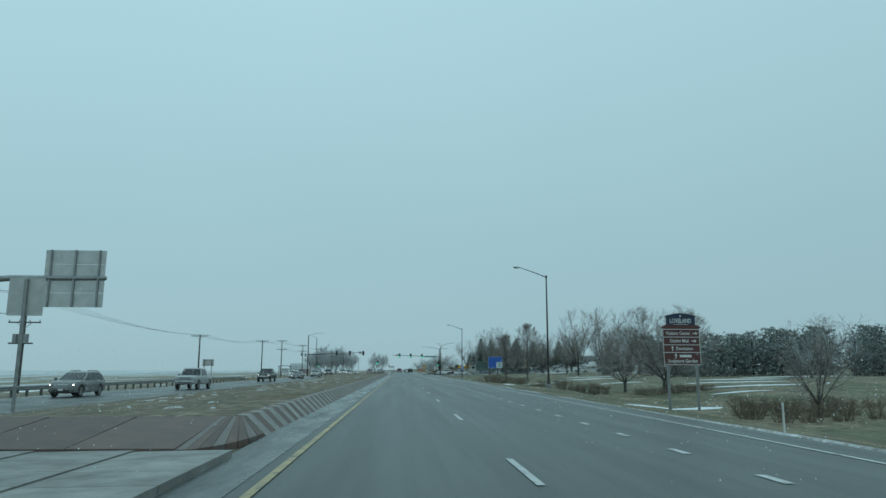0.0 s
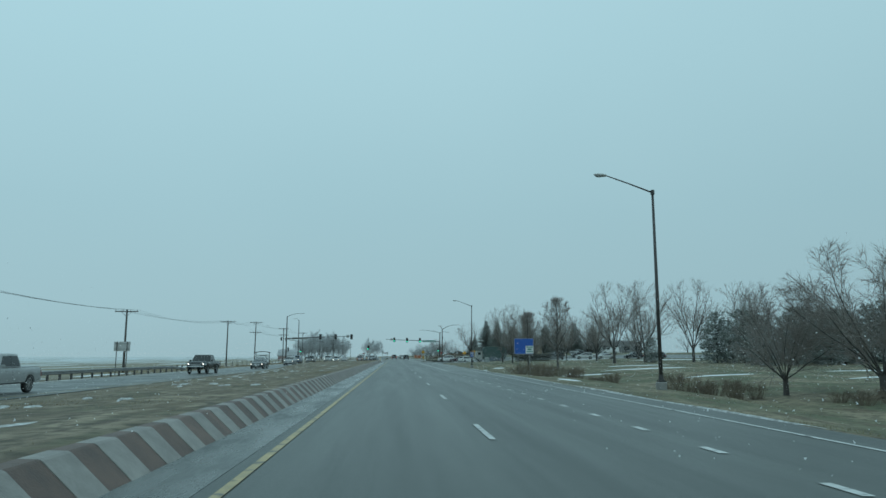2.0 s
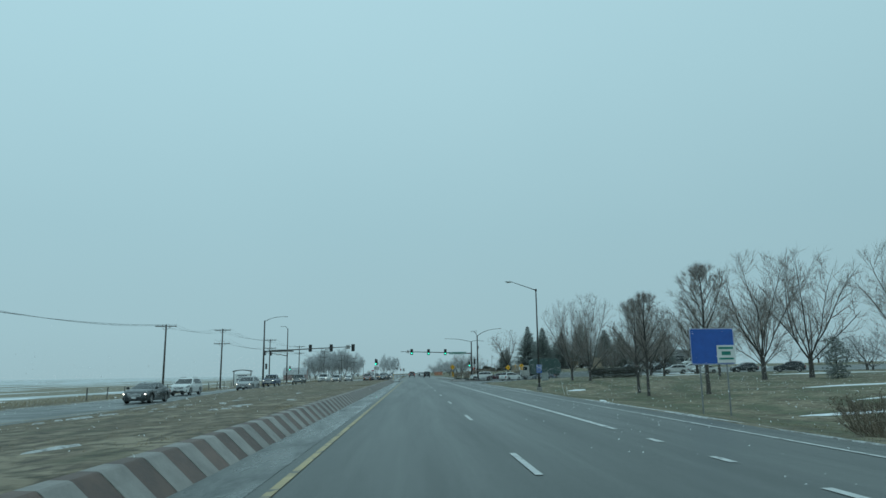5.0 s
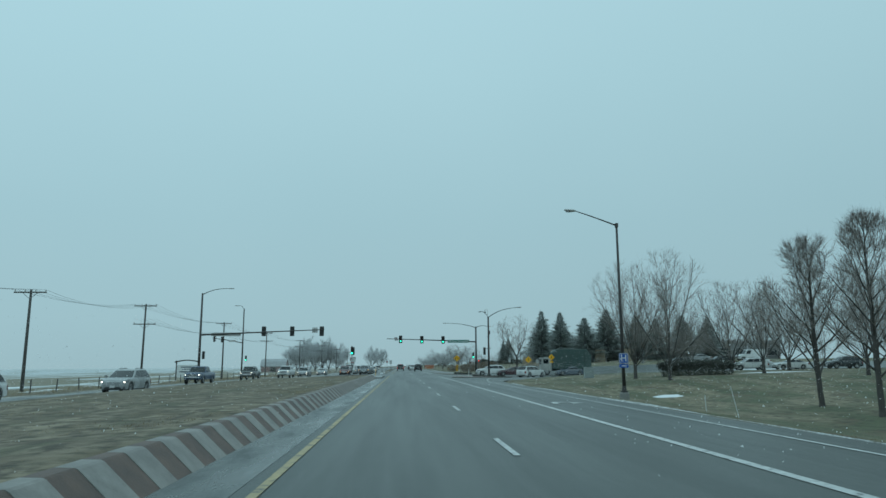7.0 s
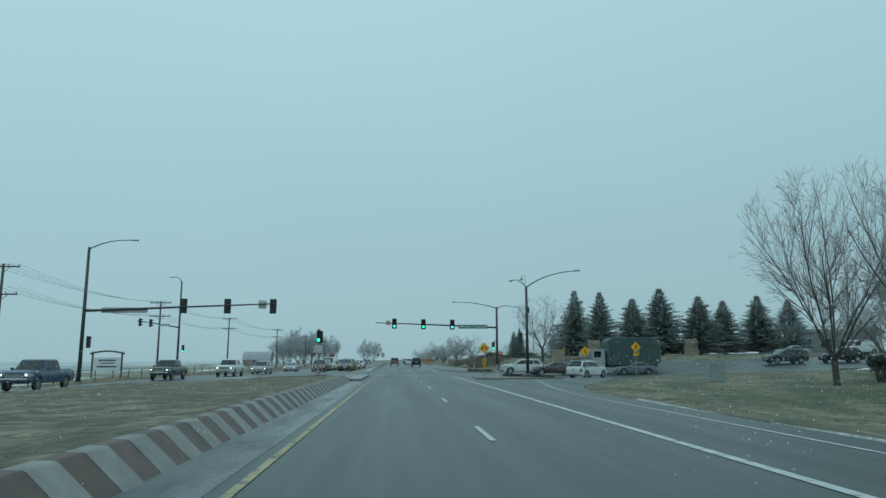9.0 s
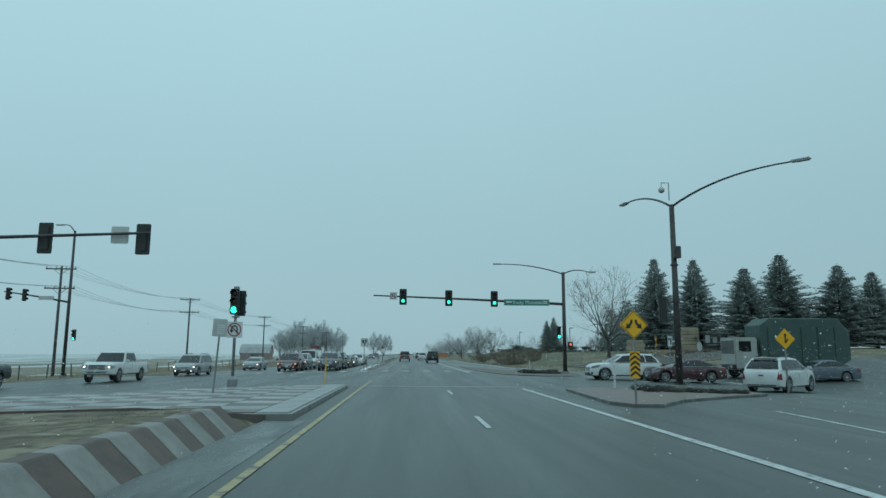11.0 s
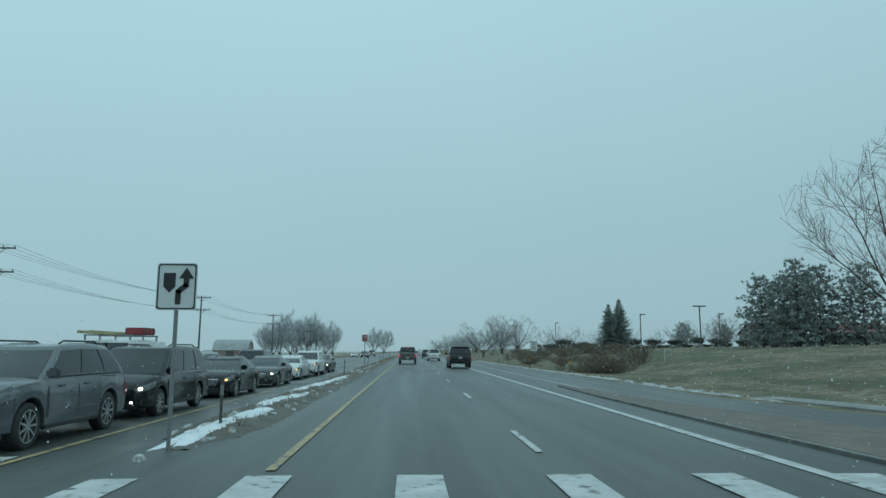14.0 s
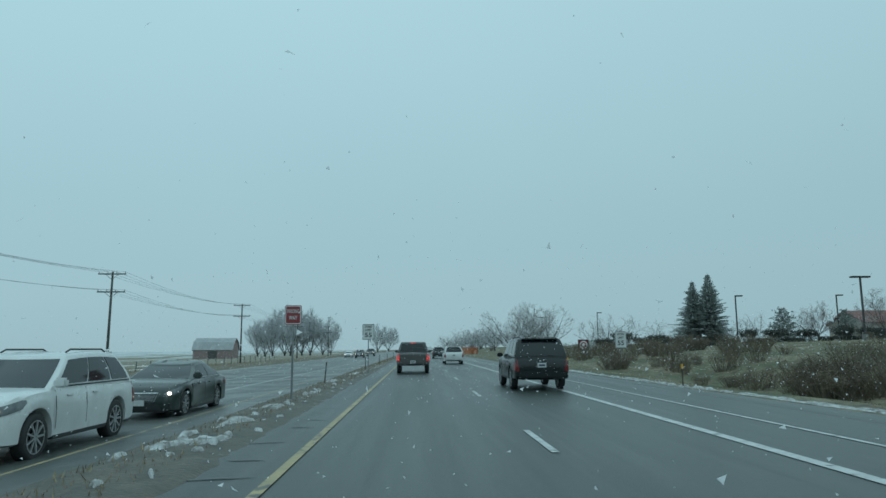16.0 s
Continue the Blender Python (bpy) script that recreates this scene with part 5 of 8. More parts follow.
slim_post("delineator", "yellow flexible post with a dull reflector band on the junction", -3.88, 219.35, 1.37, SIGN_YELLOW, YELLOW_PAINT, 2, 0.036)
for x, y, ln in ((-3.75, 252.2, 0), (-3.75, 277.4, 2), (-4.05, 304.2, 5), (-3.6, 322, 0), (-3.5, 338, 0), (-3.5, 356, 0), (-3.5, 378, 0)):
    slim_post("delineator", "thin dark delineator post with a dull reflector", x, y, 1.0, POST_DARK, STEEL, ln, 0.03)
for x, y in ((11.6, 288.8), (11.3, 304.0), (11.2, 326)):
    slim_post("delineator", "thin dark delineator post with an amber reflector", x, y, 1.05, POST_DARK, SIGN_YELLOW, 0, 0.03)
slim_post("marker_post", "short white marker post in planting", 9.6, 216.1, 0.95, POST_WHITE, base=0.15)
slim_post("marker_post", "short white marker post on the kerb", 10.4, 242.6, 0.95, POST_WHITE, base=0.15)
slim_post("marker_post", "thin white marker post in grass", 11.2, 20.0, 0.9, POST_WHITE, None, 0, 0.03)
slim_post("marker_post", "thin white marker post in grass", 15.2, 150.5, 0.8, POST_WHITE, None, -3, 0.03)
slim_post("marker_post", "thin leaning white marker rod in grass", 13.4, 143.5, 1.25, POST_WHITE, None, -12, 0.02)
slim_post("marker_post", "thin white marker post by the ditch", 24.0, 303.0, 1.1, POST_WHITE, None, 0, 0.04)


# ---- vehicles ----------------------------------------------------------
KINDS = {
    "large_suv": dict(L=5.2, W=2.02, H=1.90, belt=1.17, hood=1.20, nose=1.08, sill=0.40, r=0.41, fo=0.95, ro=1.15, wb=1.55, wt=2.15, rt=0.42, rb=0.10, top=0.17, side=3),
    "suv": dict(L=4.85, W=1.92, H=1.76, belt=1.13, hood=1.10, nose=0.98, sill=0.30, r=0.385, fo=0.92, ro=0.98, wb=1.12, wt=2.05, rt=0.62, rb=0.12, top=0.20, side=3),
    "sedan": dict(L=4.85, W=1.86, H=1.47, belt=0.97, hood=0.94, nose=0.80, sill=0.20, r=0.34, fo=0.88, ro=1.05, wb=1.18, wt=2.15, rt=1.45, rb=0.42, top=0.24, side=2),
    "hatchback": dict(L=4.5, W=1.82, H=1.48, belt=0.99, hood=0.95, nose=0.79, sill=0.20, r=0.33, fo=0.87, ro=0.90, wb=0.92, wt=1.98, rt=1.25, rb=0.34, top=0.25, side=2),
    "minivan": dict(L=5.1, W=1.96, H=1.76, belt=1.02, hood=1.02, nose=0.86, sill=0.26, r=0.345, fo=0.95, ro=1.08, wb=0.98, wt=1.92, rt=0.42, rb=0.08, top=0.17, side=3),
    "pickup": dict(L=5.85, W=2.04, H=1.97, belt=1.26, hood=1.28, nose=1.18, sill=0.50, r=0.42, fo=1.0, ro=1.25, wb=1.62, wt=2.18, rt=2.22, rb=2.04, top=0.17, side=2),
    "van": dict(L=5.6, W=2.02, H=2.15, belt=1.20, hood=1.12, nose=0.95, sill=0.36, r=0.37, fo=0.95, ro=1.2, wb=0.95, wt=1.75, rt=0.22, rb=0.05, top=0.12, side=1),
}
WHEELS = {}


def wheel_meshes(r):
    if r in WHEELS:
        return WHEELS[r]
    w, n = 0.235, 24
    prof = [(r * 0.30, -w / 2 + 0.06), (r * 0.66, -w / 2 + 0.02), (r * 0.9, -w / 2), (r * 0.985, -w / 2 + 0.03), (r, -w * 0.2), (r, w * 0.2), (r * 0.985, w / 2 - 0.03), (r * 0.9, w / 2), (r * 0.66, w / 2 - 0.02), (r * 0.30, w / 2 - 0.06)]
    verts, faces = [], []
    for i in range(n):
        a = 2 * math.pi * i / n
        verts += [(px, q * math.cos(a), q * math.sin(a)) for q, px in prof]
    k = len(prof)
    for i in range(n):
        j = (i + 1) % n
        faces += [(i * k + m, i * k + (m + 1) % k, j * k + (m + 1) % k, j * k + m) for m in range(k)]
    tyre = bpy.data.meshes.new("tyre")
    tyre.from_pydata(verts, [], faces)
    tyre.materials.append(RUBBER)
    for p in tyre.polygons:
        p.use_smooth = True
    bm = bmesh.new()
    for sx in (-1, 1):
        tube(bm, [(sx * 0.060, 0, 0), (sx * 0.075, 0, 0)], r * 0.2, 20)
        for i in range(9):
            a = radians(40 * i + 18)
            box(bm, (sx * 0.10, r * 0.36 * math.cos(a), r * 0.36 * math.sin(a)), (0.025, r * 0.62, r * 0.085), math.degrees(a), 0, 0)
        tube(bm, [(sx * 0.075, 0, 0), (sx * 0.105, 0, 0)], r * 0.16, 10)
        rim = [(sx * 0.112, r * 0.70 * math.cos(2 * math.pi * i / 20), r * 0.70 * math.sin(2 * math.pi * i / 20)) for i in range(20)]
        ring = [bm.verts.new(p) for p in rim]
        ring2 = [bm.verts.new((sx * 0.112, p[1] * 0.93, p[2] * 0.93)) for p in rim]
        for i in range(20):
            bm.faces.new((ring[i], ring[(i + 1) % 20], ring2[(i + 1) % 20], ring2[i]))
    alloy = bpy.data.meshes.new("rim")
    bm.to_mesh(alloy)
    bm.free()
    alloy.materials.append(RIM)
    WHEELS[r] = (tyre, alloy)
    return WHEELS[r]


def loft(rings, closed_ends=True):
    bm = bmesh.new()
    vs = [[bm.verts.new(p) for p in r] for r in rings]
    n = len(vs[0])
    for a, b in zip(vs, vs[1:]):
        for i in range(n):
            j = (i + 1) % n
            bm.faces.new((a[i], a[j], b[j], b[i]))
    if closed_ends:
        bm.faces.new(vs[0])
        bm.faces.new(vs[-1][::-1])
    return bm


def soft_part(name, bm, material, parent, angle=38):
    ob = part(name, bm, material, parent, smooth=True)
    ob.data.set_sharp_from_angle(angle=radians(angle))
    return ob


def vehicle(kind, paint, label, x, y, rz=0.0, lights="", tail=None, group="", category="car", name=None, racks=False, dz=0.0, trim=None, plate_front=True):
    k = KINDS[kind]
    L, W, H = k["L"], k["W"], k["H"]
    t = thing(name or kind, label, category, x, y, land(x, y) + dz, rz, group)
    yf, yr = L / 2, -L / 2
    ya, yb = yf - k["fo"], yr + k["ro"]
    R = k["r"] + 0.06
    belt, sill, nose, hood = k["belt"], k["sill"], k["nose"], k["hood"]
    boxy = kind in ("large_suv", "pickup", "van")

    # lower body: sections along the car, rounded at nose and tail, cut by the wheel arches
    top = [(yr, belt - 0.30), (yr + 0.025, belt - 0.12), (yr + 0.09, belt - 0.025), (yr + 0.22, belt), (yf - k["wb"], belt + 0.005), (yf - k["wb"] * 0.6, hood), (yf - 0.42, (hood + nose) / 2 + 0.03), (yf - 0.20, nose + 0.01), (yf - 0.08, nose - 0.05), (yf - 0.02, nose - 0.16), (yf, nose - 0.30)]
    low = [(yr, sill + 0.14), (yr + 0.05, sill + 0.05), (yr + 0.25, sill), (yf - 0.30, sill), (yf - 0.06, sill + 0.03), (yf, sill + 0.10)]
    wide = [(yr, 0.90), (yr + 0.05, 0.945), (yr + 0.20, 0.975), (yr + 0.7, 1.0), (yf - 0.9, 1.0), (yf - 0.45, 0.972 if boxy else 0.955), (yf - 0.20, 0.93 if boxy else 0.895), (yf - 0.06, 0.875 if boxy else 0.80), (yf, 0.80 if boxy else 0.68)]
    ys = sorted({round(v, 4) for v in [p for p, _ in top] + [p for p, _ in low] + [p for p, _ in wide]} | {round(c + R * math.cos(math.pi * i / 12) * q, 4) for c in (ya, yb) for i in range(13) for q in (1.0,)} | {round(c + s * (R + 0.012), 4) for c in (ya, yb) for s in (-1, 1)})
    rings = []
    for p in ys:
        zt, zl, w = lerp_table(top, p), lerp_table(low, p), W / 2 * lerp_table(wide, p)
        flare = 0.0
        for c in (ya, yb):
            if abs(p - c) < R:
                zl = max(zl, k["r"] + math.sqrt(R * R - (p - c) ** 2))
                flare = 0.012
        h = zt - zl
        half = [(0.90 * w, zl), (w - 0.012 + flare, zl + 0.05 * h), (w + flare, zl + 0.30 * h), (w, zl + 0.58 * h), (w - 0.014, zl + 0.70 * h), (w - 0.022, zl + 0.86 * h), (w - 0.055, zt - 0.028), (w - 0.12, zt - 0.004), (w * 0.62, zt + 0.014), (w * 0.25, zt + 0.022)]
        rings.append([(a, p, b) for a, b in half] + [(-a, p, b) for a, b in half[::-1]])
    body = soft_part("body", loft(rings), paint, t)

    def piece(nm, c, s, material, par=body, bev=0.02, lab="", rx=0.0, ry=0.0, rz2=0.0):
        q = bmesh.new()
        box(q, c, s, rx, ry, rz2, min(bev, 0.30 * min(s)))
        return part(nm, q, material, par, lab)

    if kind == "pickup":
        # black panel laid on the closed body in place of a shaded hollow
        piece("bed", (0, yr + (0.14 + k["rb"]) / 2, belt + 0.016), (W - 0.36, k["rb"] - 0.26, 0.02), BLACK, body, 0.0, "flat black panel for the shaded load bed")
        piece("tailgate", (0, yr + 0.012, belt - 0.35), (W - 0.50, 0.06, 0.50), paint, body, 0.02)
    # cabin: rings from the belt to a domed roof
    z0, z1 = belt - 0.03, H - 0.055
    wl, wh = W / 2 - 0.055, W / 2 - 0.055 - k["top"]
    bow = 0.13 if not boxy else 0.09

    def hw(v):
        return wl + (wh - wl) * v ** 1.25

    def y_front(v):
        return yf - k["wb"] + (k["wb"] - k["wt"]) * v ** 0.94

    def y_rear(v):
        return yr + k["rb"] + (k["rt"] - k["rb"]) * v ** (1.15 if k["rt"] - k["rb"] > 0.5 else 1.6)

    roof_y, roof_half = (y_front(1) + y_rear(1)) / 2 - 0.12, (y_front(1) - y_rear(1)) / 2
    arch = {"large_suv": 0.03, "suv": 0.055, "minivan": 0.05, "sedan": 0.075, "hatchback": 0.085}.get(kind, 0.02)

    def bowed(y, v):
        """Height on the cabin's skin: the roof line falls to both ends."""
        return z0 + (z1 - z0) * v - arch * v * v * min(1.6, ((y - roof_y) / roof_half) ** 2)

    US = (-1, -0.975, -0.90, -0.6, 0, 0.6, 0.90, 0.975, 1)

    def edge_y(u, v, front):
        c = 0.05 * max(0.0, (abs(u) - 0.90) / 0.10) ** 2
        d = bow * (1 - 0.3 * v) * u * u + c
        return y_front(v) - d if front else y_rear(v) + d * (0.7 if kind != "pickup" else 0.3)

    rings = []
    for v in (0, 0.2, 0.45, 0.7, 0.9, 1.0):
        ring = [(u * hw(v), edge_y(u, v, True)) for u in US]
        ring += [(hw(v), edge_y(1, v, False) + (edge_y(1, v, True) - edge_y(1, v, False)) * q) for q in (0.75, 0.5, 0.25)]
        ring += [(-u * hw(v), edge_y(-u, v, False)) for u in US]
        ring += [(-hw(v), edge_y(1, v, False) + (edge_y(1, v, True) - edge_y(1, v, False)) * q) for q in (0.25, 0.5, 0.75)]
        rings.append([(a, b, bowed(b, v)) for a, b in ring])
    base = rings[-1]
    cy = (y_front(1) + y_rear(1)) / 2
    for q, dz2 in ((0.955, 0.028), (0.86, 0.043), (0.55, 0.055)):
        rings.append([(a * q, cy + (b - cy) * (q + (1 - q) * 0.25), c + dz2) for a, b, c in base])
    cabin = soft_part("cabin", loft(rings), paint, t, 42)

    def pane(nm, fn, u0, u1, v0, v1, nu=4, nv=4):
        """Glass let into the cabin along the surface fn(u, v, out)."""
        q = bmesh.new()
        g = [[q.verts.new(fn(u0 + (u1 - u0) * i / nu, v0 + (v1 - v0) * j / nv, 0.012)) for i in range(nu + 1)] for j in range(nv + 1)]
        b = [[q.verts.new(fn(u0 + (u1 - u0) * i / nu, v0 + (v1 - v0) * j / nv, -0.015)) for i in range(nu + 1)] for j in range(nv + 1)]
        for j in range(nv):
            for i in range(nu):
                q.faces.new((g[j][i], g[j][i + 1], g[j + 1][i + 1], g[j + 1][i]))
        rim = [(0, i) for i in range(nu)] + [(j, nu) for j in range(nv)] + [(nv, i) for i in range(nu, 0, -1)] + [(j, 0) for j in range(nv, 0, -1)]
        for (a, c), (d, f) in zip(rim, rim[1:] + rim[:1]):
            q.faces.new((g[a][c], b[a][c], b[d][f], g[d][f]))
        return soft_part(nm, q, GLASS_FRONT if nm == "windscreen" else GLASS_DARK, cabin, 30)

    def screen(front):
        def fn(u, v, out):
            s = 1 if front else -1
            return (u * hw(v), edge_y(u, v, front) + s * out * 0.8, bowed(edge_y(u, v, front), v) + out * 0.6)
        return fn

    for s in (-1, 1):
        def side(u, v, out, s=s):
            a, b = edge_y(1, v, False), edge_y(1, v, True)
            return (s * (hw(v) + out), a + (b - a) * u, bowed(a + (b - a) * u, v) + out * 0.3)

        cuts = {1: [(0.74, 0.955)], 2: [(0.06, 0.485), (0.505, 0.955)], 3: [(0.045, 0.285), (0.31, 0.605), (0.625, 0.955)]}[k["side"]]
        for u0, u1 in cuts:
            pane("side_window", side, u0, u1, 0.14, 0.88, 3)
    pane("windscreen", screen(True), -0.91, 0.91, 0.07, 0.93)
    if kind != "van":
        pane("rear_window", screen(False), -0.88, 0.88, 0.13, 0.90)
    # lamps, grille, bumpers, plates
    hz = nose - (0.13 if boxy else 0.15)
    lens = {"on": LAMP_ON, "amber": AMBER_ON}.get(lights, LENS)

    def flank(p, z):
        """Half width of the body at length p and height z."""
        zt, zl, w = lerp_table(top, p), lerp_table(low, p), W / 2 * lerp_table(wide, p)
        h = zt - zl
        return lerp_table([(zl + 0.05 * h, w - 0.012), (zl + 0.30 * h, w), (zl + 0.58 * h, w), (zl + 0.86 * h, w - 0.022), (zt - 0.028, w - 0.055), (zt - 0.004, w - 0.12), (zt + 0.014, w * 0.62)], z)

    def wrap(nm, s, p0, p1, zlo, zhi, material, par, n=7, off=0.010):
        """A lamp lens wrapped round a corner of the body."""
        q = bmesh.new()
        rows = []
        for i in range(n + 1):
            p = p0 + (p1 - p0) * i / n
            za, zb_ = zlo(p), zhi(p)
            rows.append([q.verts.new((s * (flank(p, z) + o), p + (o if p1 > 0 else -o) * 0.7, z)) for z, o in ((za, -0.02), (za, off), ((za + zb_) / 2, off + 0.004), (zb_, off), (zb_, -0.02))])
        for a, b in zip(rows, rows[1:]):
            for k2 in range(4):
                q.faces.new((a[k2], a[k2 + 1], b[k2 + 1], b[k2]))
        q.faces.new(rows[0])
        q.faces.new(rows[-1][::-1])
        return soft_part(nm, q, material, par, 50)

    for s in (-1, 1):
        if boxy:
            h = piece("headlight", (s * W / 2 * 0.74, yf - 0.05, hz - 0.06), (0.36, 0.14, 0.24), LENS, body, 0.05, "", 0, 0, s * -8)
            bx2, by2 = s * W / 2 * 0.72, yf + 0.02
            wrap("side_lamp", s, yf - 0.34, yf - 0.02, lambda p: hz - 0.15, lambda p: min(hz + 0.03, lerp_table(top, p) - 0.04), LENS, body)
        else:
            h = wrap("headlight", s, yf - 0.62, yf - 0.03, lambda p: hz - 0.075 + 0.20 * (yf - p), lambda p: min(hz + 0.065 + 0.20 * (yf - p), lerp_table(top, p) - 0.02), HEADLAMP, body, 9)
            bx2, by2 = s * (flank(yf - 0.10, hz) - 0.01), yf - 0.075
        if lights:
            piece("bulb", (bx2, by2, hz - (0.05 if boxy else -0.01)), (0.10, 0.05, 0.07), lens, h, 0.02, "lit lamp", 0, 0, s * (-8 if boxy else -40))
            if kind == "minivan":
                piece("fog_lamp", (s * 0.62, yf - 0.02, sill + 0.15), (0.10, 0.06, 0.08), lens, body, 0.02, "small lit fog lamp")
        if kind in ("large_suv", "pickup", "suv", "minivan", "van"):
            wrap("tail_light", s, yr + 0.20, yr + 0.004, lambda p: belt - 0.46, lambda p: min(belt - 0.03, lerp_table(top, p) - 0.02), tail or TAIL, body, 6, 0.014)
            piece("rear_lamp", (s * (W / 2 * 0.90 - 0.05), yr + 0.03, belt - 0.40), (0.12, 0.08, 0.22), tail or TAIL, body, 0.03)
        else:
            wrap("tail_light", s, yr + 0.34, yr + 0.004, lambda p: belt - 0.27, lambda p: min(belt - 0.07, lerp_table(top, p) - 0.03), tail or TAIL, body, 6, 0.012)
            piece("rear_lamp", (s * (W / 2 * 0.86 - 0.14), yr + 0.04, belt - 0.24), (0.30, 0.10, 0.13), tail or TAIL, body, 0.03)
        piece("mirror", (s * (W / 2 + 0.085), yf - k["wb"] - 0.26, belt + 0.09), (0.23, 0.13, 0.17), trim or paint, t, 0.06)
        for q in ((0.02, 0.48) if k["side"] != 1 else (0.3,)):
            piece("door_handle", (s * (W / 2 - 0.008), yf - k["wb"] - 0.75 - q * 2.1, belt - 0.14), (0.035, 0.20, 0.035), trim or paint, body, 0.012)
        piece("sill", (s * (W / 2 - 0.05), (ya + yb) / 2, sill + 0.03), (0.10, ya - yb - 2 * R - 0.04, 0.09), BLACK, body, 0.02)
    if tail is not None and kind in ("pickup", "large_suv"):
        piece("brake_light", (0, y_rear(1) - 0.0, z1 - 0.03), (0.36, 0.05, 0.05), tail, cabin, 0.01)
    gh = 0.36 if boxy else 0.23
    n = 4 if boxy else 5
    if boxy:
        gr = piece("grille", (0, yf - 0.045, nose - 0.26), (W * 0.52, 0.12, gh), BLACK, body, 0.05)
        for i in range(n):
            piece("grille_bar", (0, yf + 0.026, nose - 0.26 + gh * 0.75 * ((i + 0.5) / n - 0.5)), (W * 0.50, 0.018, 0.022), CHROME, gr, 0.006)
        piece("air_intake", (0, yf - 0.055, sill + 0.15), (W * 0.60, 0.12, 0.13), BLACK, body, 0.04)
    else:
        # a trapezoid grille in a chrome surround, a wide lower intake and two recessed fog pockets
        gw, gz = W * 0.25, nose - 0.235
        outer = [(-gw, gz + 0.10), (gw, gz + 0.10), (gw * 0.82, gz - 0.10), (-gw * 0.82, gz - 0.10)]
        q = bmesh.new()
        slab(q, [(a * 1.05, gz + (b - gz) * 1.18) for a, b in outer], yf - 0.10, yf + 0.010)
        bmesh.ops.bevel(q, geom=list(q.edges), offset=0.012, segments=1, affect="EDGES")
        gr = part("grille", q, CHROME if kind != "hatchback" else paint, body, "chrome grille surround" if kind != "hatchback" else "")
        q = bmesh.new()
        slab(q, outer, yf - 0.05, yf + 0.016)
        part("grille_mesh", q, BLACK, gr)
        for i in range(n if kind != "hatchback" else 2):
            f = (i + 0.5) / (n if kind != "hatchback" else 2)
            piece("grille_bar", (0, yf + 0.018, gz - 0.085 + 0.17 * f), (2 * gw * (0.80 + 0.16 * f), 0.016, 0.016), CHROME if kind != "hatchback" else BLACK, gr, 0.005)
        q = bmesh.new()
        zi = sill + 0.13
        slab(q, [(-W * 0.33, zi - 0.075), (W * 0.33, zi - 0.075), (W * 0.25, zi + 0.075), (-W * 0.25, zi + 0.075)], yf - 0.12, yf + 0.012)
        part("air_intake", q, BLACK, body)
        piece("lower_lip", (0, yf - 0.10, sill + 0.02), (W * 0.74, 0.18, 0.06), BLACK, body, 0.02)
        for s in (-1, 1):
            q = bmesh.new()
            xa, ya_ = flank(yf - 0.16, sill + 0.2) - 0.02, yf - 0.10
            slab(q, [(s * (W * 0.36), sill + 0.10), (s * xa, sill + 0.10), (s * xa, sill + 0.23), (s * (W * 0.40), sill + 0.18)], ya_ - 0.05, ya_ + 0.075)
            part("fog_pocket", q, BLACK, body)

    def seam(nm, p, za, zb_, width=0.014, material=BLACK):
        """A thin dark gap down the car's side."""
        for s in (-1, 1):
            q = bmesh.new()
            rows = []
            for i in range(7):
                z = za + (zb_ - za) * i / 6
                x = flank(p, z) + 0.0025
                rows.append([q.verts.new((s * a, p + b, z)) for a, b in ((x - 0.02, -width / 2), (x, -width / 2), (x, width / 2), (x - 0.02, width / 2))])
            for a, b in zip(rows, rows[1:]):
                for i in range(3):
                    q.faces.new((a[i], a[i + 1], b[i + 1], b[i]))
            part(nm, q, material, body)

    y_a, y_c = ya - R - 0.10, yb + R * 0.72
    for p in (y_a, (y_a + y_c) / 2 - 0.05) + ((y_c,) if k["side"] > 1 else ()):
        seam("door_gap", p, sill + 0.16 if p != y_c else k["r"] + R * 0.85, belt - 0.03)
    for s in (-1, 1):
        piece("belt_trim", (s * (W / 2 - 0.05), (y_front(0) + y_rear(0)) / 2 - 0.12, belt + 0.022), (0.03, y_front(0) - y_rear(0) - 0.75, 0.022), BLACK if boxy or kind == "suv" else CHROME, body, 0.006)
    if boxy:
        piece("front_bumper", (0, yf - 0.07, sill + 0.27), (W * 0.84, 0.20, 0.16), trim or CHROME, t, 0.06)
        piece("rear_bumper", (0, yr + 0.05, sill + 0.19), (W * 0.90, 0.24, 0.24), trim or (CHROME if kind == "pickup" else paint), t, 0.06)
    else:
        piece("rear_valance", (0, yr + 0.085, sill + 0.12), (W * 0.76, 0.16, 0.14), BLACK, body, 0.04)
    piece("underbody", (0, 0, sill + 0.06), (W * 0.66, L * 0.86, 0.16), BLACK, t, 0.0)
    pz = belt - 0.26 if kind != "pickup" else sill + 0.22
    pl = piece("plate", (0, yr - 0.085 if kind == "pickup" else yr + 0.002, pz), (0.32, 0.03, 0.16), PLATE, body, 0.004)
    piece("plate_bar", (0, yr - 0.103 if kind == "pickup" else yr - 0.017, pz), (0.22, 0.006, 0.06), SIGN_NAVY, pl, 0.0)
    if plate_front:
        piece("plate", (0, yf + 0.04, sill + (0.27 if boxy else 0.23)), (0.32, 0.03, 0.15), PLATE, body, 0.004)
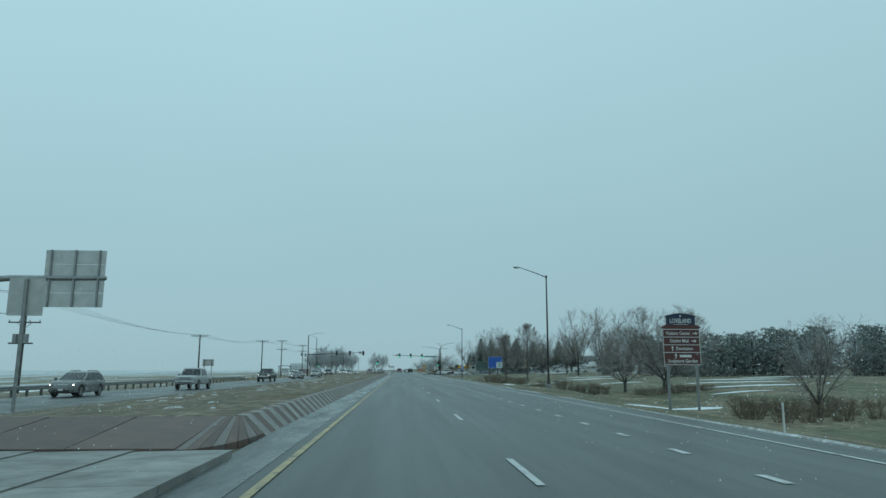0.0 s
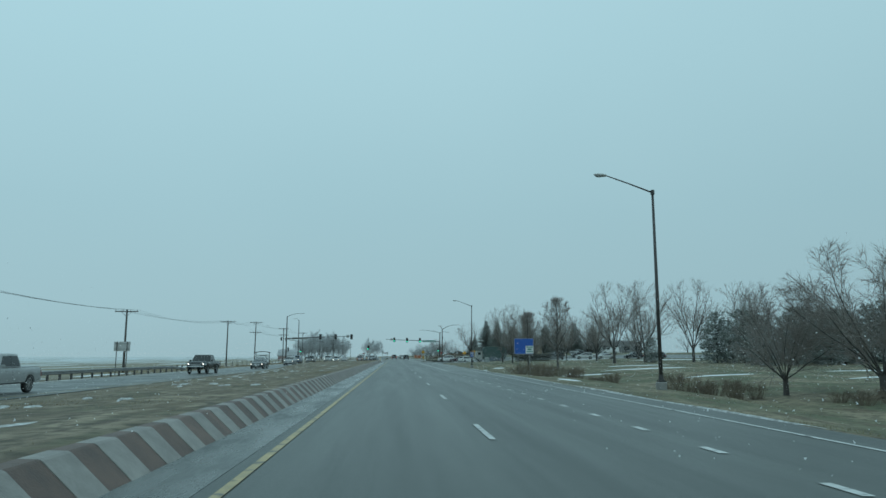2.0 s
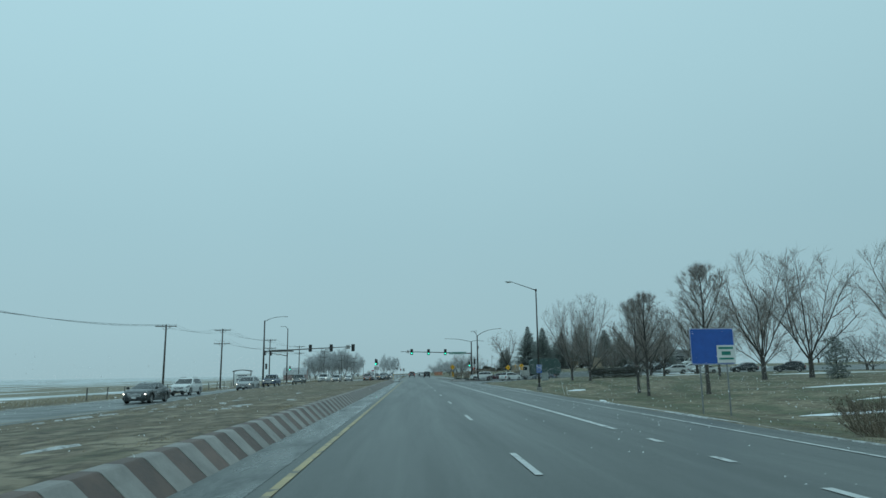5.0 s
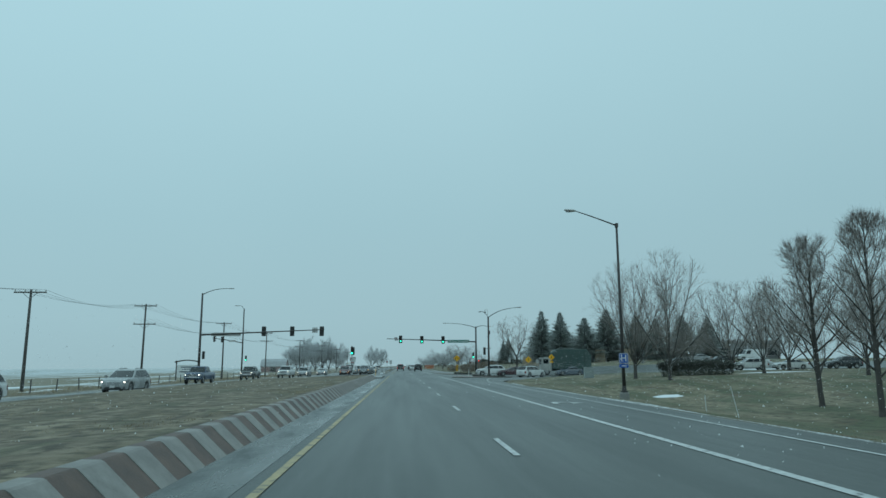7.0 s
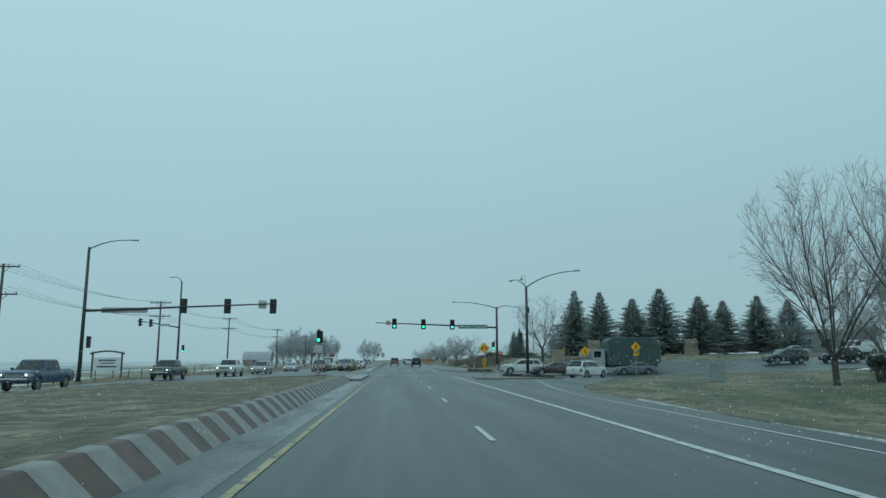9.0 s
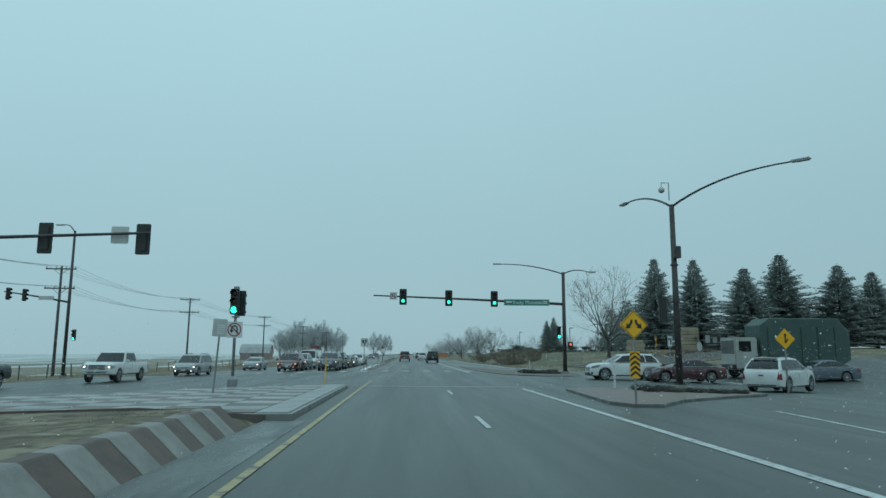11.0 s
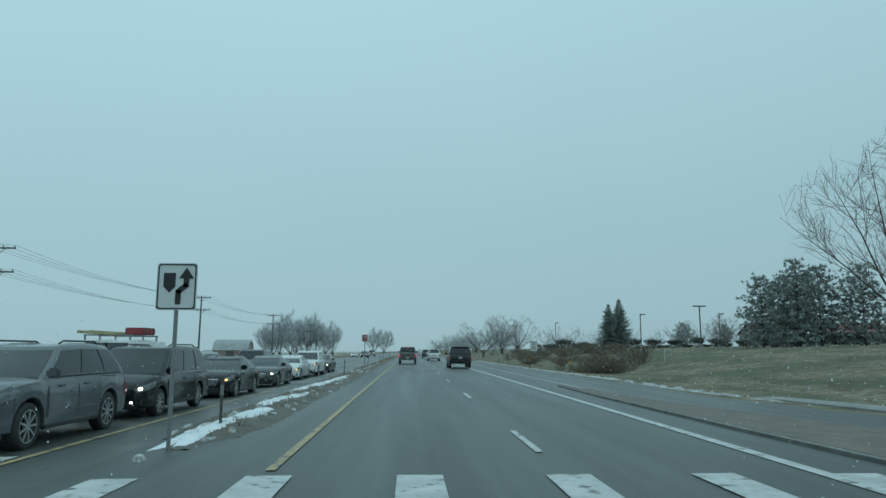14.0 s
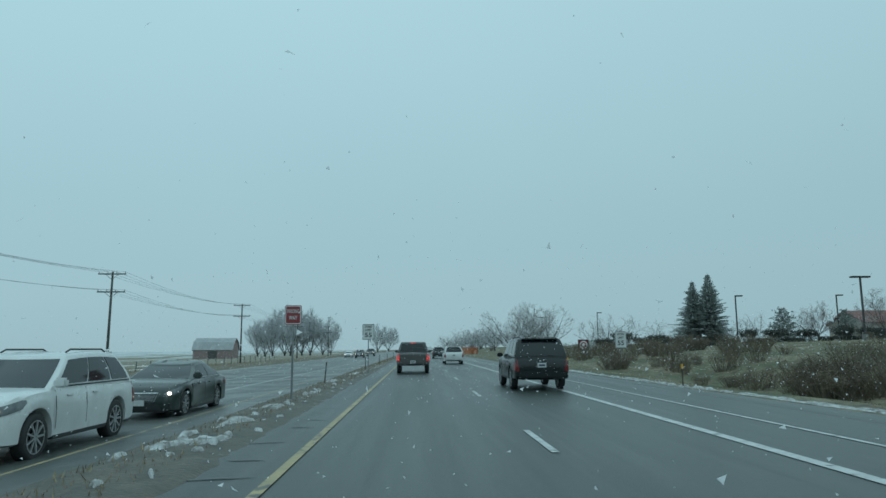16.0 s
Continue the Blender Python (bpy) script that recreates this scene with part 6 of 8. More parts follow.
    if kind in ("large_suv", "suv", "minivan"):
        for s in (-1, 1):
            q = bmesh.new()
            a, b, c = s * (wh - 0.12), y_rear(1) + 0.25, y_front(1) - 0.35
            tube(q, [(a, b, H - 0.03), (a, b + 0.15, H + 0.022), (a, c - 0.15, H + 0.022), (a, c, H - 0.03)], 0.018, 6)
            part("roof_rail", q, BLACK, cabin)
        piece("spoiler", (0, y_rear(1) - 0.03, z1 + 0.005), (wh * 2 - 0.24, 0.22, 0.045), paint, cabin, 0.02)
        q = bmesh.new()
        tube(q, [(0, y_rear(0.3) - 0.03, z0 + 0.10), (0.42, y_rear(0.3) - 0.03, z0 + 0.13)], 0.012, 5)
        part("rear_wiper", q, BLACK, cabin)
    if racks:
        for yy in (-1.6, -0.2, 1.0):
            q = bmesh.new()
            box(q, (0, yy, H + 0.14), (1.7, 0.06, 0.05))
            for s in (-1, 1):
                box(q, (s * 0.8, yy, H + 0.05), (0.05, 0.05, 0.20))
            part("rack_bar", q, STEEL, t)
    me_t, me_r = wheel_meshes(k["r"])
    for s in (-1, 1):
        for yy in (ya, yb):
            w = link_mesh("wheel", me_t, None, t)
            w.location = (s * (W / 2 - 0.135), yy, k["r"])
            link_mesh("rim", me_r, None, w)
    return t


def paint(name, c, rough=0.30):
    return mat(name, c, tuple(v * 0.82 + 0.012 for v in c), rough, 1.1, 0.0, 30, coat=0.5, rough_var=0.06, grit=0.03)


P_BLACK = mat("black_paint", (0.006, 0.009, 0.0095), (0.011, 0.015, 0.0155), 0.24, 1.1, 0.0, 30, coat=0.2, spec=0.34, rough_var=0.05, grit=0.03)
P_DARK = paint("charcoal_paint", (0.020, 0.027, 0.029))
P_GREY = paint("grey_brown_paint", (0.070, 0.066, 0.064))
P_SILVER = paint("silver_paint", (0.30, 0.31, 0.31))
P_WHITE = paint("white_paint", (0.66, 0.67, 0.66))
P_RED = paint("dark_red_paint", (0.105, 0.018, 0.022))
P_MAROON = paint("maroon_paint", (0.06, 0.016, 0.022))
P_BLUE = paint("blue_paint", (0.018, 0.05, 0.11))
P_STEELBLUE = paint("grey_blue_paint", (0.095, 0.12, 0.15))
P_GREEN = paint("dark_green_paint", (0.018, 0.030, 0.026))
P_DUSTY = paint("dusty_grey_paint", (0.15, 0.15, 0.145))
P_GREYBLUE = paint("slate_paint", (0.075, 0.088, 0.095))

# traffic ahead on our side
vehicle("large_suv", P_BLACK, "black full-size sport utility vehicle, wet and dirty", 4.35, 301.8, 0, trim=P_BLACK)
vehicle("pickup", P_GREY, "grey-brown pickup truck braking with red lights lit", -0.34, 320.0, 0, tail=TAIL_ON, trim=P_GREY)
vehicle("suv", P_WHITE, "white compact sport utility vehicle driving ahead", 3.55, 344.6, 0)
vehicle("suv", P_DARK, "dark sport utility vehicle far along the road", 3.4, 384, 0)
vehicle("sedan", P_SILVER, "pale sedan far along the road", -0.2, 430, 0)
vehicle("van", P_WHITE, "white van far along the road", 3.5, 470, 0)

# queue in the near turning lane, facing us
Q = "queue at the turn lanes"
for kind, col, y, lab, lt in (
        ("suv", P_GREYBLUE, 251.6, "slate-grey sport utility vehicle waiting first in line", "amber"),
        ("minivan", P_BLACK, 257.6, "black people carrier waiting in the queue", "on"),
        ("sedan", P_BLACK, 265.3, "black saloon with a chrome grille waiting in line", "amber"),
        ("sedan", P_DARK, 273.3, "dark sports saloon with bright headlights waiting", "on"),
        ("hatchback", P_WHITE, 281.8, "white compact saloon waiting in the queue", "amber"),
        ("suv", P_WHITE, 287.5, "white sport utility vehicle with amber lights waiting", "amber"),
        ("sedan", P_GREEN, 294.9, "dark green saloon last in the queue", "on")):
    vehicle(kind, col, lab, -7.2 - (0.25 if 280 < y < 283 else 0), y, 180, lt, group=Q)
for kind, col, y, lab, lt in (
        ("minivan", P_RED, 252.3, "dark red minivan with headlights on waiting first", "amber"),
        ("suv", P_SILVER, 258.4, "silver sport utility vehicle waiting behind a minivan", "on"),
        ("van", P_WHITE, 264.9, "white work van with a loaded roof rack", ""),
        ("minivan", P_SILVER, 273.6, "silver people carrier with lit headlamps in the far lane", "amber"),
        ("large_suv", P_DARK, 287.3, "boxy dark sport utility vehicle waiting in the far lane", "amber"),
        ("sedan", P_DARK, 294.6, "dark sedan waiting in the far lane", "on")):
    vehicle(kind, col, lab, -11.0, y, 180, lt, group=Q, racks=kind == "van", category="van" if kind == "van" else "car")

# load on the work van
zt = land(-11, 264.9) + 2.15 + 0.17
for nm, lab, c, s, m in (("ladder", "pale ladder lying on a van roof rack", (-11.35, 264.4, zt + 0.06), (0.45, 3.2, 0.12), mat("pale_yellow_rails", (0.50, 0.43, 0.20), (0.40, 0.36, 0.22), 0.6, 3)), ("crate", "maroon crate strapped on a van roof rack", (-10.5, 265.6, zt + 0.14), (0.7, 1.2, 0.26), SIGN_RED)):
    ob = thing(nm, lab, nm, *c)
    bm = bmesh.new()
    if nm == "ladder":
        for sx in (-0.2, 0.2):
            box(bm, (sx, 0, 0), (0.06, 3.2, 0.10))
        part("rails", bm, m, ob)
        for i in range(10):
            bm = bmesh.new()
            box(bm, (0, -1.45 + 0.32 * i, 0), (0.40, 0.05, 0.05))
            part("rung", bm, m, ob)
    else:
        box(bm, (0, 0, 0), s, bevel=0.03)
        part("shell", bm, m, ob)
        for yy in (-0.4, 0.0, 0.4):
            bm = bmesh.new()
            box(bm, (0, yy, 0.0), (s[0] + 0.02, 0.05, s[2] + 0.02))
            part("strap", bm, BLACK, ob)

# oncoming traffic
O = "oncoming traffic"
for kind, col, x, y, lab, lt, cat in (
        ("suv", P_DUSTY, -22.6, 50.6, "muddy grey crossover with lit headlamps", "on", "car"),
        ("pickup", P_SILVER, -19.4, 67.2, "silver pickup truck with a wide grille", "", "pickup"),
        ("pickup", P_BLACK, -20.2, 107.6, "black pickup truck with headlights on", "on", "pickup"),
        ("sedan", P_DARK, -19.4, 134.0, "dark sedan with headlights on", "on", "car"),
        ("suv", P_WHITE, -23.1, 154.4, "white sport utility vehicle with a roof rail", "", "car"),
        ("suv", P_SILVER, -20.2, 168.5, "silver sport utility vehicle with headlights on", "on", "car"),
        ("pickup", P_BLUE, -23.0, 197.0, "blue pickup truck with a roll bar", "on", "pickup"),
        ("pickup", P_GREEN, -22.5, 221.3, "dark green pickup truck with a chrome grille", "on", "pickup"),
        ("pickup", P_WHITE, -18.9, 231.5, "white pickup truck with a lifted body", "on", "pickup"),
        ("minivan", P_SILVER, -17.6, 243.6, "silver minivan with headlights on", "on", "car"),
        ("sedan", P_SILVER, -16.5, 262.0, "silver sedan passing the queue", "on", "car"),
        ("suv", P_DARK, -12.2, 425.0, "dark car far off with headlights on", "on", "car"),
        ("sedan", P_WHITE, -16.0, 440.0, "white car far off with headlights on", "on", "car"),
        ("pickup", P_DARK, -12.0, 458.0, "dark pickup far off with headlights on", "on", "pickup")):
    vehicle(kind, col, lab, x, y, 180, lt, group=O, category=cat)

# side street and turn lane
vehicle("suv", P_WHITE, "white sport utility vehicle turning into the side street", 19.3, 219.6, -50, category="car")
S = "side street queue"
vehicle("suv", P_WHITE, "white sport utility vehicle pulling out of the side street", 14.7, 231.0, 90, group=S)
vehicle("sedan", P_MAROON, "maroon sedan following out of the side street", 17.9, 228.6, 90, group=S)
for kind, col, x, lab in (("sedan", P_STEELBLUE, 28.0, "grey-blue sedan waiting in the side street"), ("suv", P_DARK, 46.5, "dark sport utility vehicle waiting in the side street"), ("suv", P_BLACK, 53.5, "black sport utility vehicle waiting in the side street"), ("hatchback", P_WHITE, 60.0, "white hatchback waiting in the side street")):
    vehicle(kind, col, lab, x, 230.6, 90, group=S)
for kind, col, x, y, r, lab in (("suv", P_WHITE, 50.5, 214.5, 80, "white sport utility vehicle parked by the grass"), ("sedan", P_WHITE, 55.8, 213.0, 90, "white sedan parked by the grass"), ("suv", P_DARK, 63.0, 212, 90, "dark sport utility vehicle parked by the grass"),
                               ("sedan", P_SILVER, 57.0, 232.8 + 14, 90, "silver sedan parked in a lot"), ("suv", P_DARK, 62.5, 195, 60, "dark car parked under bare trees"), ("van", P_WHITE, 68.0, 226 + 22, 90, "white van parked in a lot")):
    vehicle(kind, col, lab, x, y, r, group="parked cars", category="van" if kind == "van" else "car")


def lorry(x, y):
    """A refuse lorry with a pale cab and a dark green body."""
    t = thing("lorry", "dark green refuse lorry with a pale grey cab", "lorry", x, y, land(x, y), 90)
    cabm = mat("pale_cab_paint", (0.40, 0.40, 0.37), (0.30, 0.30, 0.28), 0.45, 1.5)
    hop = mat("dark_green_hopper", (0.040, 0.078, 0.070), (0.060, 0.088, 0.080), 0.6, 1.0)
    bm = bmesh.new()
    box(bm, (0, 3.4, 1.75), (2.35, 1.7, 2.3), bevel=0.09)
    cab = part("cab", bm, cabm, t)
    for c, s in (((0, 4.262, 2.2), (2.0, 0.02, 0.95)), ((-1.18, 3.5, 2.25), (0.02, 0.9, 0.75)), ((1.18, 3.5, 2.25), (0.02, 0.9, 0.75))):
        bm = bmesh.new()
        box(bm, c, s, bevel=0.006)
        part("window", bm, GLASS_DARK, cab)
    bm = bmesh.new()
    slab(bm, [(2.3, 0.95), (2.3, 3.8), (1.6, 4.3), (-3.6, 4.3), (-4.4, 3.3), (-4.4, 1.3), (-3.8, 0.95)], -1.2, 1.2)
    bmesh.ops.transform(bm, matrix=pose(0, 0, 0, 0, 0, 90) @ Matrix.Identity(4), verts=bm.verts)
    bmesh.ops.bevel(bm, geom=list(bm.edges), offset=0.05, segments=1, affect="EDGES")
    part("hopper", bm, hop, t)
    for i in range(5):
        for s in (-1, 1):
            bm = bmesh.new()
            box(bm, (s * 1.22, -3.3 + 1.25 * i, 2.2), (0.10, 0.14, 2.9))
            part("rib", bm, hop, t)
    bm = bmesh.new()
    box(bm, (0, 0, 0.8), (1.0, 8.4, 0.3))
    part("chassis", bm, BLACK, t)
    bm = bmesh.new()
    box(bm, (0, 4.3, 0.75), (2.3, 0.25, 0.4), bevel=0.05)
    part("bumper", bm, BLACK, t)
    for s in (-1, 1):
        bm = bmesh.new()
        box(bm, (s * 0.85, 4.44, 0.8), (0.3, 0.03, 0.2), bevel=0.005)
        part("headlight", bm, LENS, t)
        for yy in (3.3, -1.9, -3.1):
            me_t, me_r = wheel_meshes(0.50)
            w = link_mesh("wheel", me_t, None, t)
            w.location = (s * 1.05, yy, 0.5)
            link_mesh("rim", me_r, None, w)
    return t


lorry(28.1, 235.0)


# ---- trees and shrubs --------------------------------------------------
class Strands:
    """Collects thin tapered limbs and leaves as plain vertex lists."""

    def __init__(self):
        self.v, self.f = [], []

    def limb(self, p, q, r0, r1, seg=4):
        d = q - p
        if d.length < 1e-6:
            return
        d.normalize()
        a = d.cross(Vector((0.3, 0.9, 0.31))).normalized()
        b = d.cross(a)
        n = len(self.v)
        for c, r in ((p, r0), (q, r1)):
            for k in range(seg):
                t = 2 * math.pi * k / seg
                self.v.append(c + (a * math.cos(t) + b * math.sin(t)) * r)
        for k in range(seg):
            self.f.append((n + k, n + (k + 1) % seg, n + seg + (k + 1) % seg, n + seg + k))

    def tri(self, a, b, c):
        n = len(self.v)
        self.v += [a, b, c]
        self.f.append((n, n + 1, n + 2))

    def mesh(self, name, material):
        me = bpy.data.meshes.new(name)
        me.from_pydata([tuple(v) for v in self.v], [], self.f)
        me.materials.append(material)
        me.update()
        return me


def grow(wood, twigs, rng, p, d, length, r, level, habit, inside):
    """One limb of a leafless tree, bending, tapering and forking into finer ones inside the crown's outline."""
    n = (7, 5, 3)[level]
    step, r_start = length / n, r
    for i in range(n):
        jit = habit["wander"] * (1 + 0.35 * level)
        d = (d + Vector((rng.gauss(0, jit), rng.gauss(0, jit), rng.gauss(0, jit) + habit["lift"]))).normalized()
        q = p + d * step
        if (i or level) and not inside(q):
            q = p + d * step * 0.35
            (wood if level == 0 else twigs).limb(p, q, r, habit["thin"], 3)
            break
        r1 = max(habit["thin"], r_start * (1 - (i + 1) / n) ** 0.85)
        (wood if level == 0 else twigs).limb(p, q, r, r1, (6, 4, 3)[level])
        share = habit["kids"][level] if (level or i >= habit.get("bare", 1)) else 0
        for _ in range(int(share) + (1 if rng.random() < share % 1 else 0)):
            ax = d.cross(Vector((rng.gauss(0, 1), rng.gauss(0, 1), rng.gauss(0, 1)))).normalized()
            ang = radians(rng.uniform(*habit["angle"]))
            dd = (d * math.cos(ang) + ax * math.sin(ang) + Vector((0, 0, habit["lift"] * 2))).normalized()
            start = p.lerp(q, rng.random())
            if level < 2:
                ln = length * habit["ratio"][level] * (1 - 0.42 * i / n) * rng.uniform(0.7, 1.25)
                grow(wood, twigs, rng, start, dd, ln, max(habit["thin"], r * 0.6), level + 1, habit, inside)
            else:
                ln = habit["twig"] * rng.uniform(0.55, 1.35)
                w = dd.cross(Vector((rng.gauss(0, 1), rng.gauss(0, 1), rng.gauss(0, 1)))).normalized() * habit["thin"] * 0.8
                twigs.tri(start - w, start + w, start + dd * ln + Vector((rng.gauss(0, 0.06), rng.gauss(0, 0.06), 0.10)) * ln)
        p, r = q, r1


def bare_tree(name, seed, h, radius, fork, limbs, habit, trunk_r, twigs=None):
    """A leafless tree: a trunk with its main limbs, and a crown of branches and twigs in a domed outline."""
    rng = random.Random(seed)
    t = thing(name, "leafless tree with a fine brown crown of twigs", "tree", 0, 0, 0)
    tr, cr = Strands(), Strands()
    mid = fork + (h - fork) * habit.get("belly", 0.5)

    def inside(q):
        """Within the crown: a dome above its widest level, a shallower bowl under it, with an uneven rim."""
        a = math.atan2(q.y, q.x)
        k = 1 + 0.11 * math.sin(3 * a + seed) + 0.07 * math.sin(7 * a + 2 * seed + q.z)
        up = (q.z - mid) / ((h - mid) if q.z > mid else (mid - fork * 0.35) * 1.05)
        return (q.x * q.x + q.y * q.y) / (radius * k) ** 2 + abs(up) ** 2.1 < 1

    p, d, r = Vector((0, 0, -0.2)), Vector((0, 0, 1)), trunk_r
    for i in range(4):
        q = p + (d + Vector((rng.gauss(0, 0.03), rng.gauss(0, 0.03), 0))).normalized() * (fork + 0.2) / 4
        tr.limb(p, q, r * (1.3 if i == 0 else 1), r * 0.96, 10)
        p, r = q, r * 0.96
    if habit.get("leader"):
        n = 9
        for i in range(n):
            q = p + (d + Vector((rng.gauss(0, 0.04), rng.gauss(0, 0.04), 0))).normalized() * (h * 0.96 - fork) / n
            r1 = max(0.014, trunk_r * (1 - (i + 1) / (n + 0.4)))
            tr.limb(p, q, r, r1, 8)
            for b in range(limbs):
                f = (i + b / limbs) / n
                a = 2.4 * (i * limbs + b) + rng.uniform(-0.4, 0.4)
                tilt = habit["spread"] * (1.1 - 0.5 * f) * rng.uniform(0.85, 1.1)
                dd = Vector((math.cos(a) * math.sin(tilt), math.sin(a) * math.sin(tilt), math.cos(tilt)))
                ln = min(h * 0.5, 1.6 * radius) * (1.05 - 0.75 * f) * rng.uniform(0.8, 1.1)
                grow(tr, cr, rng, p.lerp(q, b / limbs), dd, ln, max(0.02, r * 0.42), 0, habit, inside)
            p, r = q, r1
    else:
        for i in range(limbs):
            a = 2 * math.pi * i * 0.382 + rng.uniform(-0.25, 0.25)
            tilt = habit["spread"] * (0.12 + 0.95 * ((i + 0.5) / limbs) ** 0.8) * rng.uniform(0.9, 1.1)
            dd = Vector((math.cos(a) * math.sin(tilt), math.sin(a) * math.sin(tilt), math.cos(tilt)))
            ln = (h - fork) * 1.02 * rng.uniform(0.9, 1.05)
            grow(tr, cr, rng, p - Vector((0, 0, rng.uniform(0, fork * 0.3))), dd, ln, r * rng.uniform(0.28, 0.42) * habit.get("slim", 1.0), 0, habit, inside)
    link_mesh("trunk", tr.mesh("trunk", BARK), None, t)
    link_mesh("crown", cr.mesh("crown", twigs or TWIG), None, t)
    return t


VASE = dict(lift=0.030, wander=0.09, thin=0.0075, angle=(22, 50), ratio=(0.40, 0.50), twig=0.75, kids=(2.2, 2.2, 2.6), spread=0.98, belly=0.56)
ROUND = dict(lift=0.010, wander=0.10, thin=0.0075, angle=(24, 52), ratio=(0.40, 0.48), twig=0.52, kids=(2.6, 2.4, 3.0), spread=1.08, belly=0.42, slim=0.72)
SMALL = dict(lift=0.010, wander=0.10, thin=0.0085, angle=(24, 52), ratio=(0.42, 0.50), twig=0.6, kids=(1.8, 1.7, 2.2), spread=1.08, belly=0.42)
OVAL = dict(lift=0.045, wander=0.06, thin=0.0065, angle=(20, 46), ratio=(0.42, 0.52), twig=0.42, kids=(1.3, 1.4, 2.2), spread=0.74, belly=0.42, leader=True)
TALL = dict(lift=0.035, wander=0.10, thin=0.0095, angle=(20, 48), ratio=(0.38, 0.50), twig=0.9, kids=(2.1, 2.2, 2.6), spread=0.80, belly=0.58, bare=1)
OPEN = dict(lift=0.025, wander=0.085, thin=0.0085, angle=(24, 55), ratio=(0.44, 0.52), twig=0.6, kids=(1.6, 1.6, 1.8), spread=1.0, belly=0.52, bare=1)
GROVE = dict(lift=0.06, wander=0.08, thin=0.030, angle=(18, 42), ratio=(0.42, 0.50), twig=1.5, kids=(2.0, 2.0, 2.4), spread=0.75, belly=0.40)
FAR = dict(lift=0.03, wander=0.10, thin=0.024, angle=(22, 54), ratio=(0.42, 0.52), twig=1.1, kids=(1.3, 1.2, 1.5), spread=1.05, belly=0.50)

TREES = {
    "round_tree": [bare_tree("round_tree", 11, 8.2, 4.7, 1.15, 13, ROUND, 0.24)],
    "small_tree": [bare_tree("small_tree", 13, 8.2, 4.4, 1.1, 9, SMALL, 0.20)],
    "oval_tree": [bare_tree("oval_tree", 21, 8.8, 2.7, 1.6, 3, OVAL, 0.14), bare_tree("oval_tree", 24, 8.8, 2.9, 1.4, 3, OVAL, 0.15)],
    "vase_tree": [bare_tree("vase_tree", 31, 12.4, 6.4, 1.6, 9, VASE, 0.27), bare_tree("vase_tree", 35, 12.4, 5.9, 1.4, 9, VASE, 0.26)],
    "tall_tree": [bare_tree("tall_tree", 41, 16, 6.0, 3.2, 8, TALL, 0.29), bare_tree("tall_tree", 46, 16, 6.4, 2.6, 8, TALL, 0.30)],
    "open_tree": [bare_tree("open_tree", 77, 11.6, 6.0, 2.6, 9, OPEN, 0.22)],
    "grove_tree": [bare_tree("grove_tree", 85, 16, 6.0, 0.7, 9, GROVE, 0.34, HAZE_TWIG_PALEST), bare_tree("grove_tree", 88, 16, 5.2, 0.6, 8, GROVE, 0.34, HAZE_TWIG_PALEST)],
    "far_tree": [bare_tree("far_tree", 81, 16, 6.2, 1.8, 8, FAR, 0.30, HAZE_TWIG), bare_tree("far_tree", 83, 16, 7.0, 1.4, 8, FAR, 0.30, HAZE_TWIG)],
}
USED = set()


def plant(kind, variant, x, y, h, base_h, label, rz=0.0, group="", wide=1.0, name=None):
    src = TREES[kind][variant % len(TREES[kind])]
    m = pose(x, y, land(x, y) - 0.02, 0, 0, rz)
    k = (h - verge_dip(x, y)) / base_h
    if src.name in USED:
        ob = copy_thing(src, m)
    else:
        ob = src
        USED.add(src.name)
        ob.matrix_basis = m
    ob.scale = (k * wide, k * wide, k)
    return tagged(ob, label, "tree", group)


plant("round_tree", 0, 26.2, 67.8, 8.0, 8.2, "leafless round-headed tree branching low over dry grass")
plant("round_tree", 0, 24.0, 73.5, 6.3, 8.2, "smaller leafless tree with a dense dark crown", 130, wide=0.85)
plant("small_tree", 0, 22.3, 36.2, 4.6, 8.2, "small crooked leafless tree among roadside shrubs", 220, wide=0.8)
plant("tall_tree", 0, 42.7, 165, 15.6, 16, "tall leafless cottonwood with a fan of fine branches")
plant("tall_tree", 1, 49.2, 166, 16.2, 16, "tall leafless cottonwood beside a parking lot", 70)
plant("tall_tree", 0, 54.2, 155, 15.0, 16, "tall leafless cottonwood above dark pines", 160)
plant("tall_tree", 1, 39.5, 190, 10.5, 16, "leafless tree with pale slender limbs", 200)
plant("tall_tree", 0, 43.0, 178, 10.0, 16, "leafless tree with a narrow crown", 300)
plant("tall_tree", 1, 60.5, 148, 14.0, 16, "leafless tree rising behind pines", 20)
plant("oval_tree", 0, 22.4, 147.7, 8.9, 8.8, "young leafless oval tree in mown grass")
plant("oval_tree", 1, 23.7, 154.5, 8.9, 8.8, "young leafless oval tree with a straight trunk", 40)
plant("oval_tree", 0, 26.4, 143.4, 10.8, 8.8, "leafless oval tree with a heavy twiggy crown", 100, wide=1.05)
plant("vase_tree", 0, 24.2, 187.2, 12.6, 12.4, "large leafless spreading tree with rising limbs", 0, wide=0.70)
plant("vase_tree", 1, 25.4, 181.0, 12.6, 12.4, "large leafless spreading tree beside a hedge", 60, wide=0.74)
plant("vase_tree", 0, 33.2, 195, 7.6, 12.4, "small leafless tree with forked limbs", 200, wide=0.8)
plant("vase_tree", 1, 41.2, 201, 11.6, 12.4, "leafless spreading tree near parked cars", 250)
plant("vase_tree", 0, 51.0, 205, 11.9, 12.4, "leafless spreading tree near parked cars", 320)
plant("vase_tree", 1, 58.5, 196, 12.0, 12.4, "leafless spreading tree behind a lawn", 120)
